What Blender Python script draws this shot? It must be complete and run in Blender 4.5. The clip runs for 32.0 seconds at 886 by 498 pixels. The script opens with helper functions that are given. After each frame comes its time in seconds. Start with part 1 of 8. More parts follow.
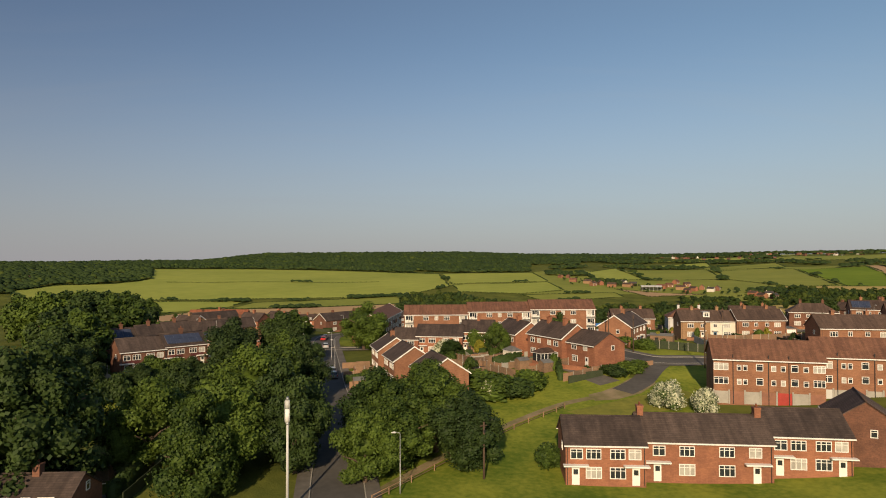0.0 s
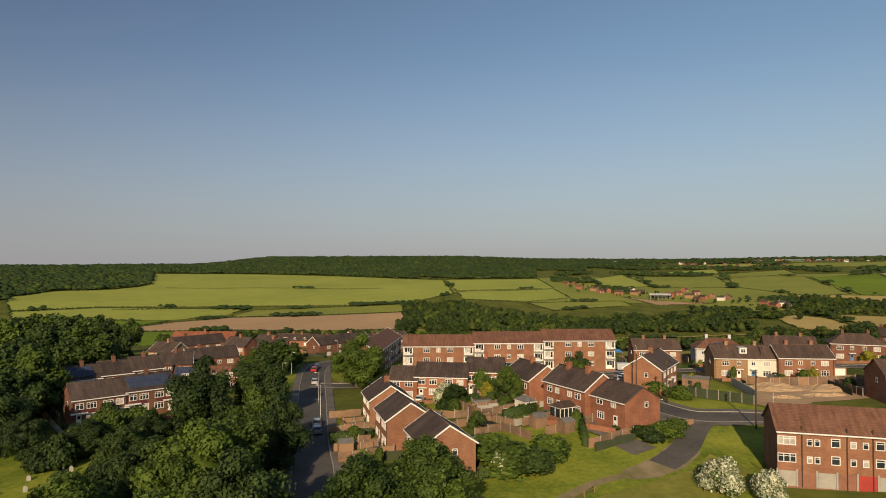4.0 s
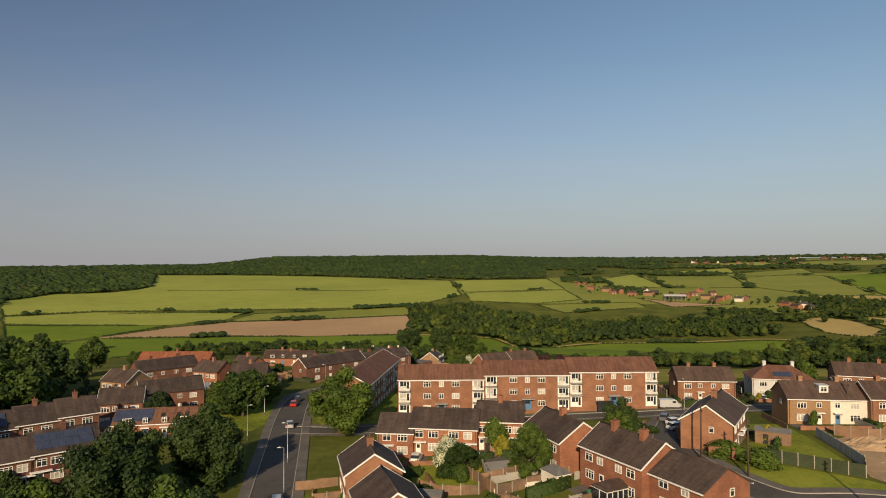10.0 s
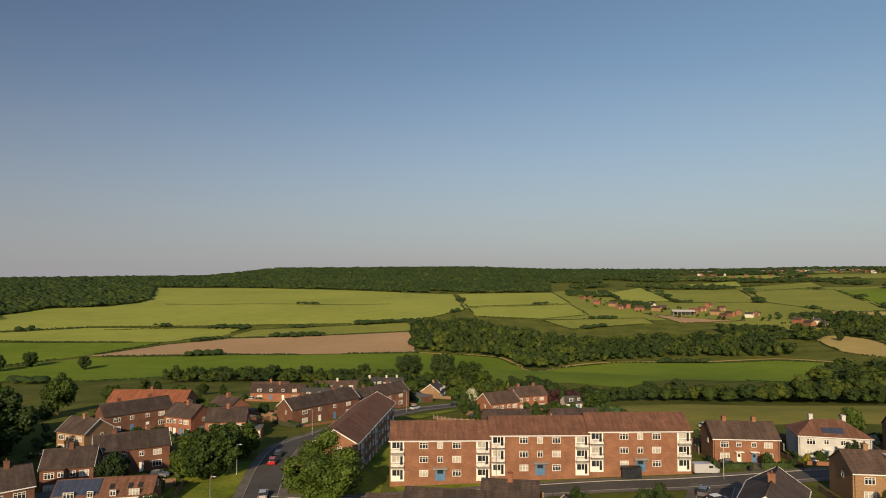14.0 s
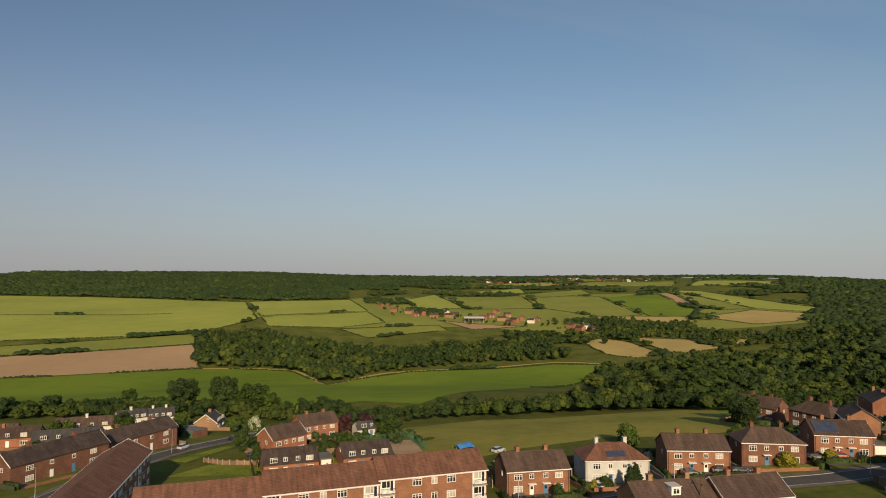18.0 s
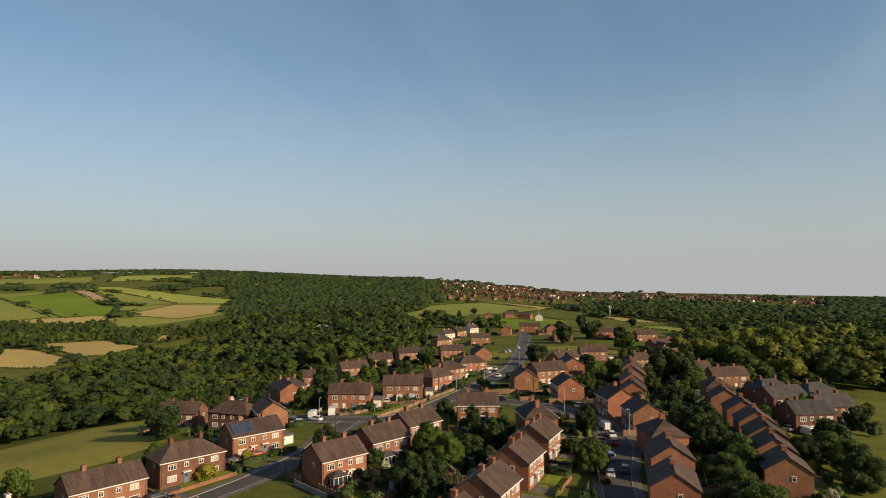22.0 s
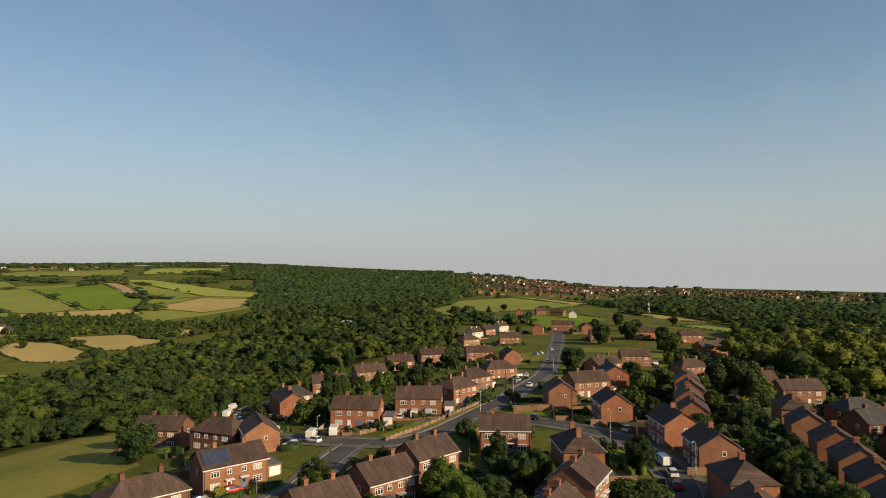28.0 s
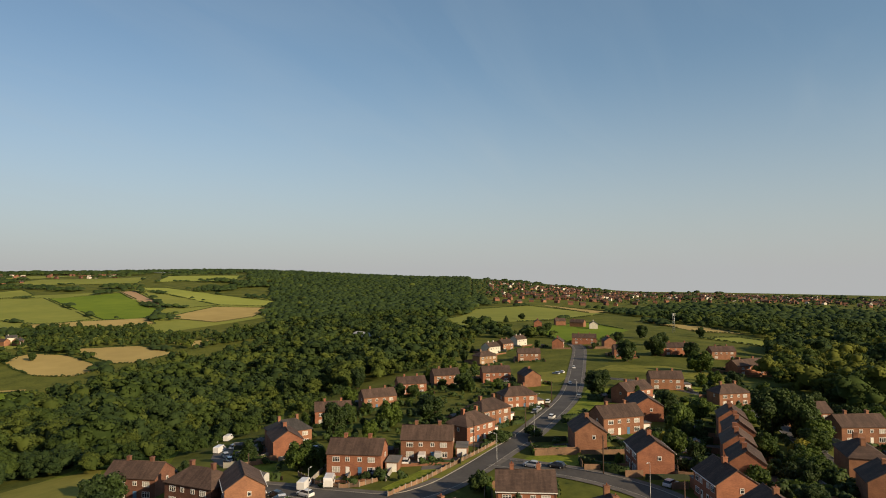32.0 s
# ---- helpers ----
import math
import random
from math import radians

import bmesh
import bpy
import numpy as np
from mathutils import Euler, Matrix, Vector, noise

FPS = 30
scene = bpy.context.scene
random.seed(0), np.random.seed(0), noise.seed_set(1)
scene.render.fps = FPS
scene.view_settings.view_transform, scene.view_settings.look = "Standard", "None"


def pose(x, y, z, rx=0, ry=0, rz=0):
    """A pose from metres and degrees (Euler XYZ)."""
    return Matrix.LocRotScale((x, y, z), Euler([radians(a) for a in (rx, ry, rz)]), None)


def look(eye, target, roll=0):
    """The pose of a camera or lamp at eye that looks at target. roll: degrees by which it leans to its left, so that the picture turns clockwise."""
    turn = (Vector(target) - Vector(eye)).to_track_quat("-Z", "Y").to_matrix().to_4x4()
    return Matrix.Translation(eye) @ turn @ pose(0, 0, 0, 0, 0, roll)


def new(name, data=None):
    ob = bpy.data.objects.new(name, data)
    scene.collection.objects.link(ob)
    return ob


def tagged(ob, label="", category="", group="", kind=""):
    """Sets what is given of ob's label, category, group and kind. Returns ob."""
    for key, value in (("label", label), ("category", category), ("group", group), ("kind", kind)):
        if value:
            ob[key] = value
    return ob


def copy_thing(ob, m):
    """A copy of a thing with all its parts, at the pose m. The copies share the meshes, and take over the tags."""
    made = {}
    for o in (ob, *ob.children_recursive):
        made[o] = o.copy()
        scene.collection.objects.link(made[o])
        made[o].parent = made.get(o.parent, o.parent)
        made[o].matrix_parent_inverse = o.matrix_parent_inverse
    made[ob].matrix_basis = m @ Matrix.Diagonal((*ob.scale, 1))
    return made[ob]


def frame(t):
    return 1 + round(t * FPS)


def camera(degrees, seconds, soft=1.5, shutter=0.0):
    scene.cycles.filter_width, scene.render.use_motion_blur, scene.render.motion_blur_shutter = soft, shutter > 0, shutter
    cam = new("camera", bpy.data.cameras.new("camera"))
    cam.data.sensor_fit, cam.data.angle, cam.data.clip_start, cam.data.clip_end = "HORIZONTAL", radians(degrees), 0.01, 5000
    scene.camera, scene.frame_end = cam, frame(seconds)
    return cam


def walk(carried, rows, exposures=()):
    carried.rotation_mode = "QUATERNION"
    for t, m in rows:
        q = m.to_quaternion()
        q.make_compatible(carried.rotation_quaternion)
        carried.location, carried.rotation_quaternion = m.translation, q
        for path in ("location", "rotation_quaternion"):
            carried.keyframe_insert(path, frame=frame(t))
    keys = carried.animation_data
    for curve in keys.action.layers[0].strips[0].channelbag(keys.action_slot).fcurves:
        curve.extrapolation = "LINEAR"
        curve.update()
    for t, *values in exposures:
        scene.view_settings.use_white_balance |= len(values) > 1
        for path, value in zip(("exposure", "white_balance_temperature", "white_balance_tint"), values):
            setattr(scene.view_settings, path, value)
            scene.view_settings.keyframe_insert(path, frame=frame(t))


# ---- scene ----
cam = camera(69.97, 32.0, 1.0, 0.3)


def aim(x, y, z, yaw, pitch, roll):
    """Camera pose from place, heading (anticlockwise from +y), upward tilt and lean."""
    return pose(x, y, z, 0, 0, yaw) @ pose(0, 0, 0, 90 + pitch) @ pose(0, 0, 0, 0, 0, roll)


PATH = [
    (0.0, aim(0.00, 0.00, 30.00, -0.40, 0.97, -0.16)),
    (0.5, aim(0.11, 2.38, 30.83, -0.37, 0.94, -0.09)),
    (1.0, aim(0.23, 4.74, 31.67, -0.36, 0.92, -0.02)),
    (1.5, aim(0.34, 7.13, 32.49, -0.17, 0.92, 0.06)),
    (2.0, aim(0.42, 9.54, 33.28, -0.08, 0.94, 0.13)),
    (2.5, aim(0.46, 12.00, 34.06, 0.03, 1.00, 0.11)),
    (3.0, aim(0.46, 14.49, 34.84, -0.00, 1.10, 0.09)),
    (3.5, aim(0.47, 17.00, 35.55, 0.01, 1.19, 0.08)),
    (4.0, aim(0.49, 19.54, 36.16, -0.00, 1.24, 0.06)),
    (4.5, aim(0.54, 22.11, 36.64, 0.04, 1.28, 0.04)),
    (6.5, aim(0.87, 32.64, 37.64, 0.21, 1.24, -0.01)),
    (7.0, aim(0.98, 35.27, 37.79, 0.25, 1.24, -0.02)),
    (7.5, aim(1.11, 37.88, 37.90, 0.34, 1.10, -0.06)),
    (8.0, aim(1.24, 40.50, 38.02, 0.42, 0.99, -0.10)),
    (8.5, aim(1.34, 43.16, 38.21, 0.49, 0.98, -0.12)),
    (9.0, aim(1.42, 45.79, 38.52, 0.54, 0.99, -0.14)),
    (9.5, aim(1.46, 48.30, 39.10, 0.57, 1.03, -0.17)),
    (10.0, aim(1.45, 50.72, 39.89, 0.69, 1.10, -0.19)),
    (10.5, aim(1.45, 53.10, 40.75, 0.69, 1.17, -0.22)),
    (11.0, aim(1.47, 55.50, 41.56, 0.82, 1.26, -0.24)),
    (11.5, aim(1.51, 57.94, 42.27, 0.96, 1.35, -0.23)),
    (12.0, aim(1.56, 60.40, 42.97, 1.02, 1.48, -0.21)),
    (12.5, aim(1.65, 62.83, 43.66, 1.11, 1.67, -0.19)),
    (13.0, aim(1.77, 65.21, 44.36, 1.13, 1.82, -0.18)),
    (13.5, aim(1.92, 67.52, 45.13, 1.15, 1.90, -0.11)),
    (15.5, aim(2.89, 76.30, 48.28, -5.62, 2.83, 0.19)),
    (16.0, aim(3.35, 78.30, 48.78, -11.85, 2.95, 0.26)),
    (16.5, aim(3.91, 80.19, 49.10, -10.12, 2.80, 0.14)),
    (17.0, aim(4.57, 82.05, 49.34, -11.10, 2.65, 0.01)),
    (17.5, aim(5.35, 83.93, 49.53, -14.94, 2.58, 0.20)),
    (18.0, aim(6.21, 85.87, 49.74, -16.96, 2.54, 0.39)),
    (18.5, aim(7.05, 87.96, 50.06, -17.22, 2.60, 0.25)),
    (19.0, aim(7.96, 90.03, 50.43, -20.48, 2.64, 0.12)),
    (19.5, aim(9.00, 92.01, 50.83, -25.10, 2.57, 0.07)),
    (20.0, aim(10.18, 93.81, 51.21, -30.21, 2.55, 0.03)),
    (20.5, aim(11.50, 95.28, 51.50, -39.75, 2.50, 0.03)),
    (21.0, aim(13.06, 96.48, 51.73, -49.06, 2.42, 0.04)),
    (21.5, aim(15.05, 97.38, 51.86, -58.07, 2.33, -0.08)),
    (22.0, aim(17.22, 98.14, 51.92, -65.94, 2.10, -0.20)),
    (22.5, aim(19.40, 98.89, 51.93, -64.18, 1.98, -0.09)),
    (23.0, aim(21.63, 99.62, 51.92, -64.23, 1.90, 0.01)),
    (23.5, aim(23.96, 100.34, 51.93, -64.23, 1.82, 0.06)),
    (24.0, aim(26.35, 101.03, 51.94, -64.29, 1.78, 0.11)),
    (24.5, aim(28.77, 101.74, 51.97, -64.21, 1.74, 0.15)),
    (25.0, aim(31.17, 102.51, 52.00, -64.20, 1.74, 0.20)),
    (25.5, aim(33.52, 103.33, 52.01, -64.25, 1.66, 0.17)),
    (27.5, aim(42.81, 107.03, 52.15, -64.30, 1.50, 0.05)),
    (28.0, aim(45.17, 107.99, 52.45, -63.15, 1.54, 0.02)),
    (28.5, aim(47.57, 108.98, 52.94, -61.56, 1.55, -0.01)),
    (29.0, aim(50.00, 109.99, 53.57, -61.74, 1.61, -0.05)),
    (29.5, aim(52.43, 111.01, 54.25, -61.77, 1.65, -0.08)),
    (30.0, aim(54.83, 112.01, 54.90, -61.73, 1.66, -0.11)),
    (30.5, aim(57.19, 112.98, 55.50, -61.71, 1.74, -0.14)),
    (31.0, aim(59.53, 113.95, 56.10, -61.65, 1.82, -0.16)),
    (31.5, aim(61.85, 114.91, 56.69, -61.61, 1.89, -0.19)),
    (32.0, aim(64.18, 115.87, 57.29, -61.62, 1.96, -0.22)),
]
walk(cam, PATH, [(0.0, 0.0, 6680, 13.5), (13.0, 0.0, 6680, 13.5), (19.0, -0.02, 6650, 12.8), (22.0, 0.16, 6620, 12.3), (32.0, 0.16, 6620, 12.3)])
# ---- world, sun ----
SUN_BEARING, SUN_HEIGHT = 189.0, 23.0          # degrees clockwise from +y, degrees above the horizon
world = bpy.data.worlds.new("world")
scene.world = world
world.use_nodes = True
wn = world.node_tree
sky = wn.nodes.new("ShaderNodeTexSky")
sky.sky_type, sky.sun_disc = "NISHITA", False
sky.sun_elevation, sky.sun_rotation = radians(SUN_HEIGHT), radians(SUN_BEARING)
sky.air_density, sky.dust_density, sky.ozone_density, sky.altitude = 1.0, 1.1, 0.5, 100
# low haze: the band just over the horizon is taken a little higher in the sky, and goes on below it
wtc, wsep, wcom = wn.nodes.new("ShaderNodeTexCoord"), wn.nodes.new("ShaderNodeSeparateXYZ"), wn.nodes.new("ShaderNodeCombineXYZ")
wmax, wmul = wn.nodes.new("ShaderNodeMath"), wn.nodes.new("ShaderNodeMath")
wmax.operation, wmax.inputs[1].default_value = "MAXIMUM", 0.0
wmul.operation, wmul.inputs[1].default_value, wmul.inputs[2].default_value = "MULTIPLY_ADD", 0.97, 0.03
wn.links.new(wtc.outputs["Generated"], wsep.inputs[0])
wn.links.new(wsep.outputs[2], wmax.inputs[0])
wn.links.new(wmax.outputs[0], wmul.inputs[0])
for i, o in enumerate((wsep.outputs[0], wsep.outputs[1], wmul.outputs[0])):
    wn.links.new(o, wcom.inputs[i])
wn.links.new(wcom.outputs[0], sky.inputs["Vector"])
haze, hf, hp, hm = wn.nodes.new("ShaderNodeMix"), wn.nodes.new("ShaderNodeMath"), wn.nodes.new("ShaderNodeMath"), wn.nodes.new("ShaderNodeMath")
haze.data_type = "RGBA"
haze.inputs[7].default_value = (4.6, 4.25, 4.25, 1)
hf.operation, hf.use_clamp, hf.inputs[1].default_value, hf.inputs[2].default_value = "MULTIPLY_ADD", True, -3.0, 1.0
hp.operation, hp.inputs[1].default_value = "POWER", 1.7
hm.operation, hm.inputs[1].default_value = "MULTIPLY", 0.92
wn.links.new(wmax.outputs[0], hf.inputs[0])
wn.links.new(hf.outputs[0], hp.inputs[0])
wn.links.new(hp.outputs[0], hm.inputs[0])
wn.links.new(hm.outputs[0], haze.inputs[0])
wn.links.new(sky.outputs[0], haze.inputs[6])
def wmath(op, a, b, c=None, clamp=False):
    n = wn.nodes.new("ShaderNodeMath")
    n.operation, n.use_clamp = op, clamp
    for i, v in enumerate((a, b, c)):
        if isinstance(v, (int, float)):
            n.inputs[i].default_value = v
        elif v is not None:
            wn.links.new(v, n.inputs[i])
    return n.outputs[0]


# the clear sky is brighter and bluer towards the east than over the northern hills
east = wmath("MULTIPLY", wsep.outputs[0], wmath("MULTIPLY_ADD", wmax.outputs[0], 0.62, 0.14))
wglow = wn.nodes.new("ShaderNodeCombineXYZ")
for i, k in enumerate((0.95, 1.12, 0.92)):
    wn.links.new(wmath("MULTIPLY_ADD", east, k, 1.0), wglow.inputs[i])
# thin high cirrus, drawn out in long faint wisps
wflat, wmap, wnoise = wn.nodes.new("ShaderNodeCombineXYZ"), wn.nodes.new("ShaderNodeMapping"), wn.nodes.new("ShaderNodeTexNoise")
wlift = wmath("ADD", wmax.outputs[0], 0.16)
wn.links.new(wmath("DIVIDE", wsep.outputs[0], wlift), wflat.inputs[0])
wn.links.new(wmath("DIVIDE", wsep.outputs[1], wlift), wflat.inputs[1])
wmap.inputs["Rotation"].default_value, wmap.inputs["Scale"].default_value = (0, 0, 0.7), (0.55, 2.4, 1)
wn.links.new(wflat.outputs[0], wmap.inputs["Vector"])
wn.links.new(wmap.outputs[0], wnoise.inputs["Vector"])
wnoise.inputs["Scale"].default_value, wnoise.inputs["Detail"].default_value, wnoise.inputs["Distortion"].default_value = 1.0, 6.0, 0.8
wisp = wmath("MULTIPLY", wmath("MULTIPLY_ADD", wnoise.outputs["Fac"], 2.6, -1.25, True), 0.16)
cloud = wn.nodes.new("ShaderNodeMix")
cloud.data_type = "RGBA"
cloud.inputs[7].default_value = (4.6, 4.6, 4.7, 1)
wn.links.new(wisp, cloud.inputs[0])
wn.links.new(haze.outputs[2], cloud.inputs[6])
tint = wn.nodes.new("ShaderNodeMix")
tint.data_type, tint.blend_type = "RGBA", "MULTIPLY"
tint.inputs[0].default_value, tint.inputs[7].default_value = 1.0, (0.895, 0.985, 1.03, 1)
wn.links.new(cloud.outputs[2], tint.inputs[6])
glow = wn.nodes.new("ShaderNodeVectorMath")
glow.operation = "MULTIPLY"
wn.links.new(tint.outputs[2], glow.inputs[0])
wn.links.new(wglow.outputs[0], glow.inputs[1])
wn.links.new(glow.outputs[0], wn.nodes["Background"].inputs["Color"])
wn.nodes["Background"].inputs["Strength"].default_value = 0.085
sun = new("sun", bpy.data.lights.new("sun", "SUN"))
sun.data.energy, sun.data.angle, sun.data.color = 5.0, radians(0.6), (1.0, 0.785, 0.50)
sb, sh = radians(SUN_BEARING), radians(SUN_HEIGHT)
sun.matrix_world = look((math.sin(sb) * math.cos(sh) * 100, math.cos(sb) * math.cos(sh) * 100, math.sin(sh) * 100), (0, 0, 0))

# ---- materials ----
def mat(name, col, col2=None, rough=0.85, scale=1.0, big=0.08, bump=0.0, bump_scale=None, spec=0.3, metal=0.0, island=0.0, objvar=0.0, trans=0.0, contrast=1.9):
    """A surface whose colour wanders between two tones at a fine and a broad scale, with relief of its own."""
    m = bpy.data.materials.new(name)
    m.use_nodes = True
    nt = m.node_tree
    nd, ln = nt.nodes, nt.links
    b = nd["Principled BSDF"]
    b.inputs["Roughness"].default_value = rough
    b.inputs["Specular IOR Level"].default_value = spec
    b.inputs["Metallic"].default_value = metal
    col2 = col2 or tuple(c * 0.7 for c in col)
    geo = nd.new("ShaderNodeNewGeometry")
    n1, n2 = nd.new("ShaderNodeTexNoise"), nd.new("ShaderNodeTexNoise")
    n1.inputs["Scale"].default_value, n1.inputs["Detail"].default_value = scale, 4.0
    n2.inputs["Scale"].default_value, n2.inputs["Detail"].default_value = big, 3.0
    for n in (n1, n2):
        ln.new(geo.outputs["Position"], n.inputs["Vector"])
    add = nd.new("ShaderNodeMath")
    add.operation = "MULTIPLY_ADD"
    ln.new(n1.outputs["Fac"], add.inputs[0])
    add.inputs[1].default_value = 0.55
    half = nd.new("ShaderNodeMath")
    half.operation = "MULTIPLY_ADD"
    ln.new(n2.outputs["Fac"], half.inputs[0])
    half.inputs[1].default_value, half.inputs[2].default_value = 0.9, -0.22
    ln.new(half.outputs[0], add.inputs[2])
    con = nd.new("ShaderNodeMath")
    con.operation = "MULTIPLY_ADD"
    ln.new(add.outputs[0], con.inputs[0])
    con.inputs[1].default_value, con.inputs[2].default_value = contrast, 0.5 - 0.5 * contrast
    fac = con.outputs[0]
    if island:
        isl = nd.new("ShaderNodeMath")
        isl.operation = "MULTIPLY_ADD"
        ln.new(geo.outputs["Random Per Island"], isl.inputs[0])
        isl.inputs[1].default_value = island
        sub = nd.new("ShaderNodeMath")
        sub.operation = "SUBTRACT"
        ln.new(fac, sub.inputs[0])
        sub.inputs[1].default_value = island / 2
        ln.new(sub.outputs[0], isl.inputs[2])
        fac = isl.outputs[0]
    if objvar:
        oi = nd.new("ShaderNodeObjectInfo")
        ov = nd.new("ShaderNodeMath")
        ov.operation = "MULTIPLY_ADD"
        ln.new(oi.outputs["Random"], ov.inputs[0])
        ov.inputs[1].default_value = objvar
        sub2 = nd.new("ShaderNodeMath")
        sub2.operation = "SUBTRACT"
        ln.new(fac, sub2.inputs[0])
        sub2.inputs[1].default_value = objvar / 2
        ln.new(sub2.outputs[0], ov.inputs[2])
        fac = ov.outputs[0]
    mix = nd.new("ShaderNodeMix")
    mix.data_type, mix.clamp_factor = "RGBA", True
    ln.new(fac, mix.inputs[0])
    mix.inputs[6].default_value, mix.inputs[7].default_value = (*col2, 1), (*col, 1)
    ln.new(mix.outputs[2], b.inputs["Base Color"])
    if bump:
        bn = nd.new("ShaderNodeBump")
        bn.inputs["Distance"].default_value = bump
        n3 = nd.new("ShaderNodeTexNoise")
        n3.inputs["Scale"].default_value, n3.inputs["Detail"].default_value = bump_scale or scale * 2, 5.0
        ln.new(geo.outputs["Position"], n3.inputs["Vector"])
        ln.new(n3.outputs["Fac"], bn.inputs["Height"])
        ln.new(bn.outputs[0], b.inputs["Normal"])
    if trans:
        tr = nd.new("ShaderNodeBsdfTranslucent")
        ms = nd.new("ShaderNodeMixShader")
        ms.inputs[0].default_value = trans
        ln.new(mix.outputs[2], tr.inputs["Color"])
        ln.new(b.outputs[0], ms.inputs[1])
        ln.new(tr.outputs[0], ms.inputs[2])
        ln.new(ms.outputs[0], nd["Material Output"].inputs["Surface"])
    return m


def courses(m, size, depth, dark, axis="Z"):
    """Adds fine courses (rows of tiles or bricks) to a material: a groove and a little tone, row by row in object space."""
    nt = m.node_tree
    nd, ln = nt.nodes, nt.links
    tc = nd.new("ShaderNodeTexCoord")
    br = nd.new("ShaderNodeTexBrick")
    br.inputs["Scale"].default_value = 1.0
    br.inputs["Brick Width"].default_value, br.inputs["Row Height"].default_value = size
    br.inputs["Mortar Size"].default_value = size[1] * 0.12
    br.inputs["Color1"].default_value, br.inputs["Color2"].default_value = (1, 1, 1, 1), (0.72, 0.72, 0.72, 1)
    br.inputs["Mortar"].default_value = (dark, dark, dark, 1)
    sep, com = nd.new("ShaderNodeSeparateXYZ"), nd.new("ShaderNodeCombineXYZ")
    ln.new(tc.outputs["Object"], sep.inputs[0])
    sm_ = nd.new("ShaderNodeMath")
    sm_.operation = "ADD"
    ln.new(sep.outputs[0], sm_.inputs[0])
    ln.new(sep.outputs[1], sm_.inputs[1])
    ln.new(sm_.outputs[0] if axis == "Z" else sep.outputs[0], com.inputs[0])
    ln.new(sep.outputs[2], com.inputs[1])
    ln.new(com.outputs[0], br.inputs["Vector"])
    b = nd["Principled BSDF"]
    src = b.inputs["Base Color"].links[0].from_socket
    mul = nd.new("ShaderNodeMix")
    mul.data_type, mul.blend_type = "RGBA", "MULTIPLY"
    mul.inputs[0].default_value = 0.8
    ln.new(src, mul.inputs[6])
    ln.new(br.outputs["Color"], mul.inputs[7])
    ln.new(mul.outputs[2], b.inputs["Base Color"])
    if axis == "X" and depth:
        # weather streaks down the slope, and pale lichen
        mp, st = nd.new("ShaderNodeMapping"), nd.new("ShaderNodeTexNoise")
        mp.inputs["Scale"].default_value = (1.6, 0.22, 0.22)
        st.inputs["Scale"].default_value, st.inputs["Detail"].default_value = 1.0, 6.0
        ln.new(tc.outputs["Object"], mp.inputs["Vector"])
        ln.new(mp.outputs[0], st.inputs["Vector"])
        rp = nd.new("ShaderNodeMapRange")
        rp.inputs[1].default_value, rp.inputs[2].default_value, rp.inputs[3].default_value, rp.inputs[4].default_value = 0.3, 0.72, 0.74, 1.32
        ln.new(st.outputs["Fac"], rp.inputs[0])
        sm2 = nd.new("ShaderNodeMix")
        sm2.data_type, sm2.blend_type = "RGBA", "MULTIPLY"
        sm2.inputs[0].default_value = 1.0
        ln.new(mul.outputs[2], sm2.inputs[6])
        ln.new(rp.outputs[0], sm2.inputs[7])
        ln.new(sm2.outputs[2], b.inputs["Base Color"])
    bn = nd.new("ShaderNodeBump")
    bn.inputs["Distance"].default_value, bn.inputs["Strength"].default_value = depth, 0.7
    ln.new(br.outputs["Color"], bn.inputs["Height"])
    ln.new(bn.outputs[0], b.inputs["Normal"])
    return m


BRICK_RED = courses(mat("red_brick", (0.378, 0.162, 0.09), (0.225, 0.0945, 0.0585), 0.9, 5.0, 0.5, objvar=0.5), (0.45, 0.15), 0.02, 0.8)
BRICK_BROWN = courses(mat("brown_brick", (0.35, 0.172, 0.098), (0.21, 0.10, 0.06), 0.9, 5.0, 0.5, objvar=0.5), (0.45, 0.15), 0.02, 0.8)
BRICK_DARK = courses(mat("dark_brick", (0.24, 0.11, 0.07), (0.12, 0.06, 0.042), 0.9, 5.0, 0.5, objvar=0.4), (0.45, 0.15), 0.02, 0.8)
BRICK_BUFF = courses(mat("buff_brick", (0.378, 0.234, 0.126), (0.27, 0.162, 0.09), 0.9, 3.0, 0.25, objvar=0.4), (0.45, 0.15), 0.02, 0.8)
TILE_BROWN = courses(mat("brown_roof_tile", (0.114, 0.0745, 0.057), (0.0646, 0.0433, 0.035), 0.8, 2.0, 0.4, objvar=0.8), (0.6, 0.16), 0.03, 0.55, "X")
TILE_DARK = courses(mat("dark_brown_roof_tile", (0.10, 0.072, 0.06), (0.05, 0.037, 0.033), 0.8, 2.0, 0.4, objvar=0.6), (0.6, 0.16), 0.03, 0.55, "X")
TILE_RED = courses(mat("red_brown_roof_tile", (0.205, 0.1, 0.062), (0.13, 0.062, 0.043), 0.8, 2.0, 0.4, objvar=0.4), (0.6, 0.16), 0.03, 0.55, "X")
TILE_GREY = courses(mat("grey_roof_tile", (0.085, 0.08, 0.078), (0.05, 0.047, 0.046), 0.75, 2.0, 0.4, objvar=0.5), (0.6, 0.16), 0.03, 0.55, "X")
TILE_ORANGE = courses(mat("orange_roof_tile", (0.34, 0.12, 0.06), (0.22, 0.08, 0.045), 0.8, 2.0, 0.4, objvar=0.3), (0.6, 0.16), 0.03, 0.55, "X")
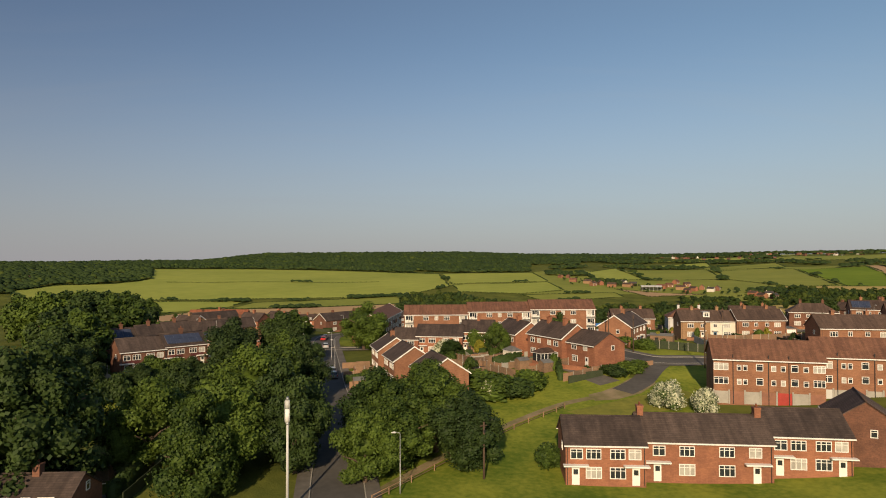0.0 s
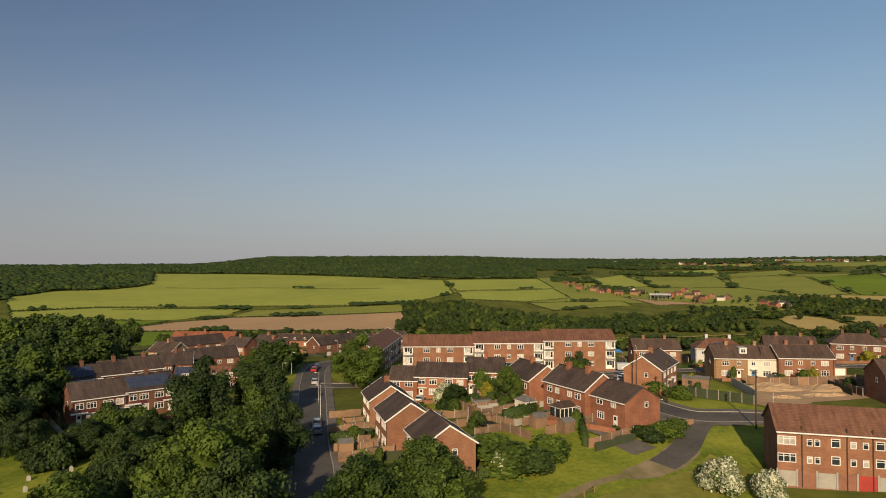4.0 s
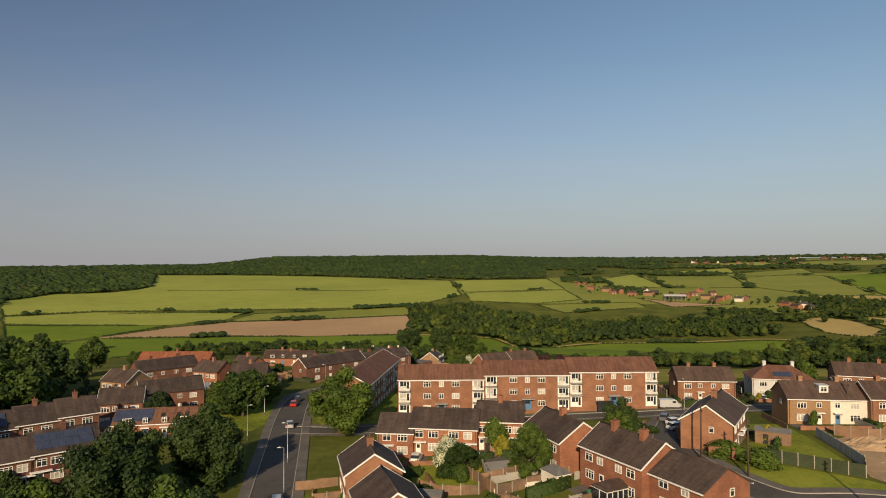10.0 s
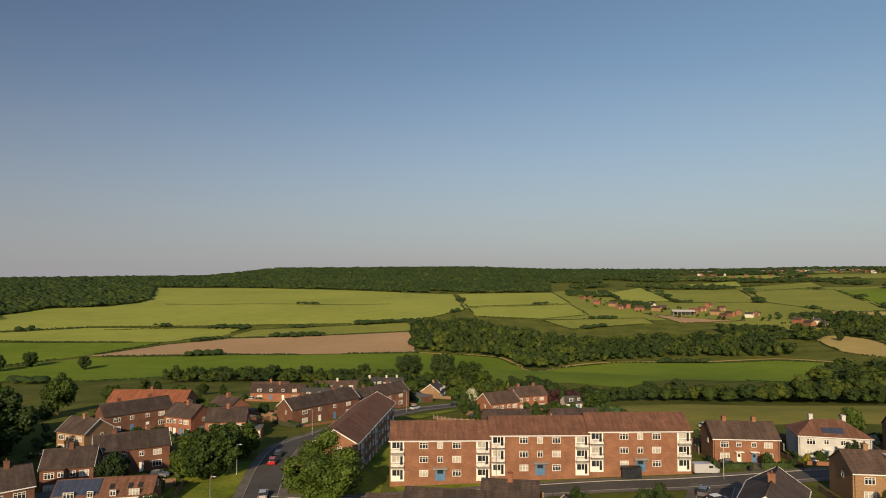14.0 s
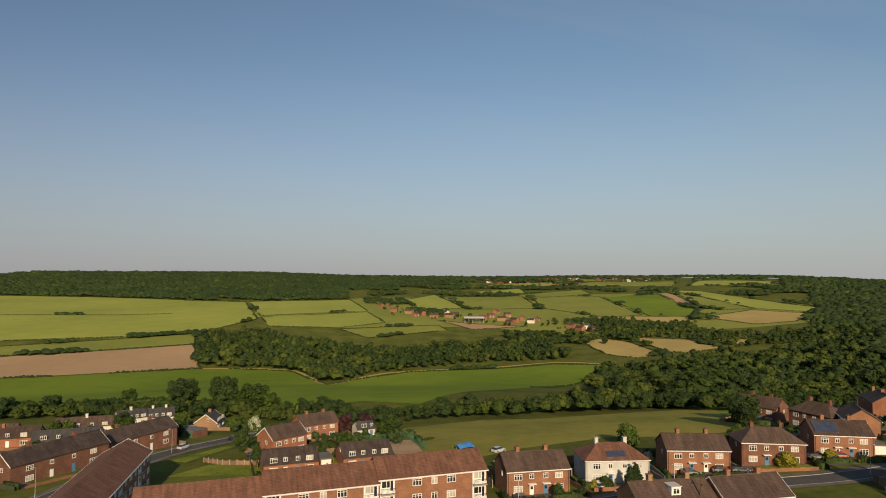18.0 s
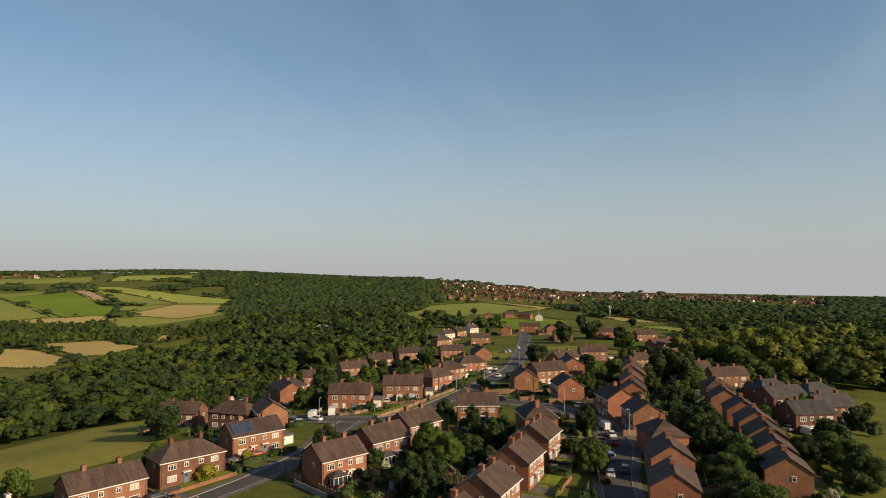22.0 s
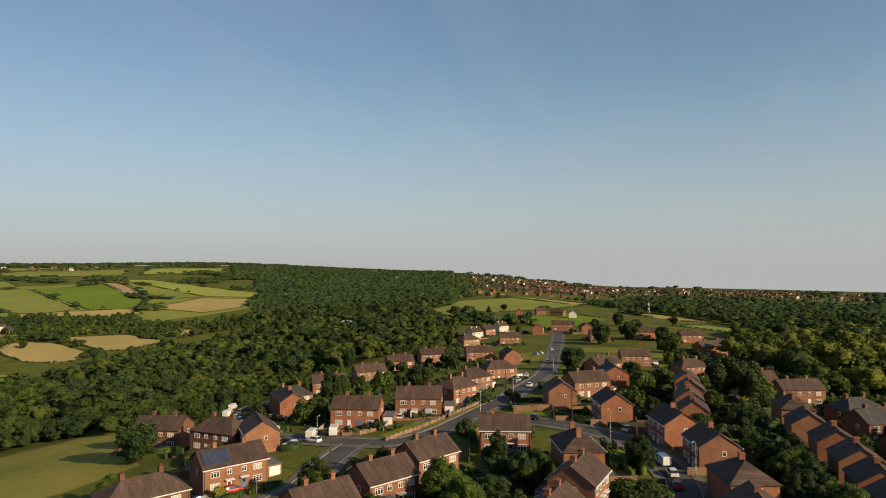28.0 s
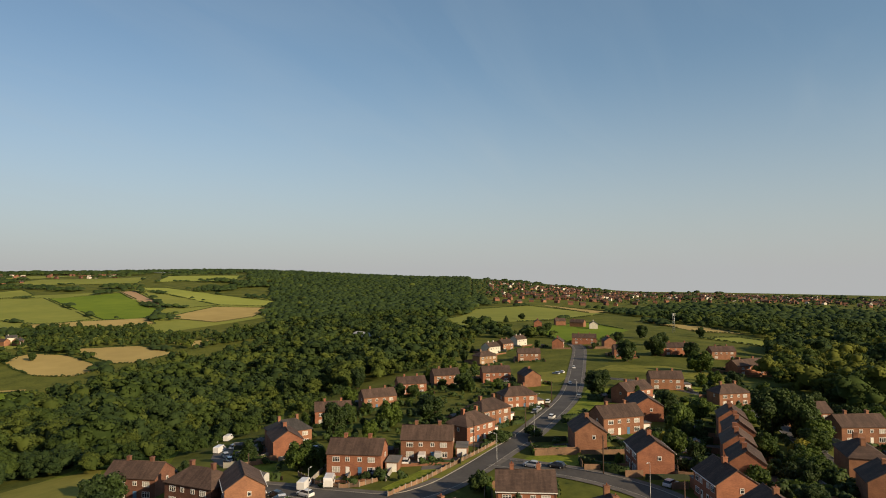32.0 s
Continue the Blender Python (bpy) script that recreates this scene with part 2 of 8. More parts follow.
WHITE = mat("white_paint", (0.80, 0.79, 0.76), (0.68, 0.67, 0.63), 0.5, 1.5, 0.5)
RENDER = mat("cream_render", (0.666, 0.63, 0.54), (0.54, 0.504, 0.423), 0.9, 1.2, 0.3, 0.01)
GREY_PAINT = mat("pale_grey_panel", (0.55, 0.55, 0.53), (0.42, 0.42, 0.41), 0.6, 1.0, 0.4)
GLASS = mat("window_glass", (0.035, 0.042, 0.05), (0.015, 0.018, 0.022), 0.06, 0.8, 0.5, spec=0.8)
CURTAIN = mat("net_curtain", (0.50, 0.48, 0.43), (0.26, 0.25, 0.23), 0.35, 1.5, 0.9, spec=0.6)
DARK = mat("dark_metal", (0.03, 0.03, 0.032), (0.02, 0.02, 0.02), 0.5, 4.0, 0.5)
STEEL = mat("galvanised_steel", (0.42, 0.43, 0.43), (0.30, 0.31, 0.31), 0.45, 4.0, 0.5, metal=0.6)
WOOD_POLE = mat("creosoted_pole", (0.10, 0.065, 0.045), (0.06, 0.04, 0.03), 0.9, 6.0, 0.6)
FENCE = mat("fence_timber", (0.29, 0.175, 0.105), (0.13, 0.09, 0.062), 0.9, 4.0, 0.5, objvar=0.8)
CONCRETE = mat("concrete", (0.38, 0.36, 0.32), (0.26, 0.25, 0.22), 0.9, 2.0, 0.3, 0.01)
BLUE_DOOR = mat("blue_door_paint", (0.10, 0.22, 0.38), (0.07, 0.16, 0.29), 0.45, 2.0, 0.6)
RED_DOOR = mat("red_door_paint", (0.42, 0.05, 0.04), (0.30, 0.04, 0.03), 0.5, 2.0, 0.6)
ORANGE_DOOR = mat("faded_red_garage_paint", (0.30, 0.135, 0.085), (0.19, 0.09, 0.06), 0.6, 2.0, 0.6)
CLADDING = mat("dark_red_boarding", (0.11, 0.032, 0.03), (0.065, 0.02, 0.02), 0.7, 3.0, 0.5)
GREEN_DOOR = mat("green_paint", (0.06, 0.18, 0.10), (0.04, 0.12, 0.07), 0.5, 2.0, 0.6)
FELT = mat("flat_roof_felt", (0.16, 0.16, 0.155), (0.10, 0.10, 0.10), 0.9, 2.0, 0.5)
SOLAR = courses(mat("solar_panel", (0.02, 0.025, 0.042), (0.012, 0.016, 0.028), 0.4, 1.0, 0.6, spec=0.35), (1.0, 1.65), 0.0, 3.0, "X")
ASPHALT = mat("asphalt", (0.105, 0.098, 0.09), (0.058, 0.055, 0.052), 0.9, 1.2, 0.12, 0.006, 20.0)
PAVING = mat("paving", (0.17, 0.155, 0.135), (0.085, 0.078, 0.07), 0.9, 1.0, 0.2, 0.01, 8.0)
DIRT = mat("bare_earth", (0.48, 0.34, 0.21), (0.33, 0.23, 0.14), 0.95, 0.6, 0.12, 0.08, 1.2, spec=0.04)
WORN = mat("worn_path_earth", (0.30, 0.235, 0.15), (0.13, 0.125, 0.05), 0.95, 0.7, 0.22, 0.03, 5.0, spec=0.05)
GRASS = mat("mown_grass", (0.25, 0.27, 0.04), (0.085, 0.135, 0.018), 0.9, 1.3, 0.11, 0.05, 6.0, contrast=2.5, spec=0.04)
LAWN_DRY = mat("parched_lawn_grass", (0.24, 0.235, 0.05), (0.12, 0.135, 0.03), 0.9, 1.1, 0.2, 0.05, 6.0, spec=0.04)
GROUND = mat("rough_grass", (0.15, 0.16, 0.034), (0.056, 0.074, 0.018), 0.95, 0.45, 0.05, 0.08, 3.0, spec=0.04)
PITCH = mat("dry_meadow_grass", (0.30, 0.27, 0.062), (0.17, 0.175, 0.038), 0.95, 0.25, 0.03, 0.04, 3.0, spec=0.04)
F_PALE = mat("pale_green_crop", (0.32, 0.345, 0.076), (0.225, 0.265, 0.056), 0.95, 0.05, 0.006, spec=0.04)
F_GREEN = mat("bright_green_crop", (0.175, 0.238, 0.028), (0.108, 0.168, 0.02), 0.95, 0.06, 0.008, spec=0.04)
F_OLIVE = mat("olive_pasture", (0.25, 0.265, 0.06), (0.17, 0.20, 0.045), 0.95, 0.06, 0.008, spec=0.04)
F_SOIL = mat("ploughed_soil", (0.44, 0.30, 0.17), (0.35, 0.235, 0.135), 0.95, 0.08, 0.008, spec=0.04)
F_TAN = mat("ripe_straw_field", (0.44, 0.34, 0.13), (0.33, 0.255, 0.095), 0.95, 0.06, 0.01, spec=0.04)
LEAF = mat("leaf", (0.092, 0.142, 0.018), (0.022, 0.046, 0.008), 0.7, 1.2, 0.15, island=0.5, objvar=0.7, trans=0.2)
LEAF_DARK = mat("dark_leaf", (0.046, 0.078, 0.014), (0.016, 0.034, 0.008), 0.7, 1.0, 0.1, island=0.5, objvar=0.4, trans=0.12)
LEAF_WOOD = mat("woodland_leaf", (0.042, 0.067, 0.020), (0.020, 0.038, 0.012), 0.8, 0.25, 0.012, island=0.5, trans=0.14, spec=0.12)
LEAF_MID = mat("mid_woodland_leaf", (0.056, 0.084, 0.018), (0.027, 0.047, 0.011), 0.8, 0.25, 0.012, island=0.5, trans=0.14, spec=0.12)
LEAF_PALE = mat("pale_woodland_leaf", (0.088, 0.114, 0.022), (0.042, 0.062, 0.013), 0.8, 0.25, 0.012, island=0.5, trans=0.14, spec=0.12)
LEAF_OLIVE = mat("olive_woodland_leaf", (0.15, 0.165, 0.028), (0.072, 0.09, 0.016), 0.8, 0.25, 0.012, island=0.5, trans=0.14, spec=0.12)
GREEN_FENCE = mat("green_stained_timber", (0.055, 0.07, 0.035), (0.03, 0.04, 0.022), 0.9, 4.0, 0.5)
LEAF_YELLOW = mat("yellow_leaf", (0.30, 0.27, 0.03), (0.18, 0.18, 0.02), 0.7, 1.2, 0.3, island=0.5, trans=0.2)
LEAF_PURPLE = mat("copper_leaf", (0.075, 0.03, 0.03), (0.035, 0.015, 0.018), 0.7, 1.2, 0.3, island=0.5, trans=0.1)
BLOSSOM = mat("white_blossom", (0.62, 0.63, 0.46), (0.06, 0.10, 0.025), 0.8, 1.2, 0.3, island=1.6, trans=0.1)
BARK = mat("bark", (0.14, 0.10, 0.07), (0.07, 0.05, 0.038), 0.95, 5.0, 0.5, 0.03)

# ---- lie of the land ----
KB = [-180, -120, -75, -35, -23, -15, 0, 10, 20, 31, 42, 63, 80, 100, 140, 180]
KD = [0, 180, 260, 400, 560, 800, 1000, 1400, 2000, 2800, 5200]
KZ = ["6 5 5 4 3 0 0 0 0 0 0", "6 3 2 0 -2 -5 -5 0 10 10 10", "6 2 0 -6 -14 -14 -8 8 14 10 10", "6 2 -3 -18 -36 -33 -18 5 17 12 10", "6 2 -4 -19 -38 -33 -18 5 20 16 12", "6 2 -5 -20 -40 -33 -16 6 34 50 50",
      "6 2 -6 -20 -42 -32 -16 6 36 54 54", "6 3 -5 -21 -46 -36 -20 3 30 42 42", "6 4 -2 -22 -44 -38 -24 0 28 40 40", "7 5 -1 -21 -40 -33 -21 3 36 48 48", "8 5 -1 -20 -36 -28 -18 5 44 54 54",
      "8 10 6 1 -2 -2 -2 5 22 18 -5", "8 12 9 4 2 -4 -8 -12 -22 -45 -110", "8 10 6 0 -8 -12 -16 -20 -35 -60 -120", "8 7 5 2 -2 -6 -8 -10 -15 -20 -40", "6 5 5 4 3 0 0 0 0 0 0"]
ZZ=np.array([[float(v) for v in r.split()] for r in KZ])
CX,CY=20.,95.
def sm(t): return t*t*(3-2*t)

PC=[1.027,4.048,4.147,0.170,1.619,-0.000,-0.665,0.528,-1.098,-0.616]
PG=[(35, 141, 22, 2.48), (36, 76, 24, -2.57), (50, 108, 16, -1.15), (95, 208, 22, -0.91), (205, 140, 24, 0.72), (307, 133, 25, 2.19), (325, 112, 25, -2.63), (-76, 165, 22, 1.35)]
def plateau(x,y):
    x,y=np.asarray(x,float)/100,np.asarray(y,float)/100
    z=PC[0]+PC[1]*x+PC[2]*y+PC[3]*x*x+PC[4]*x*y+PC[5]*y*y+PC[6]*x**3+PC[7]*x*x*y+PC[8]*x*y*y+PC[9]*y**3
    for a,b,s,v in PG: z=z+v*np.exp(-((x*100-a)**2+(y*100-b)**2)/(2*s*s))
    return z
def relief(x,y):
    dx,dy=np.asarray(x,float)-CX,np.asarray(y,float)-CY
    d=np.hypot(dx,dy);b=np.degrees(np.arctan2(dx,dy))
    j=np.clip(np.searchsorted(KB,b,side='right')-1,0,len(KB)-2);kb=np.array(KB,float)
    u=sm(np.clip((b-kb[j])/(kb[j+1]-kb[j]),0,1))
    i=np.clip(np.searchsorted(KD,d,side='right')-1,0,len(KD)-2);kd=np.array(KD,float)
    s=np.clip((d-kd[i])/(kd[i+1]-kd[i]),0,1)
    row=lambda k:ZZ[j,k]*(1-u)+ZZ[j+1,k]*u
    n=len(KD)-1
    z0,z1=row(i),row(i+1);zm,zp=row(np.maximum(i-1,0)),row(np.minimum(i+2,n))
    h=kd[i+1]-kd[i];m0=(z1-zm)/(kd[i+1]-kd[np.maximum(i-1,0)])*h;m1=(zp-z0)/(kd[np.minimum(i+2,n)]-kd[i])*h
    return (2*s**3-3*s*s+1)*z0+(s**3-2*s*s+s)*m0+(3*s*s-2*s**3)*z1+(s**3-s*s)*m1
def H(x,y):
    d=np.hypot(np.asarray(x,float)-CX-60,np.asarray(y,float)-CY-20)
    w=sm(np.clip((d-180)/130,0,1))
    return plateau(np.clip(x,-260,420),np.clip(y,-160,360))*(1-w)+relief(x,y)*w


def Hf(x, y):
    return float(H(x, y))


# ---- building tools ----
MESHES = {}


def mesh_of(name, verts, faces, material, smooth=False):
    me = bpy.data.meshes.new(name)
    me.from_pydata([tuple(v) for v in verts], [], faces)
    me.materials.append(material)
    if smooth:
        me.polygons.foreach_set("use_smooth", [True] * len(me.polygons))
    me.update()
    return me


def big_mesh(name, verts, tris, material, smooth=False):
    """A mesh from arrays: verts n x 3, faces n x 3 or n x 4."""
    verts, tris = np.asarray(verts, np.float32), np.asarray(tris, np.int32)
    me = bpy.data.meshes.new(name)
    k = tris.shape[1]
    me.vertices.add(len(verts))
    me.vertices.foreach_set("co", verts.ravel())
    me.loops.add(tris.size)
    me.loops.foreach_set("vertex_index", tris.ravel())
    me.polygons.add(len(tris))
    me.polygons.foreach_set("loop_start", np.arange(0, tris.size, k, dtype=np.int32))
    me.polygons.foreach_set("loop_total", np.full(len(tris), k, np.int32))
    me.update(calc_edges=True)
    me.materials.append(material)
    if smooth:
        me.polygons.foreach_set("use_smooth", np.ones(len(tris), bool))
    return me


def part(name, me, parent, m=None, label=""):
    ob = new(name, me)
    ob.parent = parent
    if m is not None:
        ob.matrix_local = m
    if label:
        ob["label"] = label
    return ob


def boxes(name, material, *items):
    """One mesh of boxes, each (x0, y0, z0, x1, y1, z1)."""
    vs, fs = [], []
    for x0, y0, z0, x1, y1, z1 in items:
        n = len(vs)
        vs += [(x0, y0, z0), (x1, y0, z0), (x1, y1, z0), (x0, y1, z0), (x0, y0, z1), (x1, y0, z1), (x1, y1, z1), (x0, y1, z1)]
        fs += [[n + i for i in f] for f in ((3, 2, 1, 0), (4, 5, 6, 7), (0, 1, 5, 4), (1, 2, 6, 5), (2, 3, 7, 6), (3, 0, 4, 7))]
    return mesh_of(name, vs, fs, material)


def tube(name, material, pts, radii, n=8):
    """A round bar through points, with its own radius at each, closed at both ends."""
    vs, fs = [], []
    for i, (p, r) in enumerate(zip(pts, radii)):
        a, b = Vector(pts[max(i - 1, 0)]), Vector(pts[min(i + 1, len(pts) - 1)])
        d = (b - a).normalized()
        u = d.cross(Vector((0.3, 0.9, 0.2))).normalized()
        v = d.cross(u)
        for k in range(n):
            t = 2 * math.pi * k / n
            vs.append(Vector(p) + (u * math.cos(t) + v * math.sin(t)) * r)
        if i:
            o = (i - 1) * n
            fs += [[o + k, o + (k + 1) % n, o + n + (k + 1) % n, o + n + k] for k in range(n)]
    fs += [list(range(n))[::-1], list(range(len(vs) - n, len(vs)))]
    return mesh_of(name, vs, fs, material, True)


def shared(key, make):
    if key not in MESHES:
        MESHES[key] = make()
    return MESHES[key]


def base(name, x, y, z, ang, label, category, group="", kind=""):
    e = new(name)
    e.matrix_world = pose(x, y, z, 0, 0, ang)
    return tagged(e, label, category, group, kind)


# ---- openings ----
def lattice(name, xs, zs, hole, y0, y1, material):
    """A flat frame in one piece: a grid of bars with the cells of hole left open, y0 to y1 thick."""
    vs = [(x, y, z) for y in (y0, y1) for z in zs for x in xs]
    nx, nz = len(xs), len(zs)
    o = nx * nz
    solid = lambda i, j: 0 <= i < nx - 1 and 0 <= j < nz - 1 and (i, j) not in hole
    fs = []
    for j in range(nz - 1):
        for i in range(nx - 1):
            if not solid(i, j):
                continue
            a, b, c, d = j * nx + i, j * nx + i + 1, (j + 1) * nx + i + 1, (j + 1) * nx + i
            fs += [(a, b, c, d), (o + d, o + c, o + b, o + a)]
            for (p, q), n in (((b, a), (i, j - 1)), ((c, b), (i + 1, j)), ((d, c), (i, j + 1)), ((a, d), (i - 1, j))):
                if not solid(*n):
                    fs.append((p, q, o + q, o + p))
    return mesh_of(name, vs, fs, material)


def window_frame(w, h, lights):
    t = 0.09
    xs, hole = [-w / 2], set()
    for i in range(lights):
        l, r = -w / 2 + w * i / lights, -w / 2 + w * (i + 1) / lights
        xs += [l + (t if i == 0 else 0.045), r - (t if i == lights - 1 else 0.045)]
    xs.append(w / 2)
    zs = [0, t, h * 0.68, h * 0.68 + 0.06, h - t, h]
    for i in range(lights):
        hole |= {(1 + 2 * i, 1), (1 + 2 * i, 3)}
    me = lattice("window", xs, zs, hole, -0.08, 0.0, WHITE)
    return me


def window(parent, m, w, h, lights=2, curtain=False, far=False):
    """A glazed window set on a wall; m puts its foot's middle on the wall, looking along -y."""
    if far:
        def both():
            me = window_frame(w, h, lights)
            bm = bmesh.new()
            bm.from_mesh(me)
            vs = [bm.verts.new(p) for p in ((-w / 2 + 0.05, -0.03, 0.05), (w / 2 - 0.05, -0.03, 0.05), (w / 2 - 0.05, -0.03, h - 0.05), (-w / 2 + 0.05, -0.03, h - 0.05))]
            bm.faces.new(vs).material_index = 1
            bm.to_mesh(me)
            bm.free()
            me.materials.append(CURTAIN if curtain else GLASS)
            return me
        return part("window", shared(("wfar", w, h, lights, curtain), both), parent, m)
    ob = part("window", shared(("wf", w, h, lights), lambda: window_frame(w, h, lights)), parent, m)
    gl = CURTAIN if curtain else GLASS
    part("pane", shared(("wp", w, h, gl.name), lambda: boxes("pane", gl, (-w / 2 + 0.05, -0.03, 0.05, w / 2 - 0.05, 0.01, h - 0.05))), ob)
    return ob


def door(parent, m, material, w=0.9, h=2.05, label="", far=False):
    ob = part("door", shared(("d", material.name, w, h), lambda: boxes("door", material, (-w / 2, -0.06, 0, w / 2, 0.0, h))), parent, m, label)
    if not far:
        part("door_pane", shared(("dp", w), lambda: boxes("door_pane", GLASS, (-w * 0.3, -0.075, h * 0.6, w * 0.3, -0.055, h * 0.9))), ob)
    return ob


SIDES = {"F": 0, "B": 180, "R": 90, "L": -90}


def on_wall(side, u, v, L, W):
    """The pose of a thing on a wall of an L x W building: u along the wall from its middle, v up."""
    d = W / 2 if side in "FB" else L / 2
    return pose(0, 0, 0, 0, 0, SIDES[side]) @ pose(u, -d, v)


# ---- roofs, walls, chimneys ----
def gable_wall(L, W, eave, ridge, material, deep=2.0):
    a, b = L / 2, W / 2
    vs = [(-a, -b, -deep), (a, -b, -deep), (a, b, -deep), (-a, b, -deep), (-a, -b, eave), (a, -b, eave), (a, b, eave), (-a, b, eave), (-a, 0, ridge), (a, 0, ridge)]
    fs = [(3, 2, 1, 0), (0, 1, 5, 4), (2, 3, 7, 6), (1, 2, 6, 9, 5), (3, 0, 4, 8, 7), (4, 5, 9, 8), (6, 7, 8, 9)]
    return mesh_of("wall", vs, fs, material)


def gable_roof(L, W, eave, ridge, material, over=0.32, ends=0.22, t=0.13):
    a, b = L / 2 + ends, W / 2
    s = (ridge - eave) / b
    y, ze = b + over, eave - s * over
    vs, fs = [], []
    for sg in (-1, 1):
        n = len(vs)
        vs += [(-a, sg * y, ze + 0.02), (a, sg * y, ze + 0.02), (a, 0, ridge + 0.02), (-a, 0, ridge + 0.02),
               (-a, sg * y, ze + 0.02 + t), (a, sg * y, ze + 0.02 + t), (a, 0, ridge + 0.02 + t), (-a, 0, ridge + 0.02 + t)]
        q = [(0, 3, 2, 1), (4, 5, 6, 7), (0, 1, 5, 4), (1, 2, 6, 5), (3, 0, 4, 7)]
        fs += [[n + i for i in (f if sg < 0 else f[::-1])] for f in q]
    return mesh_of("roof", vs, fs, material)


def hip_roof(L, W, eave, ridge, material, over=0.35, t=0.12, run=None):
    a, b = L / 2 + over, W / 2 + over
    r = max(L / 2 - (run or W / 2 * 0.95), 0.2)
    ze = eave - (ridge - eave) / (W / 2) * over
    vs = [(-a, -b, ze), (a, -b, ze), (a, b, ze), (-a, b, ze), (-a, -b, ze + t), (a, -b, ze + t), (a, b, ze + t), (-a, b, ze + t), (-r, 0, ridge + t), (r, 0, ridge + t)]
    fs = [(3, 2, 1, 0), (0, 1, 5, 4), (1, 2, 6, 5), (2, 3, 7, 6), (3, 0, 4, 7), (4, 5, 9, 8), (5, 6, 9), (6, 7, 8, 9), (7, 4, 8)]
    return mesh_of("roof", vs, fs, material)


FAR = [False]


def chimney(parent, x, y, top, foot, material, w=0.75, d=0.95, pots=1):
    c = part("chimney", shared(("ch", material.name, round(top - foot, 1), w, d), lambda: boxes("chimney", material, (-w / 2, -d / 2, foot - top, w / 2, d / 2, -0.22), (-w / 2 - 0.06, -d / 2 - 0.06, -0.22, w / 2 + 0.06, d / 2 + 0.06, 0.0))), parent, pose(x, y, top))
    for i in range(0 if FAR[0] else pots):
        part("chimney_pot", shared("pot", lambda: tube("chimney_pot", TILE_ORANGE, [(0, 0, -0.02), (0, 0, 0.3), (0, 0, 0.4)], [0.13, 0.1, 0.13], 8)), c, pose(0, (i - (pots - 1) / 2) * 0.42, 0))
    return c


def bargeboards(parent, L, W, eave, ridge, over=0.32):
    b, s = W / 2, (ridge - eave) / (W / 2)
    def make():
        vs, fs = [], []
        for sg in (-1, 1):
            n = len(vs)
            for x in (-0.025, 0.025):
                vs += [(x, sg * (b + over), eave - s * over + 0.18), (x, 0, ridge + 0.2), (x, 0, ridge - 0.06), (x, sg * (b + over), eave - s * over - 0.08)]
            fs += [[n + i for i in f] for f in ((0, 1, 2, 3), (7, 6, 5, 4), (0, 4, 5, 1), (1, 5, 6, 2), (2, 6, 7, 3), (3, 7, 4, 0))]
        return mesh_of("bargeboard", vs, fs, WHITE)
    me = shared(("bb", W, eave, ridge), make)
    for sg in (-1, 1):
        part("bargeboard", me, parent, pose(sg * (L / 2 + 0.25), 0, 0))


def gutters(parent, L, W, eave, ridge, over=0.32, material=None):
    z = eave - (ridge - eave) / (W / 2) * over
    me = shared(("gu", L, (material or WHITE).name), lambda: boxes("gutter", material or WHITE, (-L / 2 - 0.2, -0.12, -0.06, L / 2 + 0.2, 0.02, 0.10)))
    for sg in (-1, 1):
        part("gutter", me, parent, pose(0, sg * (W / 2 + over), z, 0, 0, 0 if sg < 0 else 180))


HOUSES, PLOTS = {}, []


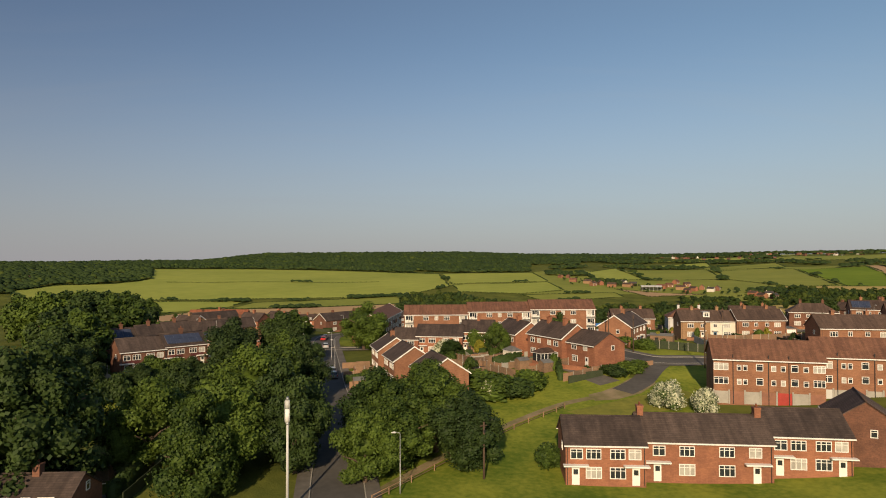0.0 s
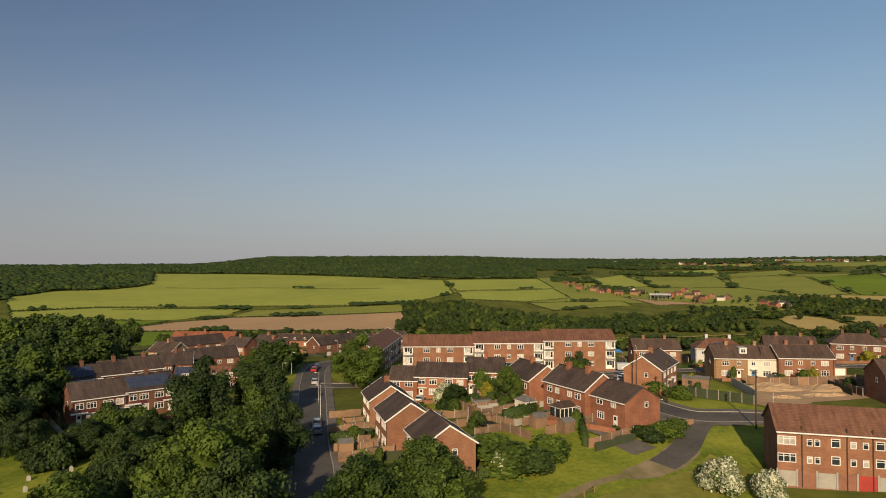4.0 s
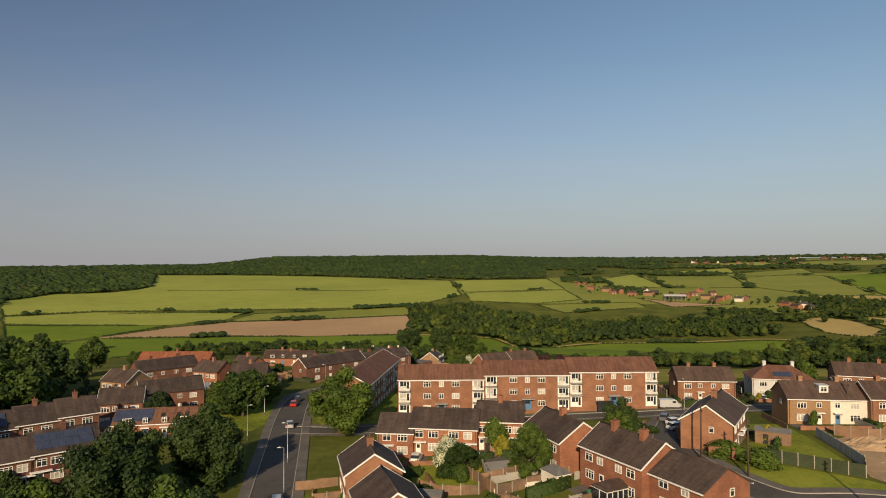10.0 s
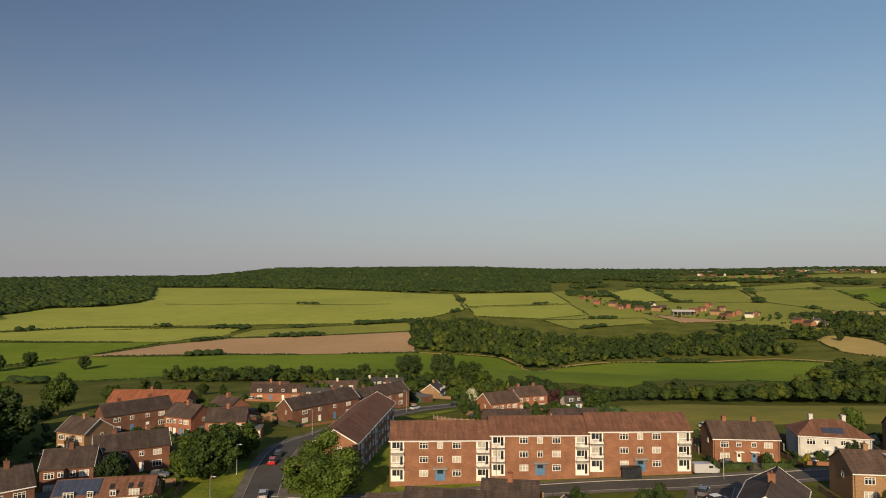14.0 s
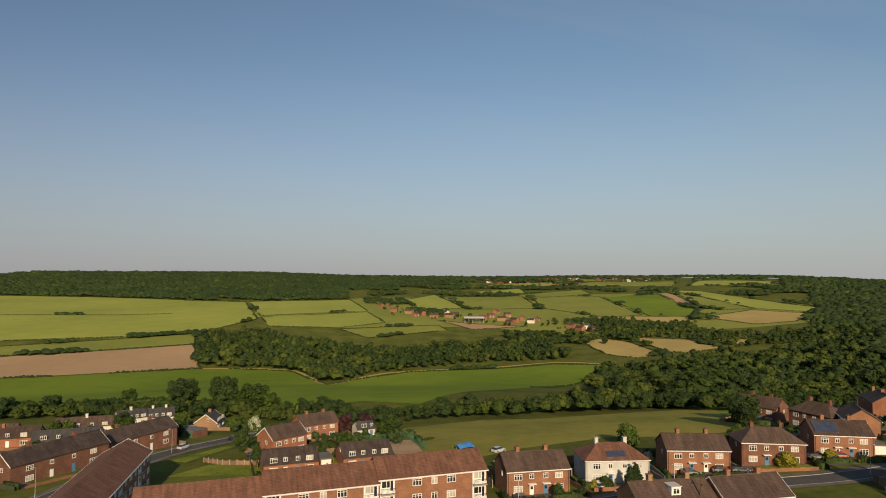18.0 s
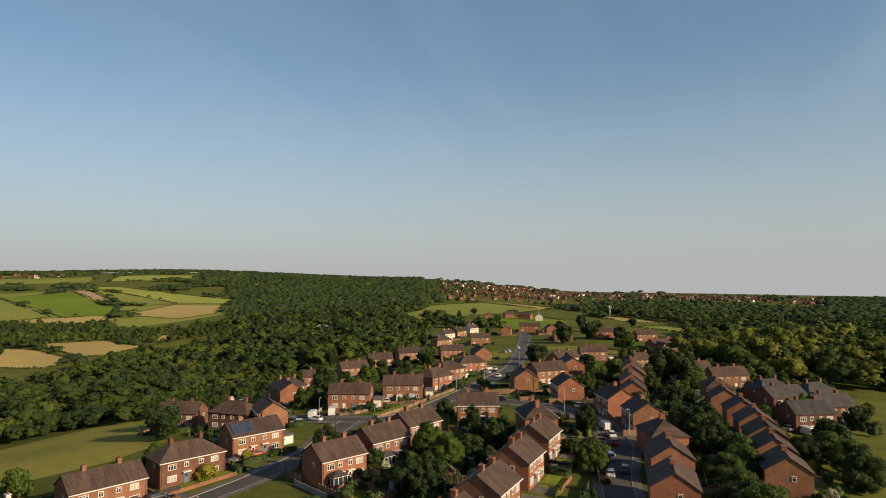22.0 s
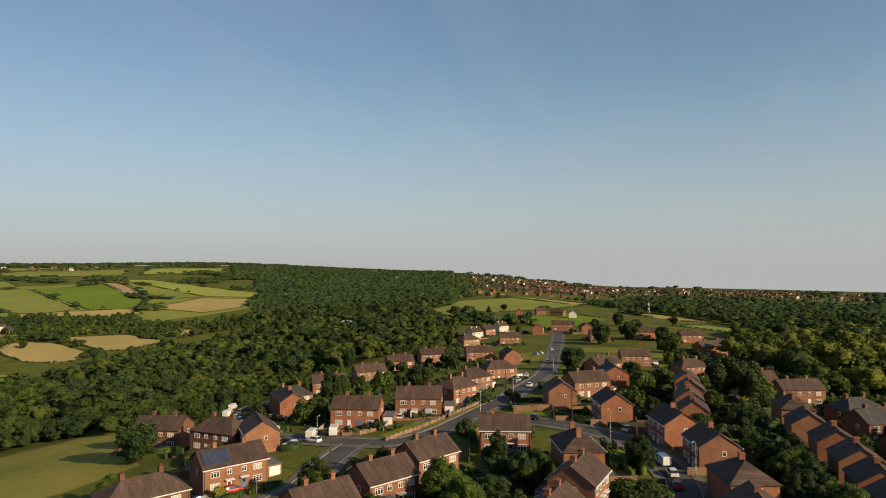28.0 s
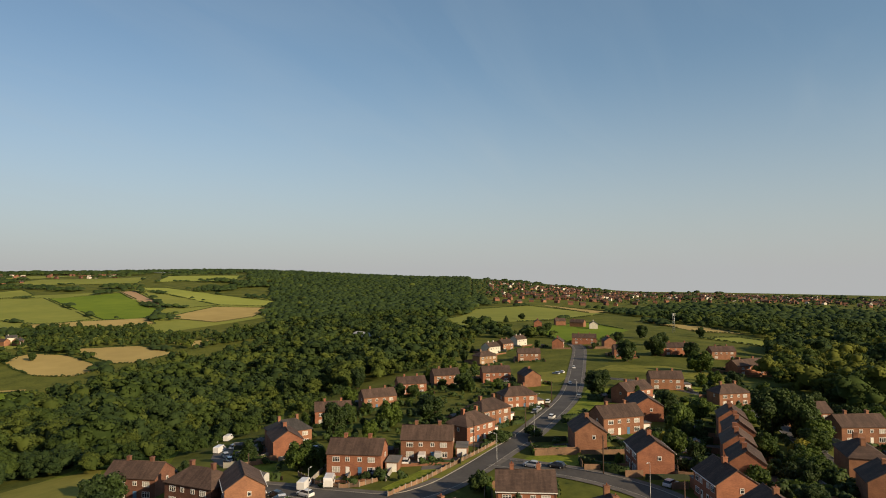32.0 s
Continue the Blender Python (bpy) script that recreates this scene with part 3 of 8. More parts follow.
def house(x, y, ang, L=13.0, W=8.0, eave=5.1, ridge=7.7, style="semi", wall=None, roof=None, chim=2, z=None, label="", name="", hip=False, far=False, back=True, bare=False, group="", solar=None):
    """A two-storey brick house with its ridge along its own x. Alike houses share their meshes."""
    wall, roof = wall or BRICK_RED, roof or TILE_BROWN
    L, W = round(L * 2) / 2, round(W * 2) / 2
    z = Hf(x, y) if z is None else z
    m = pose(x, y, z, 0, 0, ang)
    PLOTS.append((x, y, ang, L, W))
    away = math.hypot(x - 60, y - 115) > 280
    key = (L, W, eave, ridge, style, wall.name, roof.name, chim, hip, far, back, bare, solar, label, away)
    if key in HOUSES:
        return copy_thing(HOUSES[key], m)
    e = base(name or "house", 0, 0, 0, 0, label or "two-storey brick house under a brown tiled roof", "house", group or "houses of the estate")
    HOUSES[key] = e
    FAR[0] = far
    part("wall", gable_wall(L, W, eave, ridge if not hip else eave + 0.01, wall), e)
    part("roof", (hip_roof if hip else gable_roof)(L, W, eave, ridge, roof), e)
    if not hip:
        if style in ("white_gable",):
            bargeboards(e, L, W, eave, ridge)
        part("ridge_tiles", shared(("rt", L, roof.name), lambda: tube("ridge_tiles", roof, [(-L / 2 - 0.2, 0, 0), (L / 2 + 0.2, 0, 0)], [0.13, 0.13], 6)), e, pose(0, 0, ridge + 0.12))
    if not far:
        gutters(e, L, W, eave, ridge)
    if chim == 1:
        chimney(e, 0.0, 0, ridge + 1.15, ridge - 0.6, wall)
    elif chim == 2:
        for s in (-1, 1):
            chimney(e, s * L * 0.23, 0.35, ridge + 1.1, ridge - 0.8, wall)
    elif chim == 3:
        for s in (-1, 1):
            chimney(e, s * (L / 2 - 0.6), 0, ridge + 1.1, ridge - 0.8, wall)
    n = 2 if style != "single" and L > 8 else 1
    for k in range(n):
        c = (k - (n - 1) / 2) * L / n
        s = -1 if k == 0 else 1
        hw = L / n / 2
        side = "L" if k == 0 else "R"
        if style == "terrace":
            window(e, on_wall("F", c - s * hw * 0.4, 3.1, L, W), 1.8, 1.25, 3, False, far)
            window(e, on_wall("F", c + s * hw * 0.45, 3.1, L, W), 1.5, 1.25, 2, k == 1, far)
            window(e, on_wall("F", c - s * hw * 0.4, 0.8, L, W), 1.9, 1.4, 3, k == 0, far)
            if wall is BRICK_DARK:
                part("cladding_panel", shared(("clad", hw), lambda: boxes("cladding_panel", CLADDING, (-hw * 0.62, -0.05, 2.3, hw * 0.62, -0.004, 3.05))), e, on_wall("F", c, 0.0, L, W), "dark red boarded panel")
        elif not bare:
            window(e, on_wall("F", c + s * hw * 0.30, 3.2, L, W), 1.7, 1.2, 3, k == 1, far)
            window(e, on_wall("F", c - s * hw * 0.55, 3.35, L, W), 1.0, 1.05, 2, False, far)
            window(e, on_wall("F", c + s * hw * 0.30, 0.75, L, W), 1.9, 1.35, 3, k == 0, far)
        u = c - s * hw * 0.55 if style != "terrace" else c + s * hw * 0.5
        if not away:
            door(e, on_wall("F", u, 0.05, L, W), WHITE if (k + int(L)) % 2 or style == "terrace" else BLUE_DOOR, far=far)
        if not far:
            cw = 1.5 if style == "terrace" else 0.85
            part("porch_canopy", shared(("pcan", cw), lambda: boxes("porch_canopy", WHITE, (-cw, -0.8, 0, cw, 0, 0.16))), e, on_wall("F", u, 2.35, L, W))
            if back:
                window(e, on_wall("B", c + s * hw * 0.35, 3.25, L, W), 1.5, 1.15, 2)
                window(e, on_wall("B", c - s * hw * 0.4, 3.3, L, W), 1.2, 1.05, 2, True)
                window(e, on_wall("B", c + s * hw * 0.3, 0.85, L, W), 1.7, 1.25, 3)
                door(e, on_wall("B", c - s * hw * 0.5, 0.05, L, W), WHITE)
            part("downpipe", shared(("dpipe", eave), lambda: boxes("downpipe", DARK, (-0.04, -0.09, 0, 0.04, -0.01, eave))), e, on_wall("F", c + s * hw * 0.92, 0.0, L, W))
        if not away:
            window(e, on_wall(side, 0.8, 3.4, L, W), 0.8, 1.0, 1, False, far)
    if solar:
        sl = math.degrees(math.atan2(ridge - eave, W / 2))
        sg, u0, nx, ny = solar
        rk = part("solar_rack", boxes("solar_rack", STEEL, (0, 0, -0.06, nx * 1.04, ny * 1.7, -0.01)), e,
                  pose(0, 0, 0, 0, 0, 0 if sg < 0 else 180) @ pose(u0, -W / 2 * 0.9, eave + (ridge - eave) * 0.1 + 0.3, sl, 0, 0))
        for i in range(nx):
            for j in range(ny):
                part("solar_panel", shared("solp", lambda: boxes("solar_panel", SOLAR, (0, 0, 0, 1.0, 1.65, 0.05))), rk, pose(i * 1.04, j * 1.7, 0))
    e.matrix_world = m
    return e

# ---- the ground sheet ----
def ground_sheet():
    ang = np.radians(np.concatenate([np.arange(-180, -60, 2.0), np.arange(-60, 115, 0.5), np.arange(115, 180, 2.0)]))
    rad = np.concatenate([np.arange(4, 420, 5.0), 420 * 1.018 ** np.arange(0, 140)])
    rad = rad[rad < 4900]
    A, R = np.meshgrid(ang, rad)
    X, Y = CX + R * np.sin(A), CY + R * np.cos(A)
    V = np.stack([X, Y, H(X, Y)], -1).reshape(-1, 3)
    V = np.vstack([V, [[CX, CY, Hf(CX, CY)]]])
    n, k = len(ang), len(rad)
    i = np.arange(n)
    q = []
    for j in range(k - 1):
        q.append(np.stack([j * n + i, (j + 1) * n + i, (j + 1) * n + (i + 1) % n, j * n + (i + 1) % n], -1))
    q = np.vstack(q)
    tris = np.vstack([q[:, [0, 2, 1]], q[:, [0, 3, 2]], np.stack([i, (i + 1) % n, np.full(n, len(V) - 1)], -1)])
    ob = new("ground", big_mesh("ground", V, tris[:, ::-1], GROUND, True))
    return tagged(ob, "rolling grass ground falling into a valley and rising to hills", "ground", kind="structure")


ground_sheet()


def inside(poly, x, y):
    """Whether points lie inside a plan outline."""
    x, y = np.asarray(x, float), np.asarray(y, float)
    c = np.zeros(x.shape, bool)
    n = len(poly)
    for i in range(n):
        (x0, y0), (x1, y1) = poly[i], poly[(i + 1) % n]
        with np.errstate(divide="ignore", invalid="ignore"):
            c ^= ((y0 > y) != (y1 > y)) & (x < (x1 - x0) * (y - y0) / (y1 - y0 + 1e-12) + x0)
    return c


from mathutils.geometry import delaunay_2d_cdt


def drape_mesh(name, poly, material, lift, step):
    """A sheet with that outline lying on the ground."""
    P = []
    for i in range(len(poly)):
        a, b = np.array(poly[i], float), np.array(poly[(i + 1) % len(poly)], float)
        k = max(1, int(np.hypot(*(b - a)) / step))
        P += [tuple(a + (b - a) * j / k) for j in range(k)]
    nb = len(P)
    xs, ys = zip(*P)
    gx, gy = np.meshgrid(np.arange(min(xs) + step / 2, max(xs), step), np.arange(min(ys) + step / 2, max(ys), step))
    gx, gy = gx.ravel(), gy.ravel()
    ok = inside(P, gx, gy)
    pts = [Vector(p) for p in P] + [Vector((a, b)) for a, b in zip(gx[ok], gy[ok])]
    r = delaunay_2d_cdt(pts, [], [list(range(nb))], 1, 1e-4)
    V = np.array([(v.x, v.y) for v in r[0]])
    Z = H(V[:, 0], V[:, 1]) + lift
    me = bpy.data.meshes.new(name)
    me.from_pydata([(a, b, c) for (a, b), c in zip(V, Z)], [], r[2])
    me.materials.append(material)
    me.update()
    if len(me.polygons) and sum(p.normal.z for p in me.polygons) < 0:
        me.flip_normals()
    return me


def sheet(name, poly, material, lift=0.06, step=6.0, label="", category="", kind="structure"):
    return tagged(new(name, drape_mesh(name, poly, material, lift, step)), label, category or name.split("_")[0], kind=kind)


def ribbon(pts, w):
    """The outline of a strip of width w along a smooth line through points."""
    P = smooth_line(pts)
    L, R = [], []
    for i in range(len(P)):
        d = P[min(i + 1, len(P) - 1)] - P[max(i - 1, 0)]
        nrm = np.array([-d[1], d[0]]) / (np.hypot(*d) + 1e-9)
        L.append(tuple(P[i] + nrm * w / 2))
        R.append(tuple(P[i] - nrm * w / 2))
    return L + R[::-1]


def smooth_line(pts, k=6):
    P = np.array(pts, float)
    out = []
    for i in range(len(P) - 1):
        p0, p1, p2, p3 = P[max(i - 1, 0)], P[i], P[i + 1], P[min(i + 2, len(P) - 1)]
        for j in range(k):
            t = j / k
            out.append(0.5 * (2 * p1 + (p2 - p0) * t + (2 * p0 - 5 * p1 + 4 * p2 - p3) * t * t + (3 * p1 - p0 - 3 * p2 + p3) * t ** 3))
    return np.array(out + [P[-1]])


def strip_mesh(name, pts, w, material, lift, high=0.0, side=0.0):
    """A strip w wide along a line; side shifts it across, high gives it a kerb-like thickness."""
    P = smooth_line(pts)
    D = np.gradient(P, axis=0)
    N = np.stack([-D[:, 1], D[:, 0]], -1) / (np.hypot(D[:, 0], D[:, 1])[:, None] + 1e-9)
    a, b = P + N * (side + w / 2), P + N * (side - w / 2)
    za, zb = H(a[:, 0], a[:, 1]) + lift, H(b[:, 0], b[:, 1]) + lift
    n = len(P)
    top = [(*q, z + high) for q, z in zip(a, za)] + [(*q, z + high) for q, z in zip(b, zb)]
    fs = [(i, n + i, n + i + 1, i + 1) for i in range(n - 1)]
    if high:
        top += [(*q, z - 0.3) for q, z in zip(a, za)] + [(*q, z - 0.3) for q, z in zip(b, zb)]
        fs += [(2 * n + i, i, i + 1, 2 * n + i + 1) for i in range(n - 1)] + [(n + i, 3 * n + i, 3 * n + i + 1, n + i + 1) for i in range(n - 1)]
    return mesh_of(name, top, fs, material)


def street(name, pts, w, label, paths=True, kerb=True):
    tagged(new("road", strip_mesh("road", pts, w, ASPHALT, 0.07)), label, "road", kind="structure")
    for s in (-1, 1):
        if kerb:
            tagged(new("kerb", strip_mesh("kerb", pts, 0.13, CONCRETE, 0.07, 0.1, s * (w / 2 + 0.08))), "pale concrete kerb along the road", "kerb", kind="structure")
        if paths:
            tagged(new("pavement", strip_mesh("pavement", pts, 1.7, PAVING, 0.15, 0.0, s * (w / 2 + 1.0))), "worn tarmac pavement beside the road", "pavement", kind="structure")

# ---- three-storey flats, garage block ----
def railing_mesh(w, n=12):
    xs, hole = [], set()
    for i in range(n + 1):
        x = -w / 2 + (w - 0.03) * i / n
        xs += [x, x + 0.03]
        if i < n:
            hole.add((2 * i + 1, 1))
    return lattice("railing", xs, [0.1, 0.14, 0.95, 1.0], hole, -0.9, -0.87, DARK)


def balcony(parent, m, w=2.6, slab=True, shut=False):
    """A glazed balcony bay: white panelling round a window and a door, with a slab and black rails in front."""
    b = part("balcony", shared(("balc", w, slab), lambda: boxes("balcony", CONCRETE if slab else WHITE, (-w / 2, -0.9 if slab else -0.06, -0.14, w / 2, 0.0, 0.0))), parent, m, "projecting concrete balcony" if slab else "")
    part("bay_panel", shared(("bbay", w), lambda: boxes("bay_panel", WHITE, (-w / 2, -0.03, 0.004, w / 2, -0.002, 2.5))), b, None, "white panelled bay")
    part("balcony_window", shared(("bwin", w), lambda: lattice("balcony_window", [-1.1, -1.0, -0.2, -0.12, 0.42, 0.52, 1.02, 1.12], [0.1, 0.2, 0.85, 0.95, 2.05, 2.15], {(1, 3), (3, 3), (5, 1), (5, 2), (5, 3)}, -0.09, -0.03, WHITE)), b)
    part("balcony_pane", shared(("bpane", w, shut), lambda: boxes("balcony_pane", CURTAIN if shut else GLASS, (-1.0, -0.045, 0.95, 0.42, -0.033, 2.05))), b)
    part("balcony_door_pane", shared(("bdp", w), lambda: boxes("balcony_door_pane", GLASS, (0.52, -0.045, 0.2, 1.02, -0.033, 2.05))), b)
    if slab:
        part("railing", shared(("rail", w), lambda: railing_mesh(w)), b)
        part("balcony_panel", shared(("bpan", w), lambda: boxes("balcony_panel", WHITE, (-w / 2 + 0.12, -0.85, 0.16, w / 2 - 0.12, -0.825, 0.62))), b)
    return b


def flats(x, y, ang, L, z, W=9.0, eave=8.0, ridge=10.5, ends=True, label="three-storey red-brick flats with balconies and a brown tiled roof"):
    e = base("apartment_building", x, y, z, ang, label, "apartment building", "three-storey flats")
    part("wall", gable_wall(L, W, eave, ridge, BRICK_BROWN), e)
    part("roof", gable_roof(L, W, eave, ridge, TILE_RED, 0.4, 0.15), e)
    gutters(e, L, W, eave, ridge, 0.4)
    part("fascia", boxes("fascia", WHITE, (-L / 2, -W / 2 - 0.06, eave - 0.5, L / 2, -W / 2 - 0.02, eave - 0.25)), e)
    for s in range(3):
        v = 0.9 + s * 2.65
        for k, (u, w) in enumerate(((-3.2, 1.7), (0.0, 1.1), (3.2, 1.7))):
            if L < 15 and abs(u) > 4.6:
                continue
            if k == 1 and s == 0:
                door(e, on_wall("F", u, 0.1, L, W), BLUE_DOOR, 1.9, 2.2, "wide blue entrance doors")
                part("porch_canopy", shared("fpc", lambda: boxes("porch_canopy", CONCRETE, (-1.4, -1.1, 0, 1.4, 0, 0.16))), e, on_wall("F", u, 2.5, L, W))
                continue
            window(e, on_wall("F", u, v, L, W), w, 1.25, 3 if w > 1.5 else 2, (k + s) % 3 == 0)
        for u in (-6.0, -2.5, 2.5, 6.0):
            window(e, on_wall("B", u, v, L, W), 1.5, 1.2, 2, s == 1)
        if ends:
            for u in (-L / 2 + 1.5, L / 2 - 1.5):
                balcony(e, on_wall("F", u, 0.15 + s * 2.65, L, W), 2.6, s > 0, (s + int(u + 20)) % 3 == 0)
    return e


flats(-0.9, 198.6, 2, 19.6, 5.3)
flats(18.6, 199.6, 2, 19.4, 6.1)
flats(38.3, 200.4, 2, 20.2, 6.7)


def side_flats(x, y, ang, L, z):
    e = base("apartment_building", x, y, z, ang, "long three-storey brick flats, gable end facing the road junction", "apartment building", "three-storey flats")
    W, eave, ridge = 9.5, 8.0, 10.6
    part("wall", gable_wall(L, W, eave, ridge, BRICK_BROWN, 3.0), e)
    part("roof", gable_roof(L, W, eave, ridge, TILE_RED, 0.4, 0.2), e)
    bargeboards(e, L, W, eave, ridge, 0.4)
    gutters(e, L, W, eave, ridge, 0.4)
    n = int(L / 3.4)
    for s in range(3):
        for i in range(n):
            u = (i - (n - 1) / 2) * 3.4
            for sd in "FB":
                if i % 4 == 1 and s > 0 and sd == "F":
                    balcony(e, on_wall(sd, u, 0.15 + s * 2.65, L, W))
                else:
                    window(e, on_wall(sd, u, 0.9 + s * 2.65, L, W), 1.7 if i % 2 else 1.1, 1.25, 2 + i % 2, (i + s) % 3 == 0)
    window(e, on_wall("L", 1.2, 6.0, L, W), 0.9, 1.2, 1)
    return e


side_flats(-20.9, 222.0, 84.5, 41.0, 2.6)


def garage_block(x, y, ang, L, z, doors):
    """Two floors of flats over a row of garages."""
    e = base("apartment_building", x, y, z, ang, "three-storey brick flats over a row of faded garage doors", "apartment building", "garage flats")
    W, eave, ridge = 8.0, 7.6, 10.3
    part("wall", gable_wall(L, W, eave, ridge, BRICK_BROWN), e)
    part("roof", gable_roof(L, W, eave, ridge, TILE_RED, 0.4, 0.25), e)
    gutters(e, L, W, eave, ridge, 0.4)
    n = len(doors)
    for i, d in enumerate(doors):
        u = (i + 0.5) * L / n - L / 2
        part("garage_door", shared(("gd", d.name, L, n), lambda: boxes("garage_door", d, (-L / n / 2 + 0.15, -0.06, 0.0, L / n / 2 - 0.15, 0, 2.05),
             *[(-L / n / 2 + 0.2, -0.08, 0.3 + j * 0.42, L / n / 2 - 0.2, -0.06, 0.34 + j * 0.42) for j in range(4)])), e, on_wall("F", u, 0.05, L, W))
        part("pier", shared("pier", lambda: boxes("pier", CONCRETE, (-0.12, -0.10, 0, 0.12, 0, 2.35))), e, on_wall("F", u - L / n / 2, 0.0, L, W))
    for s in (0, 1):
        v = 3.25 + s * 2.35
        for i, (f, w) in enumerate(((0.07, 2.3), (0.235, 0.7), (0.29, 0.7), (0.42, 1.1), (0.545, 0.75), (0.63, 0.75), (0.73, 1.1), (0.83, 0.8), (0.945, 1.8))):
            window(e, on_wall("F", f * L - L / 2, v, L, W), w, 1.2 if w > 0.9 else 0.95, 3 if w > 1.5 else 1, (i + s) % 4 == 1)
        for f in (0.15, 0.4, 0.6, 0.85):
            window(e, on_wall("B", f * L - L / 2, v, L, W), 1.4, 1.2, 2)
    for f in (0.18, 0.5, 0.68):
        part("downpipe", shared("dp7", lambda: boxes("downpipe", DARK, (-0.06, -0.12, 0, 0.06, 0, 8.3))), e, on_wall("F", f * L - L / 2, 0, L, W))
    return e


garage_block(55.7, 108.8, -15, 17.0, 5.7, [CONCRETE, ORANGE_DOOR, CONCRETE, ORANGE_DOOR, RED_DOOR, CONCRETE, ORANGE_DOOR])
garage_block(72.5, 107.5, -15, 17.0, 6.1, [GREY_PAINT, CONCRETE, ORANGE_DOOR, CONCRETE, ORANGE_DOOR, CONCRETE, GREY_PAINT])

# ---- houses of the estate ----
house(20.2, 79.8, -4, 9.5, style="terrace", chim=0, W=7.5, eave=4.9, ridge=7.3, label="red brick terrace row with white windows and porches", back=False, roof=TILE_DARK)
house(32.7, 80.3, -6, 15.4, style="terrace", chim=3, W=7.5, eave=4.9, ridge=7.3, label="red brick terrace row with white windows and porches", back=False, roof=TILE_DARK)
house(45.4, 80.2, -8, 9.5, style="terrace", chim=0, W=7.5, eave=4.9, ridge=7.3, label="red brick terrace row with white windows and porches", back=False, roof=TILE_DARK)
house(54.5, 82.0, 65, 9.0, chim=0, W=7.5, wall=BRICK_DARK, back=False)
house(-10.6, 144.8, 105, 9.5, style="white_gable", wall=BRICK_BROWN, chim=1, roof=TILE_DARK)
house(-6.3, 129.8, 107, 10.0, style="white_gable", wall=BRICK_BROWN, chim=0, roof=TILE_DARK)
house(0.0, 115.8, 107, 10.0, style="white_gable", wall=BRICK_BROWN, chim=0, roof=TILE_DARK)
house(19.3, 152.5, 112, 11.0, style="white_gable", chim=1, roof=TILE_DARK)
house(26.3, 139.0, 118, 12.0, style="white_gable", chim=2, roof=TILE_DARK)
house(32.1, 130.8, 118, 9.0, style="single", chim=0, eave=4.6, ridge=6.8, roof=TILE_DARK)
house(-8.1, 167.3, -6, 6.5, style="terrace", chim=0, eave=4.6, ridge=7.0, back=False, roof=TILE_DARK)
house(0.6, 167.2, -8, 12.0, style="terrace", chim=0, eave=4.9, ridge=7.4, back=False, roof=TILE_DARK)
house(10.6, 168.3, -8, 8.5, style="terrace", chim=1, eave=5.2, ridge=7.8, back=False, roof=TILE_DARK)
house(47.0, 161.4, 58, 15.0, style="white_gable", wall=BRICK_BROWN, chim=1, roof=TILE_DARK)
for k_ in range(2):
    u_ = -4.9 + 9.8 * k_
    x_, y_ = -66.9 + u_ * math.cos(radians(42)), 152.7 + u_ * math.sin(radians(42))
    house(x_, y_, 42, 9.8, wall=BRICK_DARK, style="terrace", chim=k_, solar=(-1, -4.3, 8, 2) if k_ else None, back=False, roof=TILE_DARK, z=Hf(-66.9, 152.7) + 0.35 * k_)
for k_ in range(3):
    u_ = -6.8 + 6.8 * k_
    x_, y_ = -78.5 + u_ * math.cos(radians(42)), 171.8 + u_ * math.sin(radians(42))
    house(x_, y_, 42, 7.0, wall=BRICK_DARK, style="terrace", chim=1, solar=(-1, -3.2, 5, 2) if k_ == 0 else None, back=False, roof=TILE_DARK, z=Hf(-78.5, 171.8) + 0.4 * k_)
house(-72.8, 193.6, 20, 9.0, wall=BRICK_DARK, chim=1, style="white_gable", far=True, roof=TILE_DARK)
house(-68.4, 208.0, 32, 14.5, wall=BRICK_DARK, chim=2, style="white_gable", far=True, roof=TILE_DARK)
skylit = house(-59.1, 181.9, 12, 16.0, W=7, eave=3.2, ridge=5.4, roof=TILE_RED, chim=0, solar=(-1,-8,7,2), back=False)
for u_ in (1.2, 4.2, 5.8):
    part("roof_window", shared("rwin", lambda: boxes("roof_window", DARK, (-0.4, -0.55, 0, 0.4, 0.55, 0.09))), skylit, pose(u_, -1.75, 4.42, math.degrees(math.atan2(2.2, 3.5)), 0, 0), "dark framed roof window")
house(-87.2, 222.7, -20, 9.0, wall=BRICK_BUFF, chim=1, style="white_gable", far=True, roof=TILE_DARK)
house(-87.5, 247.1, 45, 18.0, wall=BRICK_DARK, chim=2, far=True, roof=TILE_DARK)
house(-70.5, 242.7, -20, 9.0, chim=1, far=True, roof=TILE_DARK)
house(-57.8, 237.6, 10, 10.0, chim=1, far=True, roof=TILE_DARK)
house(-91.8, 266.3, 0, 24.0, chim=1, roof=TILE_ORANGE, far=True)
house(-64.0, 309.9, 0, 20.0, eave=3.0, ridge=5.4, chim=1, far=True)
house(-39.9, 267.3, 48, 25.0, style="white_gable", wall=BRICK_DARK, chim=2, far=True, roof=TILE_DARK)
house(-25.2, 291.8, 48, 24.0, style="white_gable", wall=BRICK_DARK, chim=2, far=True, roof=TILE_DARK)
house(-64.5, 256.5, -30, 9.0, chim=1, wall=BRICK_RED, far=True, roof=TILE_DARK)
house(-69.6, 317.7, 5, 14.0, eave=3.0, ridge=5.4, chim=1, far=True)
house(-45.5, 305.3, 5, 18.0, eave=2.8, ridge=5.0, chim=0, roof=TILE_GREY, far=True)
house(-46.0, 330.6, 5, 18.0, eave=3.2, ridge=5.6, chim=1, wall=RENDER, far=True)
house(-35.4, 349.5, 25, 10.0, eave=3.2, ridge=5.6, chim=1, wall=RENDER, roof=TILE_GREY, far=True)
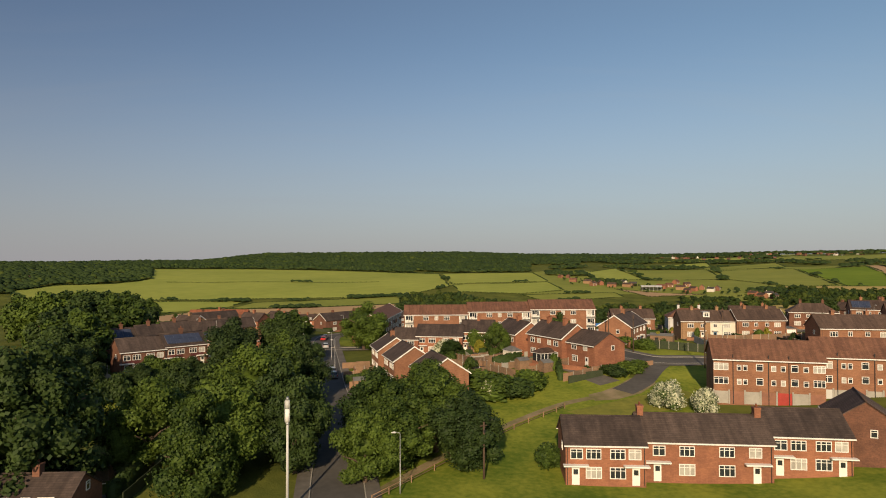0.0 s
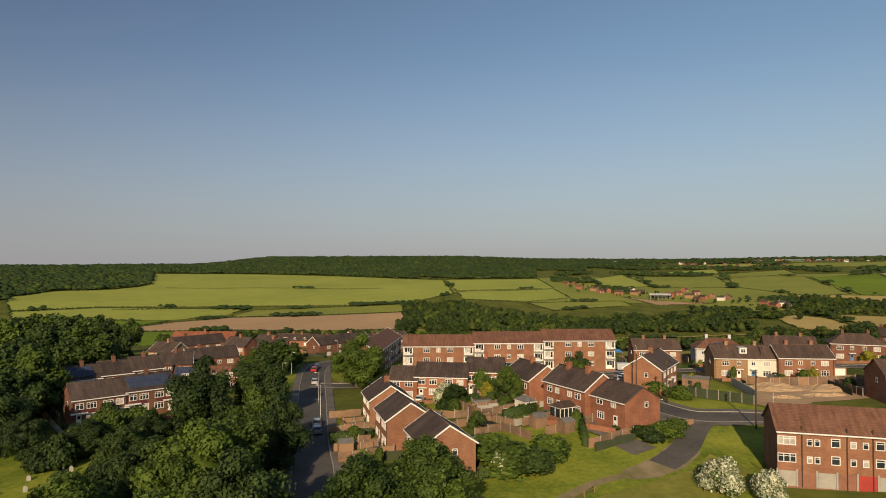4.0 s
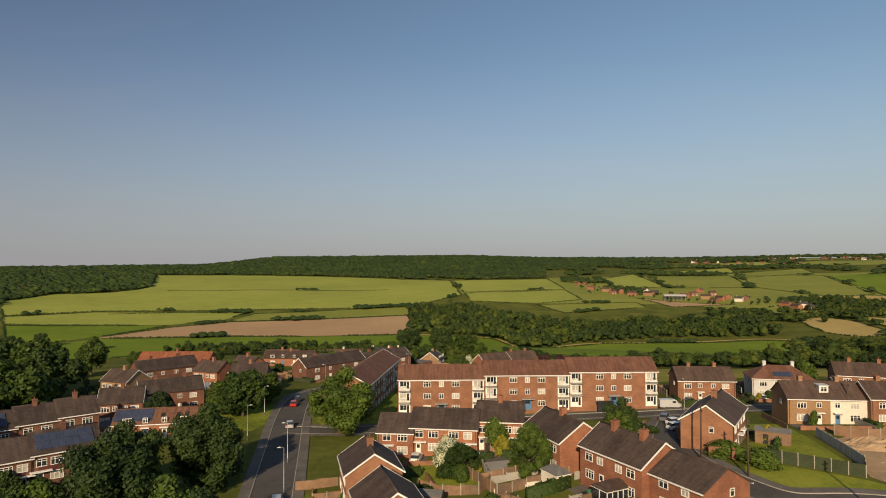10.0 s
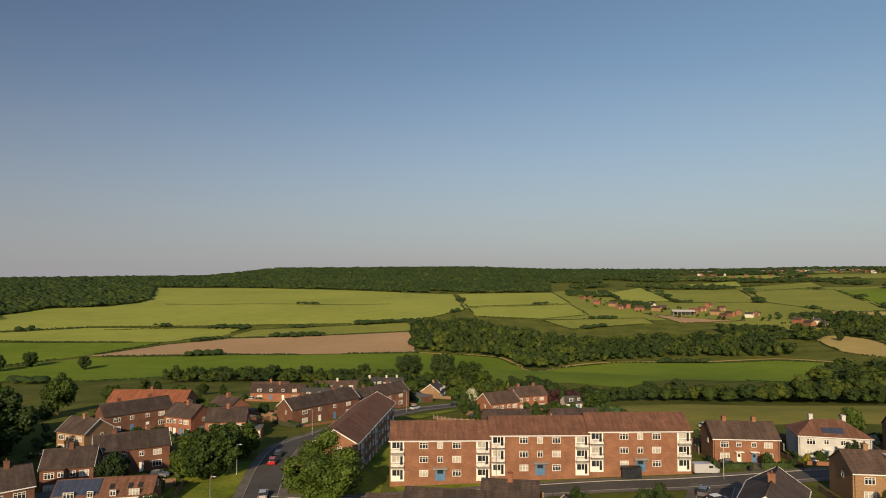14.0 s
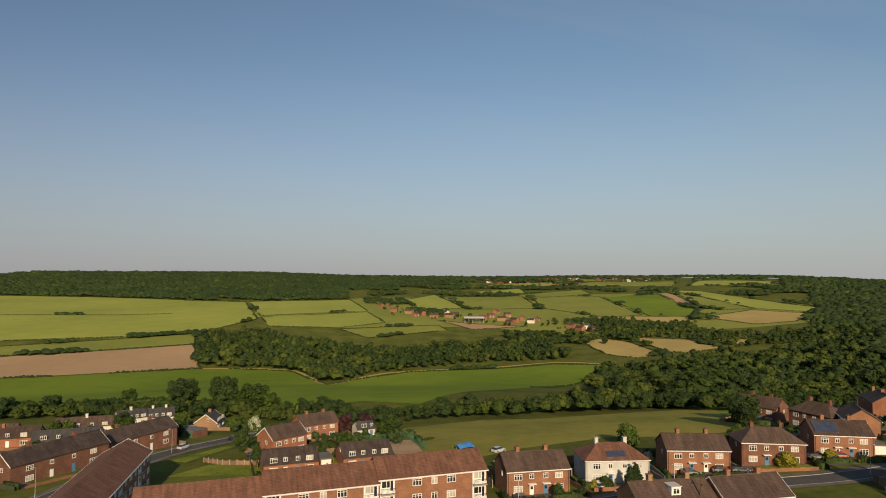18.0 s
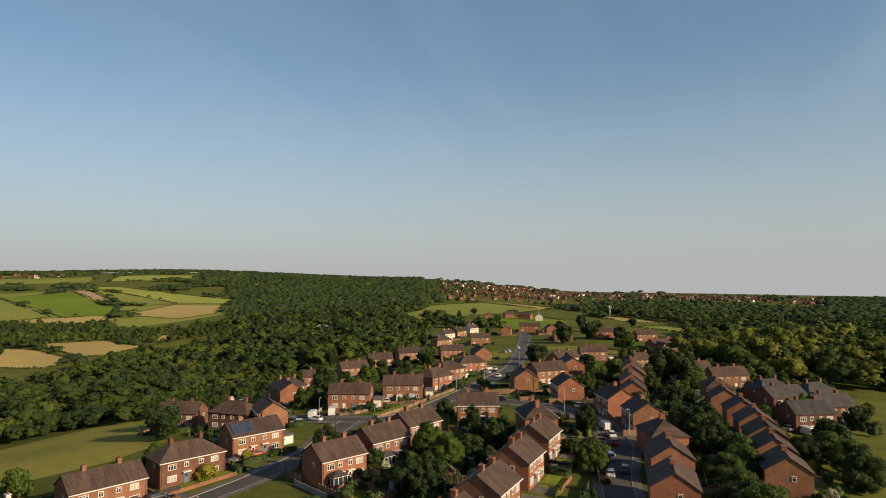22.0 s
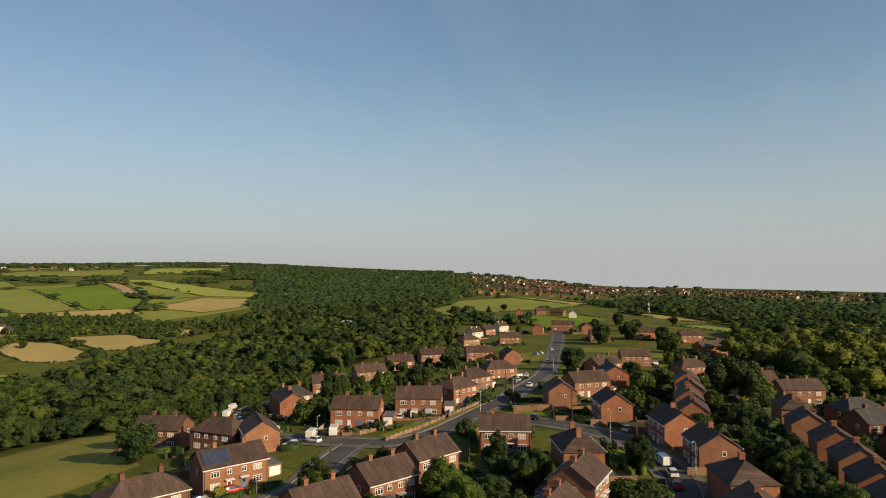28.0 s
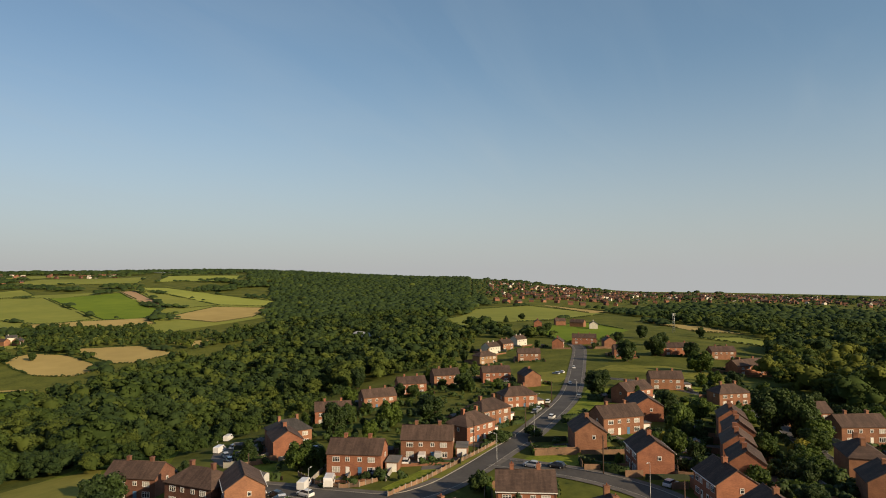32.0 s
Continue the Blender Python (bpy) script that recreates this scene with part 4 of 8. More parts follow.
house(-6.8, 336.9, 75, 9.0, eave=2.8, ridge=5.8, wall=BRICK_BUFF, roof=TILE_GREY, chim=1, style="white_gable", far=True)
house(-26.0, 353.5, 10, 10.0, eave=3.0, ridge=5.6, wall=RENDER, roof=TILE_GREY, chim=2, far=True)
house(15.9, 272.4, 30, 11.0, chim=0, style="white_gable", far=True)
house(27.8, 300.2, 20, 13.0, chim=2, roof=TILE_BROWN, far=True)
house(43.5, 297.5, 10, 6.0, W=6.0, eave=2.6, ridge=4.4, chim=0, wall=RENDER, roof=TILE_GREY, far=True)
house(16.5, 248.5, 3, 13.0, W=10.0, eave=2.8, ridge=5.2, chim=0, roof=TILE_DARK, far=True, label="low brown-roofed brick block behind the flats")
house(35.0, 248.0, 3, 12.5, W=10.0, eave=2.8, ridge=5.2, chim=0, roof=TILE_DARK, far=True, label="low brown-roofed brick block behind the flats")
house(63.3, 208.6, -4, 13.5, wall=BRICK_BROWN, back=False)
house(83.0, 210.1, -12, 14.0, hip=True, wall=GREY_PAINT, roof=TILE_RED, W=8.5, solar=(-1,-2.0,4,1), back=False)
house(103.8, 209.5, -18, 14.0, wall=BRICK_BROWN, back=False)
house(121.7, 206.2, -22, 14.0, hip=True, wall=BRICK_DARK, back=False)
house(140.2, 204.2, -24, 13.0, wall=BRICK_BROWN, solar=(-1,-6,5,2), back=False)
house(163.5, 251.5, -70, 13.0, wall=BRICK_DARK, far=True)
house(161.4, 228.1, -85, 13.0, wall=BRICK_DARK, hip=True, far=True)
house(162.9, 217.6, 52, 11.0, chim=0, wall=BRICK_BROWN)
house(200.8, 240.4, 52, 11.0, chim=1, far=True)
house(212.1, 249.3, -30, 12.0, hip=True, roof=TILE_GREY, far=True, wall=BRICK_BROWN)
house(178.5, 160.1, -66, 11.0, back=False)
house(141.7, 169.1, -22, 10.5, back=False, wall=BRICK_BROWN)
house(127.9, 172.1, -24, 10.5, back=False)
house(155.9, 167.8, -20, 10.5, back=False, wall=BRICK_BROWN)
house(190.0, 207.4, -68, 13.0, far=True)
house(206.5, 197.3, -66, 13.0, far=True, wall=BRICK_BROWN)
house(252.0, 263.8, -50, 13.0, far=True)
house(284.3, 266.0, -38, 14.0, far=True, wall=BRICK_BROWN)
house(314.7, 268.4, -45, 13.0, far=True)
house(337.7, 262.9, -45, 13.0, far=True, wall=BRICK_BROWN)
house(226.1, 194.8, -15, 12.0, hip=True, far=True)
house(249.5, 200.1, -20, 13.0, hip=True, far=True, wall=BRICK_BROWN)
house(286.6, 205.0, -45, 13.0, hip=True, far=True)
house(349.3, 223.8, 40, 11.0, chim=1, far=True, wall=BRICK_BROWN)
house(355.3, 243.9, -54, 14.0, far=True)
house(441.3, 258.9, -62, 14.0, far=True, wall=BRICK_BROWN)
house(514.4, 263.5, 15, 13.0, far=True)
house(473.3, 299.0, -20, 11.0, wall=RENDER, far=True)
house(496.3, 298.5, -20, 11.0, far=True, wall=BRICK_BROWN)
house(527.9, 300.0, -20, 11.0, wall=RENDER, far=True)
house(544.1, 252.5, -75, 18.0, far=True)
house(522.1, 228.5, 25, 11.0, far=True, wall=BRICK_BROWN)
house(471.9, 206.8, -65, 13.0, far=True)
house(249.4, 159.6, -44, 13.0, far=True, wall=BRICK_BROWN)
house(312.6, 168.3, -30, 14.0, far=True)
house(356.7, 163.4, -66, 14.0, far=True, wall=BRICK_BROWN)
house(493.7, 178.0, -60, 22.0, far=True)
house(489.4, 151.6, -60, 15.0, far=True, wall=BRICK_BROWN)
house(428.7, 134.6, -40, 20.0, far=True)
house(330.4, 136.0, -50, 13.0, hip=True, far=True, wall=BRICK_BROWN)
house(297.3, 111.7, -60, 14.0, far=True)
house(281.2, 98.8, -60, 14.0, far=True, wall=BRICK_BROWN)
cream = house(75.4, 179.6, -6, 15.0, wall=BRICK_BUFF, back=False)
part("rendered_front", boxes("rendered_front", RENDER, (0.4, -4.02, -0.5, 7.5, -4.003, 5.0)), cream, None, "cream rendered half of the front")
house(88.7, 177.1, -4, 13.0, wall=BRICK_BROWN, style="white_gable", back=False)
house(94.0, 144.4, -8, 16.0, wall=BRICK_BROWN, back=False)
house(-42.8, 68.3, 2, 9.5, eave=3.0, ridge=5.4, chim=1, wall=BRICK_DARK, roof=TILE_DARK, back=False)
house(105.5, 136.7, -4, 10.0, back=False)
house(121.8, 136.3, -3, 10.0, back=False, wall=BRICK_BROWN)
house(138.4, 136.4, -2, 10.0, back=False)
house(154.6, 136.9, -2, 10.0, back=False, wall=BRICK_BROWN)
house(171.3, 141.8, 30, 11.0, hip=True, back=False, wall=BRICK_BROWN)
house(213.0, 143.7, 27, 10.0, chim=1)
house(227.0, 161.8, 27, 10.0, chim=1, far=True, wall=BRICK_BROWN)
house(198.8, 126.9, 30, 10.0, chim=1)
house(185.2, 118.0, 24, 10.0, chim=1, wall=BRICK_BROWN)
house(167.0, 111.8, 26, 10.0, hip=True, chim=1, far=True)
house(151.4, 109.2, 14, 10.0, chim=1, far=True, wall=BRICK_BROWN)
house(135.5, 107.2, 8, 10.0, chim=1, far=True)
house(165.0, 90.2, 7, 8.5, chim=1, far=True, wall=BRICK_BROWN)
house(176.6, 91.0, 7, 8.5, chim=1, far=True)
house(189.2, 92.6, 8, 8.5, chim=1, far=True, wall=BRICK_BROWN)
house(201.8, 95.2, 8, 8.5, chim=1, far=True)
house(216.5, 99.4, 9, 8.5, chim=1, far=True, wall=BRICK_BROWN)
house(238.0, 101.5, 12, 11.0, hip=True, chim=2, wall=BRICK_BROWN, far=True)
house(217.0, 124.3, 9, 9.5, W=7.0, eave=4.7, ridge=7.2, chim=2, far=True, roof=TILE_BROWN, z=Hf(217.0, 124.6) + 0.0)
house(229.6, 126.6, 9, 9.5, W=7.0, eave=4.7, ridge=7.2, chim=2, far=True, roof=TILE_BROWN, z=Hf(229.6, 126.1) + 0.7)
house(242.2, 127.3, 9, 9.5, W=7.0, eave=4.7, ridge=7.2, chim=2, far=True, roof=TILE_BROWN, z=Hf(242.2, 127.6) + 1.4)
house(255.0, 129.7, 9, 9.5, W=7.0, eave=4.7, ridge=7.2, chim=2, far=True, roof=TILE_BROWN, z=Hf(255.0, 129.2) + 2.1)
house(273.4, 156.3, 24, 12.0, W=9.0, chim=0, roof=TILE_DARK, far=True)
house(421.0, 279.7, -30, 13.0, hip=True, wall=BRICK_BUFF, far=True)
house(152.8, 88.8, 6, 8.5, chim=1, far=True, wall=BRICK_BROWN)
house(248.6, 86.3, -49, 12.5, hip=True, roof=TILE_GREY, wall=BRICK_DARK, far=True)
house(232.7, 83.8, -51, 12.5, roof=TILE_GREY, wall=BRICK_DARK, far=True)
house(209.1, 79.5, -62, 11.0, roof=TILE_GREY, wall=BRICK_DARK, far=True)
house(254.9, 72.8, -50, 12.0, hip=True, roof=TILE_GREY, wall=BRICK_DARK, far=True)
house(225.9, 72.4, -60, 11.0, roof=TILE_GREY, wall=BRICK_DARK, far=True)

FIELDS = []


def field(poly, material, lift, step, label):
    FIELDS.append(poly)
    sheet("field", poly, material, lift, step, label, "field")


# ---- fields ----
field([(-631, 934), (-611, 1028), (-547, 1074), (-531, 1170), (-666, 1474), (-514, 1494), (-246, 1453), (-1, 1365), (19, 1094), (-56, 972), (-277, 927), (-464, 876), (-542, 813)], F_PALE, 0.25, 14, "big pale green crop field on the far slope")
field([(-537, 806), (-459, 868), (-274, 909), (-282, 841), (-329, 788), (-504, 760)], F_PALE, 0.25, 12, "pale green crop strip below a hedge")
field([(-272, 826), (-261, 893), (-59, 972), (-55, 895)], F_OLIVE, 0.25, 10, "yellowish rough pasture strip")
field([(-497, 752), (-327, 783), (-358, 692), (-398, 616)], F_GREEN, 0.25, 10, "dark green pasture")
field([(-357, 684), (-319, 767), (-270, 820), (-56, 892), (-39, 749), (-231, 712)], F_SOIL, 0.25, 10, "bare brown ploughed field")
field([(-389, 603), (-353, 677), (-229, 707), (-38, 744), (-4, 738), (47, 718), (72, 640), (111, 685), (161, 707), (313, 692), (364, 654), (344, 636), (279, 571), (84, 376), (59, 390), (14, 374), (-19, 430), (-340, 536)], F_GREEN, 0.2, 8, "bright green crop field in the valley")
field([(7, 1365), (210, 1420), (209, 1212), (24, 1131)], F_PALE, 0.3, 14, "pale green crop field beyond a hedge")
field([(25, 1115), (205, 1194), (209, 1054), (130, 1013), (34, 1020)], F_PALE, 0.3, 14, "pale green crop field by the wood")
field([(130, 1002), (286, 1024), (286, 979), (160, 928)], F_OLIVE, 0.3, 14, "dull green field behind the wood")
field([(317, 1401), (432, 1547), (405, 1247), (312, 1213)], F_PALE, 0.3, 14, "pale green field above the village")
field([(452, 1492), (620, 1457), (538, 1197), (405, 1227)], F_OLIVE, 0.3, 14, "olive pasture above the village")
field([(637, 1447), (769, 1367), (648, 1025), (578, 1018), (544, 1194)], F_OLIVE, 0.3, 14, "olive pasture on the hillside")
field([(767, 1347), (922, 1351), (775, 1036), (704, 966), (651, 1004)], F_GREEN, 0.3, 14, "green pasture on the hillside")
field([(927, 1372), (956, 1358), (812, 1070), (780, 1072)], F_SOIL, 0.3, 12, "narrow tan field strip on the hillside")
field([(712, 949), (856, 1000), (896, 900), (789, 841), (717, 844)], F_TAN, 0.3, 12, "straw coloured field on the hillside")
field([(1000, 1428), (1038, 1359), (981, 977), (914, 920), (880, 1017), (960, 1263)], F_PALE, 0.3, 12, "pale green field at the hilltop")
field([(969, 1356), (949, 1249), (875, 1012), (812, 1028), (809, 1072)], F_OLIVE, 0.35, 12, "grey green nursery plot")
field([(413, 800), (437, 825), (456, 828), (469, 789), (447, 692), (412, 681), (395, 713), (401, 760)], F_TAN, 0.3, 8, "straw field in the valley")
field([(491, 824), (538, 768), (524, 685), (472, 682), (461, 704)], F_TAN, 0.3, 8, "straw field beside a hedge")
field([(560, 1040), (627, 1014), (698, 966), (662, 904), (600, 944), (540, 1000)], F_TAN, 0.3, 8, "thin yellow field")
field([(566, 752), (613, 724), (584, 700), (562, 705)], F_TAN, 0.3, 8, "small straw field")
field([(688, 485), (790, 485), (935, 532), (1080, 499), (991, 349), (809, 361), (711, 416), (651, 415)], F_OLIVE, 0.3, 10, "olive green field beyond the houses")
field([(682, 353), (782, 314), (691, 250), (548, 249), (560, 274)], F_GREEN, 0.3, 8, "green paddock beyond the houses")
field([(855, 267), (793, 196), (719, 149), (706, 190)], F_TAN, 0.3, 8, "yellow green field strip")
field([(628, 180), (668, 152), (646, 125), (598, 131)], F_OLIVE, 0.3, 8, "olive field strip beside the wood")
field([(1124, 493), (1077, 397), (1052, 347), (989, 372)], F_TAN, 0.3, 12, "tan field below the ridge village")
field([(59, 310), (94, 321), (116, 311), (170, 309), (189, 304), (156, 258), (146, 238), (127, 237), (105, 248), (77, 245), (64, 240), (52, 253)], PITCH, 0.08, 4, "dry mown playing field behind the gardens")
field([(301, 1079), (367, 1013), (415, 980), (325, 981)], F_SOIL, 0.3, 8, "bare orange ground beside the village")
field([(559, 1631), (718, 1691), (663, 1535), (539, 1520)], F_PALE, 0.4, 20, "pale green field high on the far hill")
field([(627, 1497), (831, 1555), (785, 1427), (597, 1387)], F_OLIVE, 0.4, 20, "sloping green field under the far skyline")
field([(600, 1800), (820, 1990), (1010, 1880), (780, 1700)], F_PALE, 0.5, 30, "pale field on the far hilltop")
field([(850, 1700), (1040, 1860), (1260, 1720), (1080, 1520)], F_OLIVE, 0.5, 30, "olive pasture on the far hilltop")
field([(880, 2060), (1100, 2260), (1300, 2080), (1060, 1900)], F_OLIVE, 0.5, 30, "dull green field along the far ridge")
field([(1120, 1500), (1300, 1690), (1450, 1540), (1260, 1380)], F_PALE, 0.5, 30, "pale green field below the ridge")

# ---- roads, paths, yards ----
MAIN = [(-2, 22), (-7, 48), (-11.6, 72.7), (-14.9, 93.4), (-19.2, 116), (-22.9, 132), (-31.1, 173.4), (-35.2, 194), (-38.4, 213.6), (-38.6, 228), (-32, 245), (-17, 281), (-1, 302), (14, 320)]
street("main", MAIN, 6.2, "grey asphalt estate road running downhill between trees")
street("flats", [(-33, 186), (-20, 184.5), (0, 186.5), (16.9, 188.6), (30.4, 189.8), (44, 190), (56, 191.5), (76, 195), (98, 194.5), (112, 191.5), (123.7, 189), (142, 188.3), (158, 193), (171.5, 196)], 5.6, "asphalt side road in front of the three-storey flats")
street("curve", [(50, 187.5), (44.5, 176), (39, 160), (38.5, 148), (41, 139), (46, 133.2), (56.4, 132.8), (70, 129), (90, 122)], 5.4, "asphalt estate road bending past the brick houses")
tagged(new("footpath", strip_mesh("footpath", [(46, 131), (42.5, 126), (38, 119), (33, 114)], 4.2, ASPHALT, 0.06)), "short asphalt spur ending at a gate", "path", kind="structure")
street("crescent", [(172, 238), (172.4, 216), (172.8, 200), (175, 188), (184, 182.5), (197, 181), (213.8, 181), (240.9, 182), (292.8, 190), (355.5, 204), (430, 224), (512, 247), (545, 262)], 6.0, "asphalt estate road climbing between semi-detached houses")
street("right", [(120, 112), (143.9, 118.1), (158, 120), (170, 121.5), (181, 126), (191, 133), (198, 142), (203, 156), (205, 172), (206, 178)], 5.6, "curving estate road lined with parked cars")
street("east", [(205, 78), (222, 93), (236, 104), (262, 112), (300, 122), (340, 140), (372, 178), (380, 205)], 5.0, "asphalt cul-de-sac between the far houses", False)
tagged(new("footpath", strip_mesh("footpath", [(-9, 71), (0.5, 85.5), (10.1, 98), (20.1, 107.5), (28, 111.5)], 1.5, WORN, 0.06)), "worn earth footpath across the grass", "path", kind="structure")
pr = random.Random(9)
sheet("dry_grass", [(21, 104.5), (27, 107.5), (31, 109.5), (37, 112.5), (41.5, 117.5), (45, 113), (44, 107), (36, 104), (29, 101.5), (24, 101.5)], LAWN_DRY, 0.05, 2, "parched tan grass beside the worn path", "grass")
sheet("bare_ground", [(27 + pr.uniform(-1, 1), 109.5), (31, 110.2 + pr.uniform(-0.6, 0.6)), (36, 113.0), (40.5, 118), (40, 121.5), (36.5, 121), (33, 117.5 + pr.uniform(-0.5, 0.5)), (29.5, 114.2), (26.5, 112.6)], WORN, 0.052, 1.5, "worn bare ground where the footpath meets the road", "path")
tagged(new("farm_track", strip_mesh("farm_track", [(-38, 746), (-4, 740), (47, 722), (60, 690), (72, 642), (100, 676), (128, 702), (161, 710), (240, 706), (315, 702), (360, 664)], 5.0, F_TAN, 0.4)), "pale worn track along the edge of the wood", "track", kind="structure")
sheet("yard", [(40, 103.5), (64, 97), (88, 90), (90, 86), (62, 92), (41, 99)], ASPHALT, 0.05, 4, "dark tarmac forecourt in front of the garages", "yard")
sheet("building_plot", [(61, 142), (68.6, 163), (83, 172), (95, 178), (100, 168), (86, 147), (73, 144), (63, 136)], DIRT, 0.07, 3, "bare excavated earth building plot", "plot")
sheet("lawn", [(-7, 60), (12, 50), (30, 52), (52, 58), (58, 92), (40, 98.5), (46, 108), (47, 129), (38, 121), (31, 123.6), (14, 119), (0, 113), (-12, 100), (-10, 80)], GRASS, 0.03, 3, "open mown grass slope between houses and road", "lawn")
sheet("lawn", [(-9, 74), (4, 87), (14, 101), (34, 112), (40, 101), (14, 82), (10, 66), (-2, 60)], GRASS, 0.04, 4, "mown grass slope with daisies", "lawn")
sheet("lawn", [(6, 104), (22, 111), (36, 121), (40, 128), (30, 123), (16, 118), (6, 112)], GRASS, 0.045, 4, "mown grass beside the footpath", "lawn")
sheet("lawn", [(43, 128), (47, 130.5), (62, 128.5), (60, 118), (47, 113)], GRASS, 0.045, 4, "mown grass verge by the garages", "lawn")
sheet("lawn", [(-10, 193.6), (48, 195.5), (48, 192.6), (-8, 190)], GRASS, 0.045, 4, "strip of mown grass in front of the flats", "lawn")
sheet("lawn", [(-30, 196), (-27, 190), (-12, 190), (-12, 215), (-15.5, 240)], GRASS, 0.045, 4, "mown grass between the blocks of flats", "lawn")
sheet("lawn", [(-35.5, 215), (-32, 196), (-27, 199), (-26, 240), (-30, 244)], GRASS, 0.045, 4, "grass verge beside the road junction", "lawn")
sheet("lawn", [(-53, 189), (-41, 185), (-38, 200), (-43, 214), (-54, 210)], GRASS, 0.045, 4, "grass island with trees at the junction", "lawn")
sheet("lawn", [(178, 186.5), (186, 185.6), (200, 184.6), (206, 186.5), (196, 192), (180, 194)], GRASS, 0.045, 4, "small green at the road junction", "lawn")
sheet("lawn", [(258, 180), (300, 186), (340, 194), (350, 186), (300, 176), (262, 172)], GRASS, 0.045, 6, "open green beside the far road", "lawn")
sheet("lawn", [(290, 150), (345, 150), (390, 160), (395, 148), (340, 138), (300, 140)], GRASS, 0.045, 6, "open mown green among the far houses", "lawn")
sheet("lawn", [(142, 262), (178, 262), (215, 300), (205, 322), (172, 308), (148, 285)], GRASS, 0.045, 6, "rough meadow at the edge of the wood", "lawn")
for px_, py_, pl, pw, pa in ((106, 201.5, 16, 7, -18), (131, 199.5, 13, 6, -24), (84, 202, 9, 6, -12), (63, 201.5, 10, 6, -4), (178, 209, 14, 8, 25), (201, 190.5, 10, 9, 25), (46, 178, 8, 6, 20), (30, 122, 8, 5, -60), (12, 158, 12, 7, -10), (162, 222, 12, 9, 5), (66, 96, 30, 3, -15)):
    c_, s_ = math.cos(radians(pa)), math.sin(radians(pa))
    sheet("driveway", [(px_ + c_ * u - s_ * v, py_ + s_ * u + c_ * v) for u, v in ((-pl / 2, -pw / 2), (pl / 2, -pw / 2), (pl / 2, pw / 2), (-pl / 2, pw / 2))], PAVING, 0.055, 3, "grey paved drive in front of the houses", "driveway")
sheet("field", [(5, 1130), (34, 1254), (241, 1466), (597, 1485), (981, 1364), (1013, 1016), (801, 820), (614, 824), (429, 886), (348, 1008), (132, 1016)], F_OLIVE, 0.12, 12, "olive green pastures round the valley village", "field")
# ---- woodland ----
def ico(n):
    bm = bmesh.new()
    bmesh.ops.create_icosphere(bm, subdivisions=n, radius=1.0)
    bm.verts.ensure_lookup_table()
    V = np.array([v.co[:] for v in bm.verts])
    T = np.array([[v.index for v in f.verts] for f in bm.faces])
    bm.free()
    return V, T


ICO = {n: ico(n) for n in (1, 2)}
rng = np.random.default_rng(7)


def tufts(C, N, size, loose=0.45):
    """Small leaf clumps, a bent quad each, at points C facing about N."""
    n = len(C)
    N = N + rng.normal(0, loose, (n, 3))
    N /= np.linalg.norm(N, axis=1)[:, None]
    A = np.cross(N, rng.normal(0, 1, (n, 3)))
    A /= np.linalg.norm(A, axis=1)[:, None] + 1e-9
    B = np.cross(N, A)
    s = (size * rng.uniform(0.6, 1.3, n))[:, None]
    V = np.stack([C - A * s - B * s * 0.6, C + A * s * 0.8 - B * s * 0.5, C + A * s + B * s * 0.7 - N * s * 0.3, C - A * s * 0.7 + B * s * 0.6 - N * s * 0.3], 1).reshape(-1, 3)
    i = np.arange(n)[:, None] * 4
    T = np.vstack([i + [[0, 1, 2]], i + [[0, 2, 3]]])
    return V, T


def lump(level, rough):
    V, T = ICO[level]
    W = V.copy()
    ph = rng.uniform(0, 20, 3)
    k = 1 + rough * np.array([noise.noise(Vector((v * 2.3 + ph).tolist())) + 0.6 * noise.noise(Vector((v * 5.1 + ph).tolist())) for v in V])
    return W * k[:, None], T


def merge(parts):
    Vs, Ts, o = [], [], 0
    for V, T in parts:
        Vs.append(V)
        Ts.append(T + o)
        o += len(V)
    return np.vstack(Vs), np.vstack(Ts)


def dome(r, c):
    """A small uneven crown top of two rings, for canopies far off."""
    n = 6
    V = [(0, 0, 1.0 + rng.uniform(-0.15, 0.1))]
    for el, k in ((0.75, 0.0), (-0.1, 0.5)):
        for i in range(n):
            a = (i + k) * 2 * math.pi / n + rng.uniform(-0.2, 0.2)
            q = rng.uniform(0.82, 1.16)
            V.append((math.cos(a) * math.cos(el) * q, math.sin(a) * math.cos(el) * q, math.sin(el) * q))
    T = [(0, 1 + i, 1 + (i + 1) % n) for i in range(n)]
    T += [(1 + i, 1 + n + i, 1 + (i + 1) % n) for i in range(n)] + [(1 + n + i, 1 + n + (i + 1) % n, 1 + (i + 1) % n) for i in range(n)]
    return np.array(V) * r + c, np.array(T)


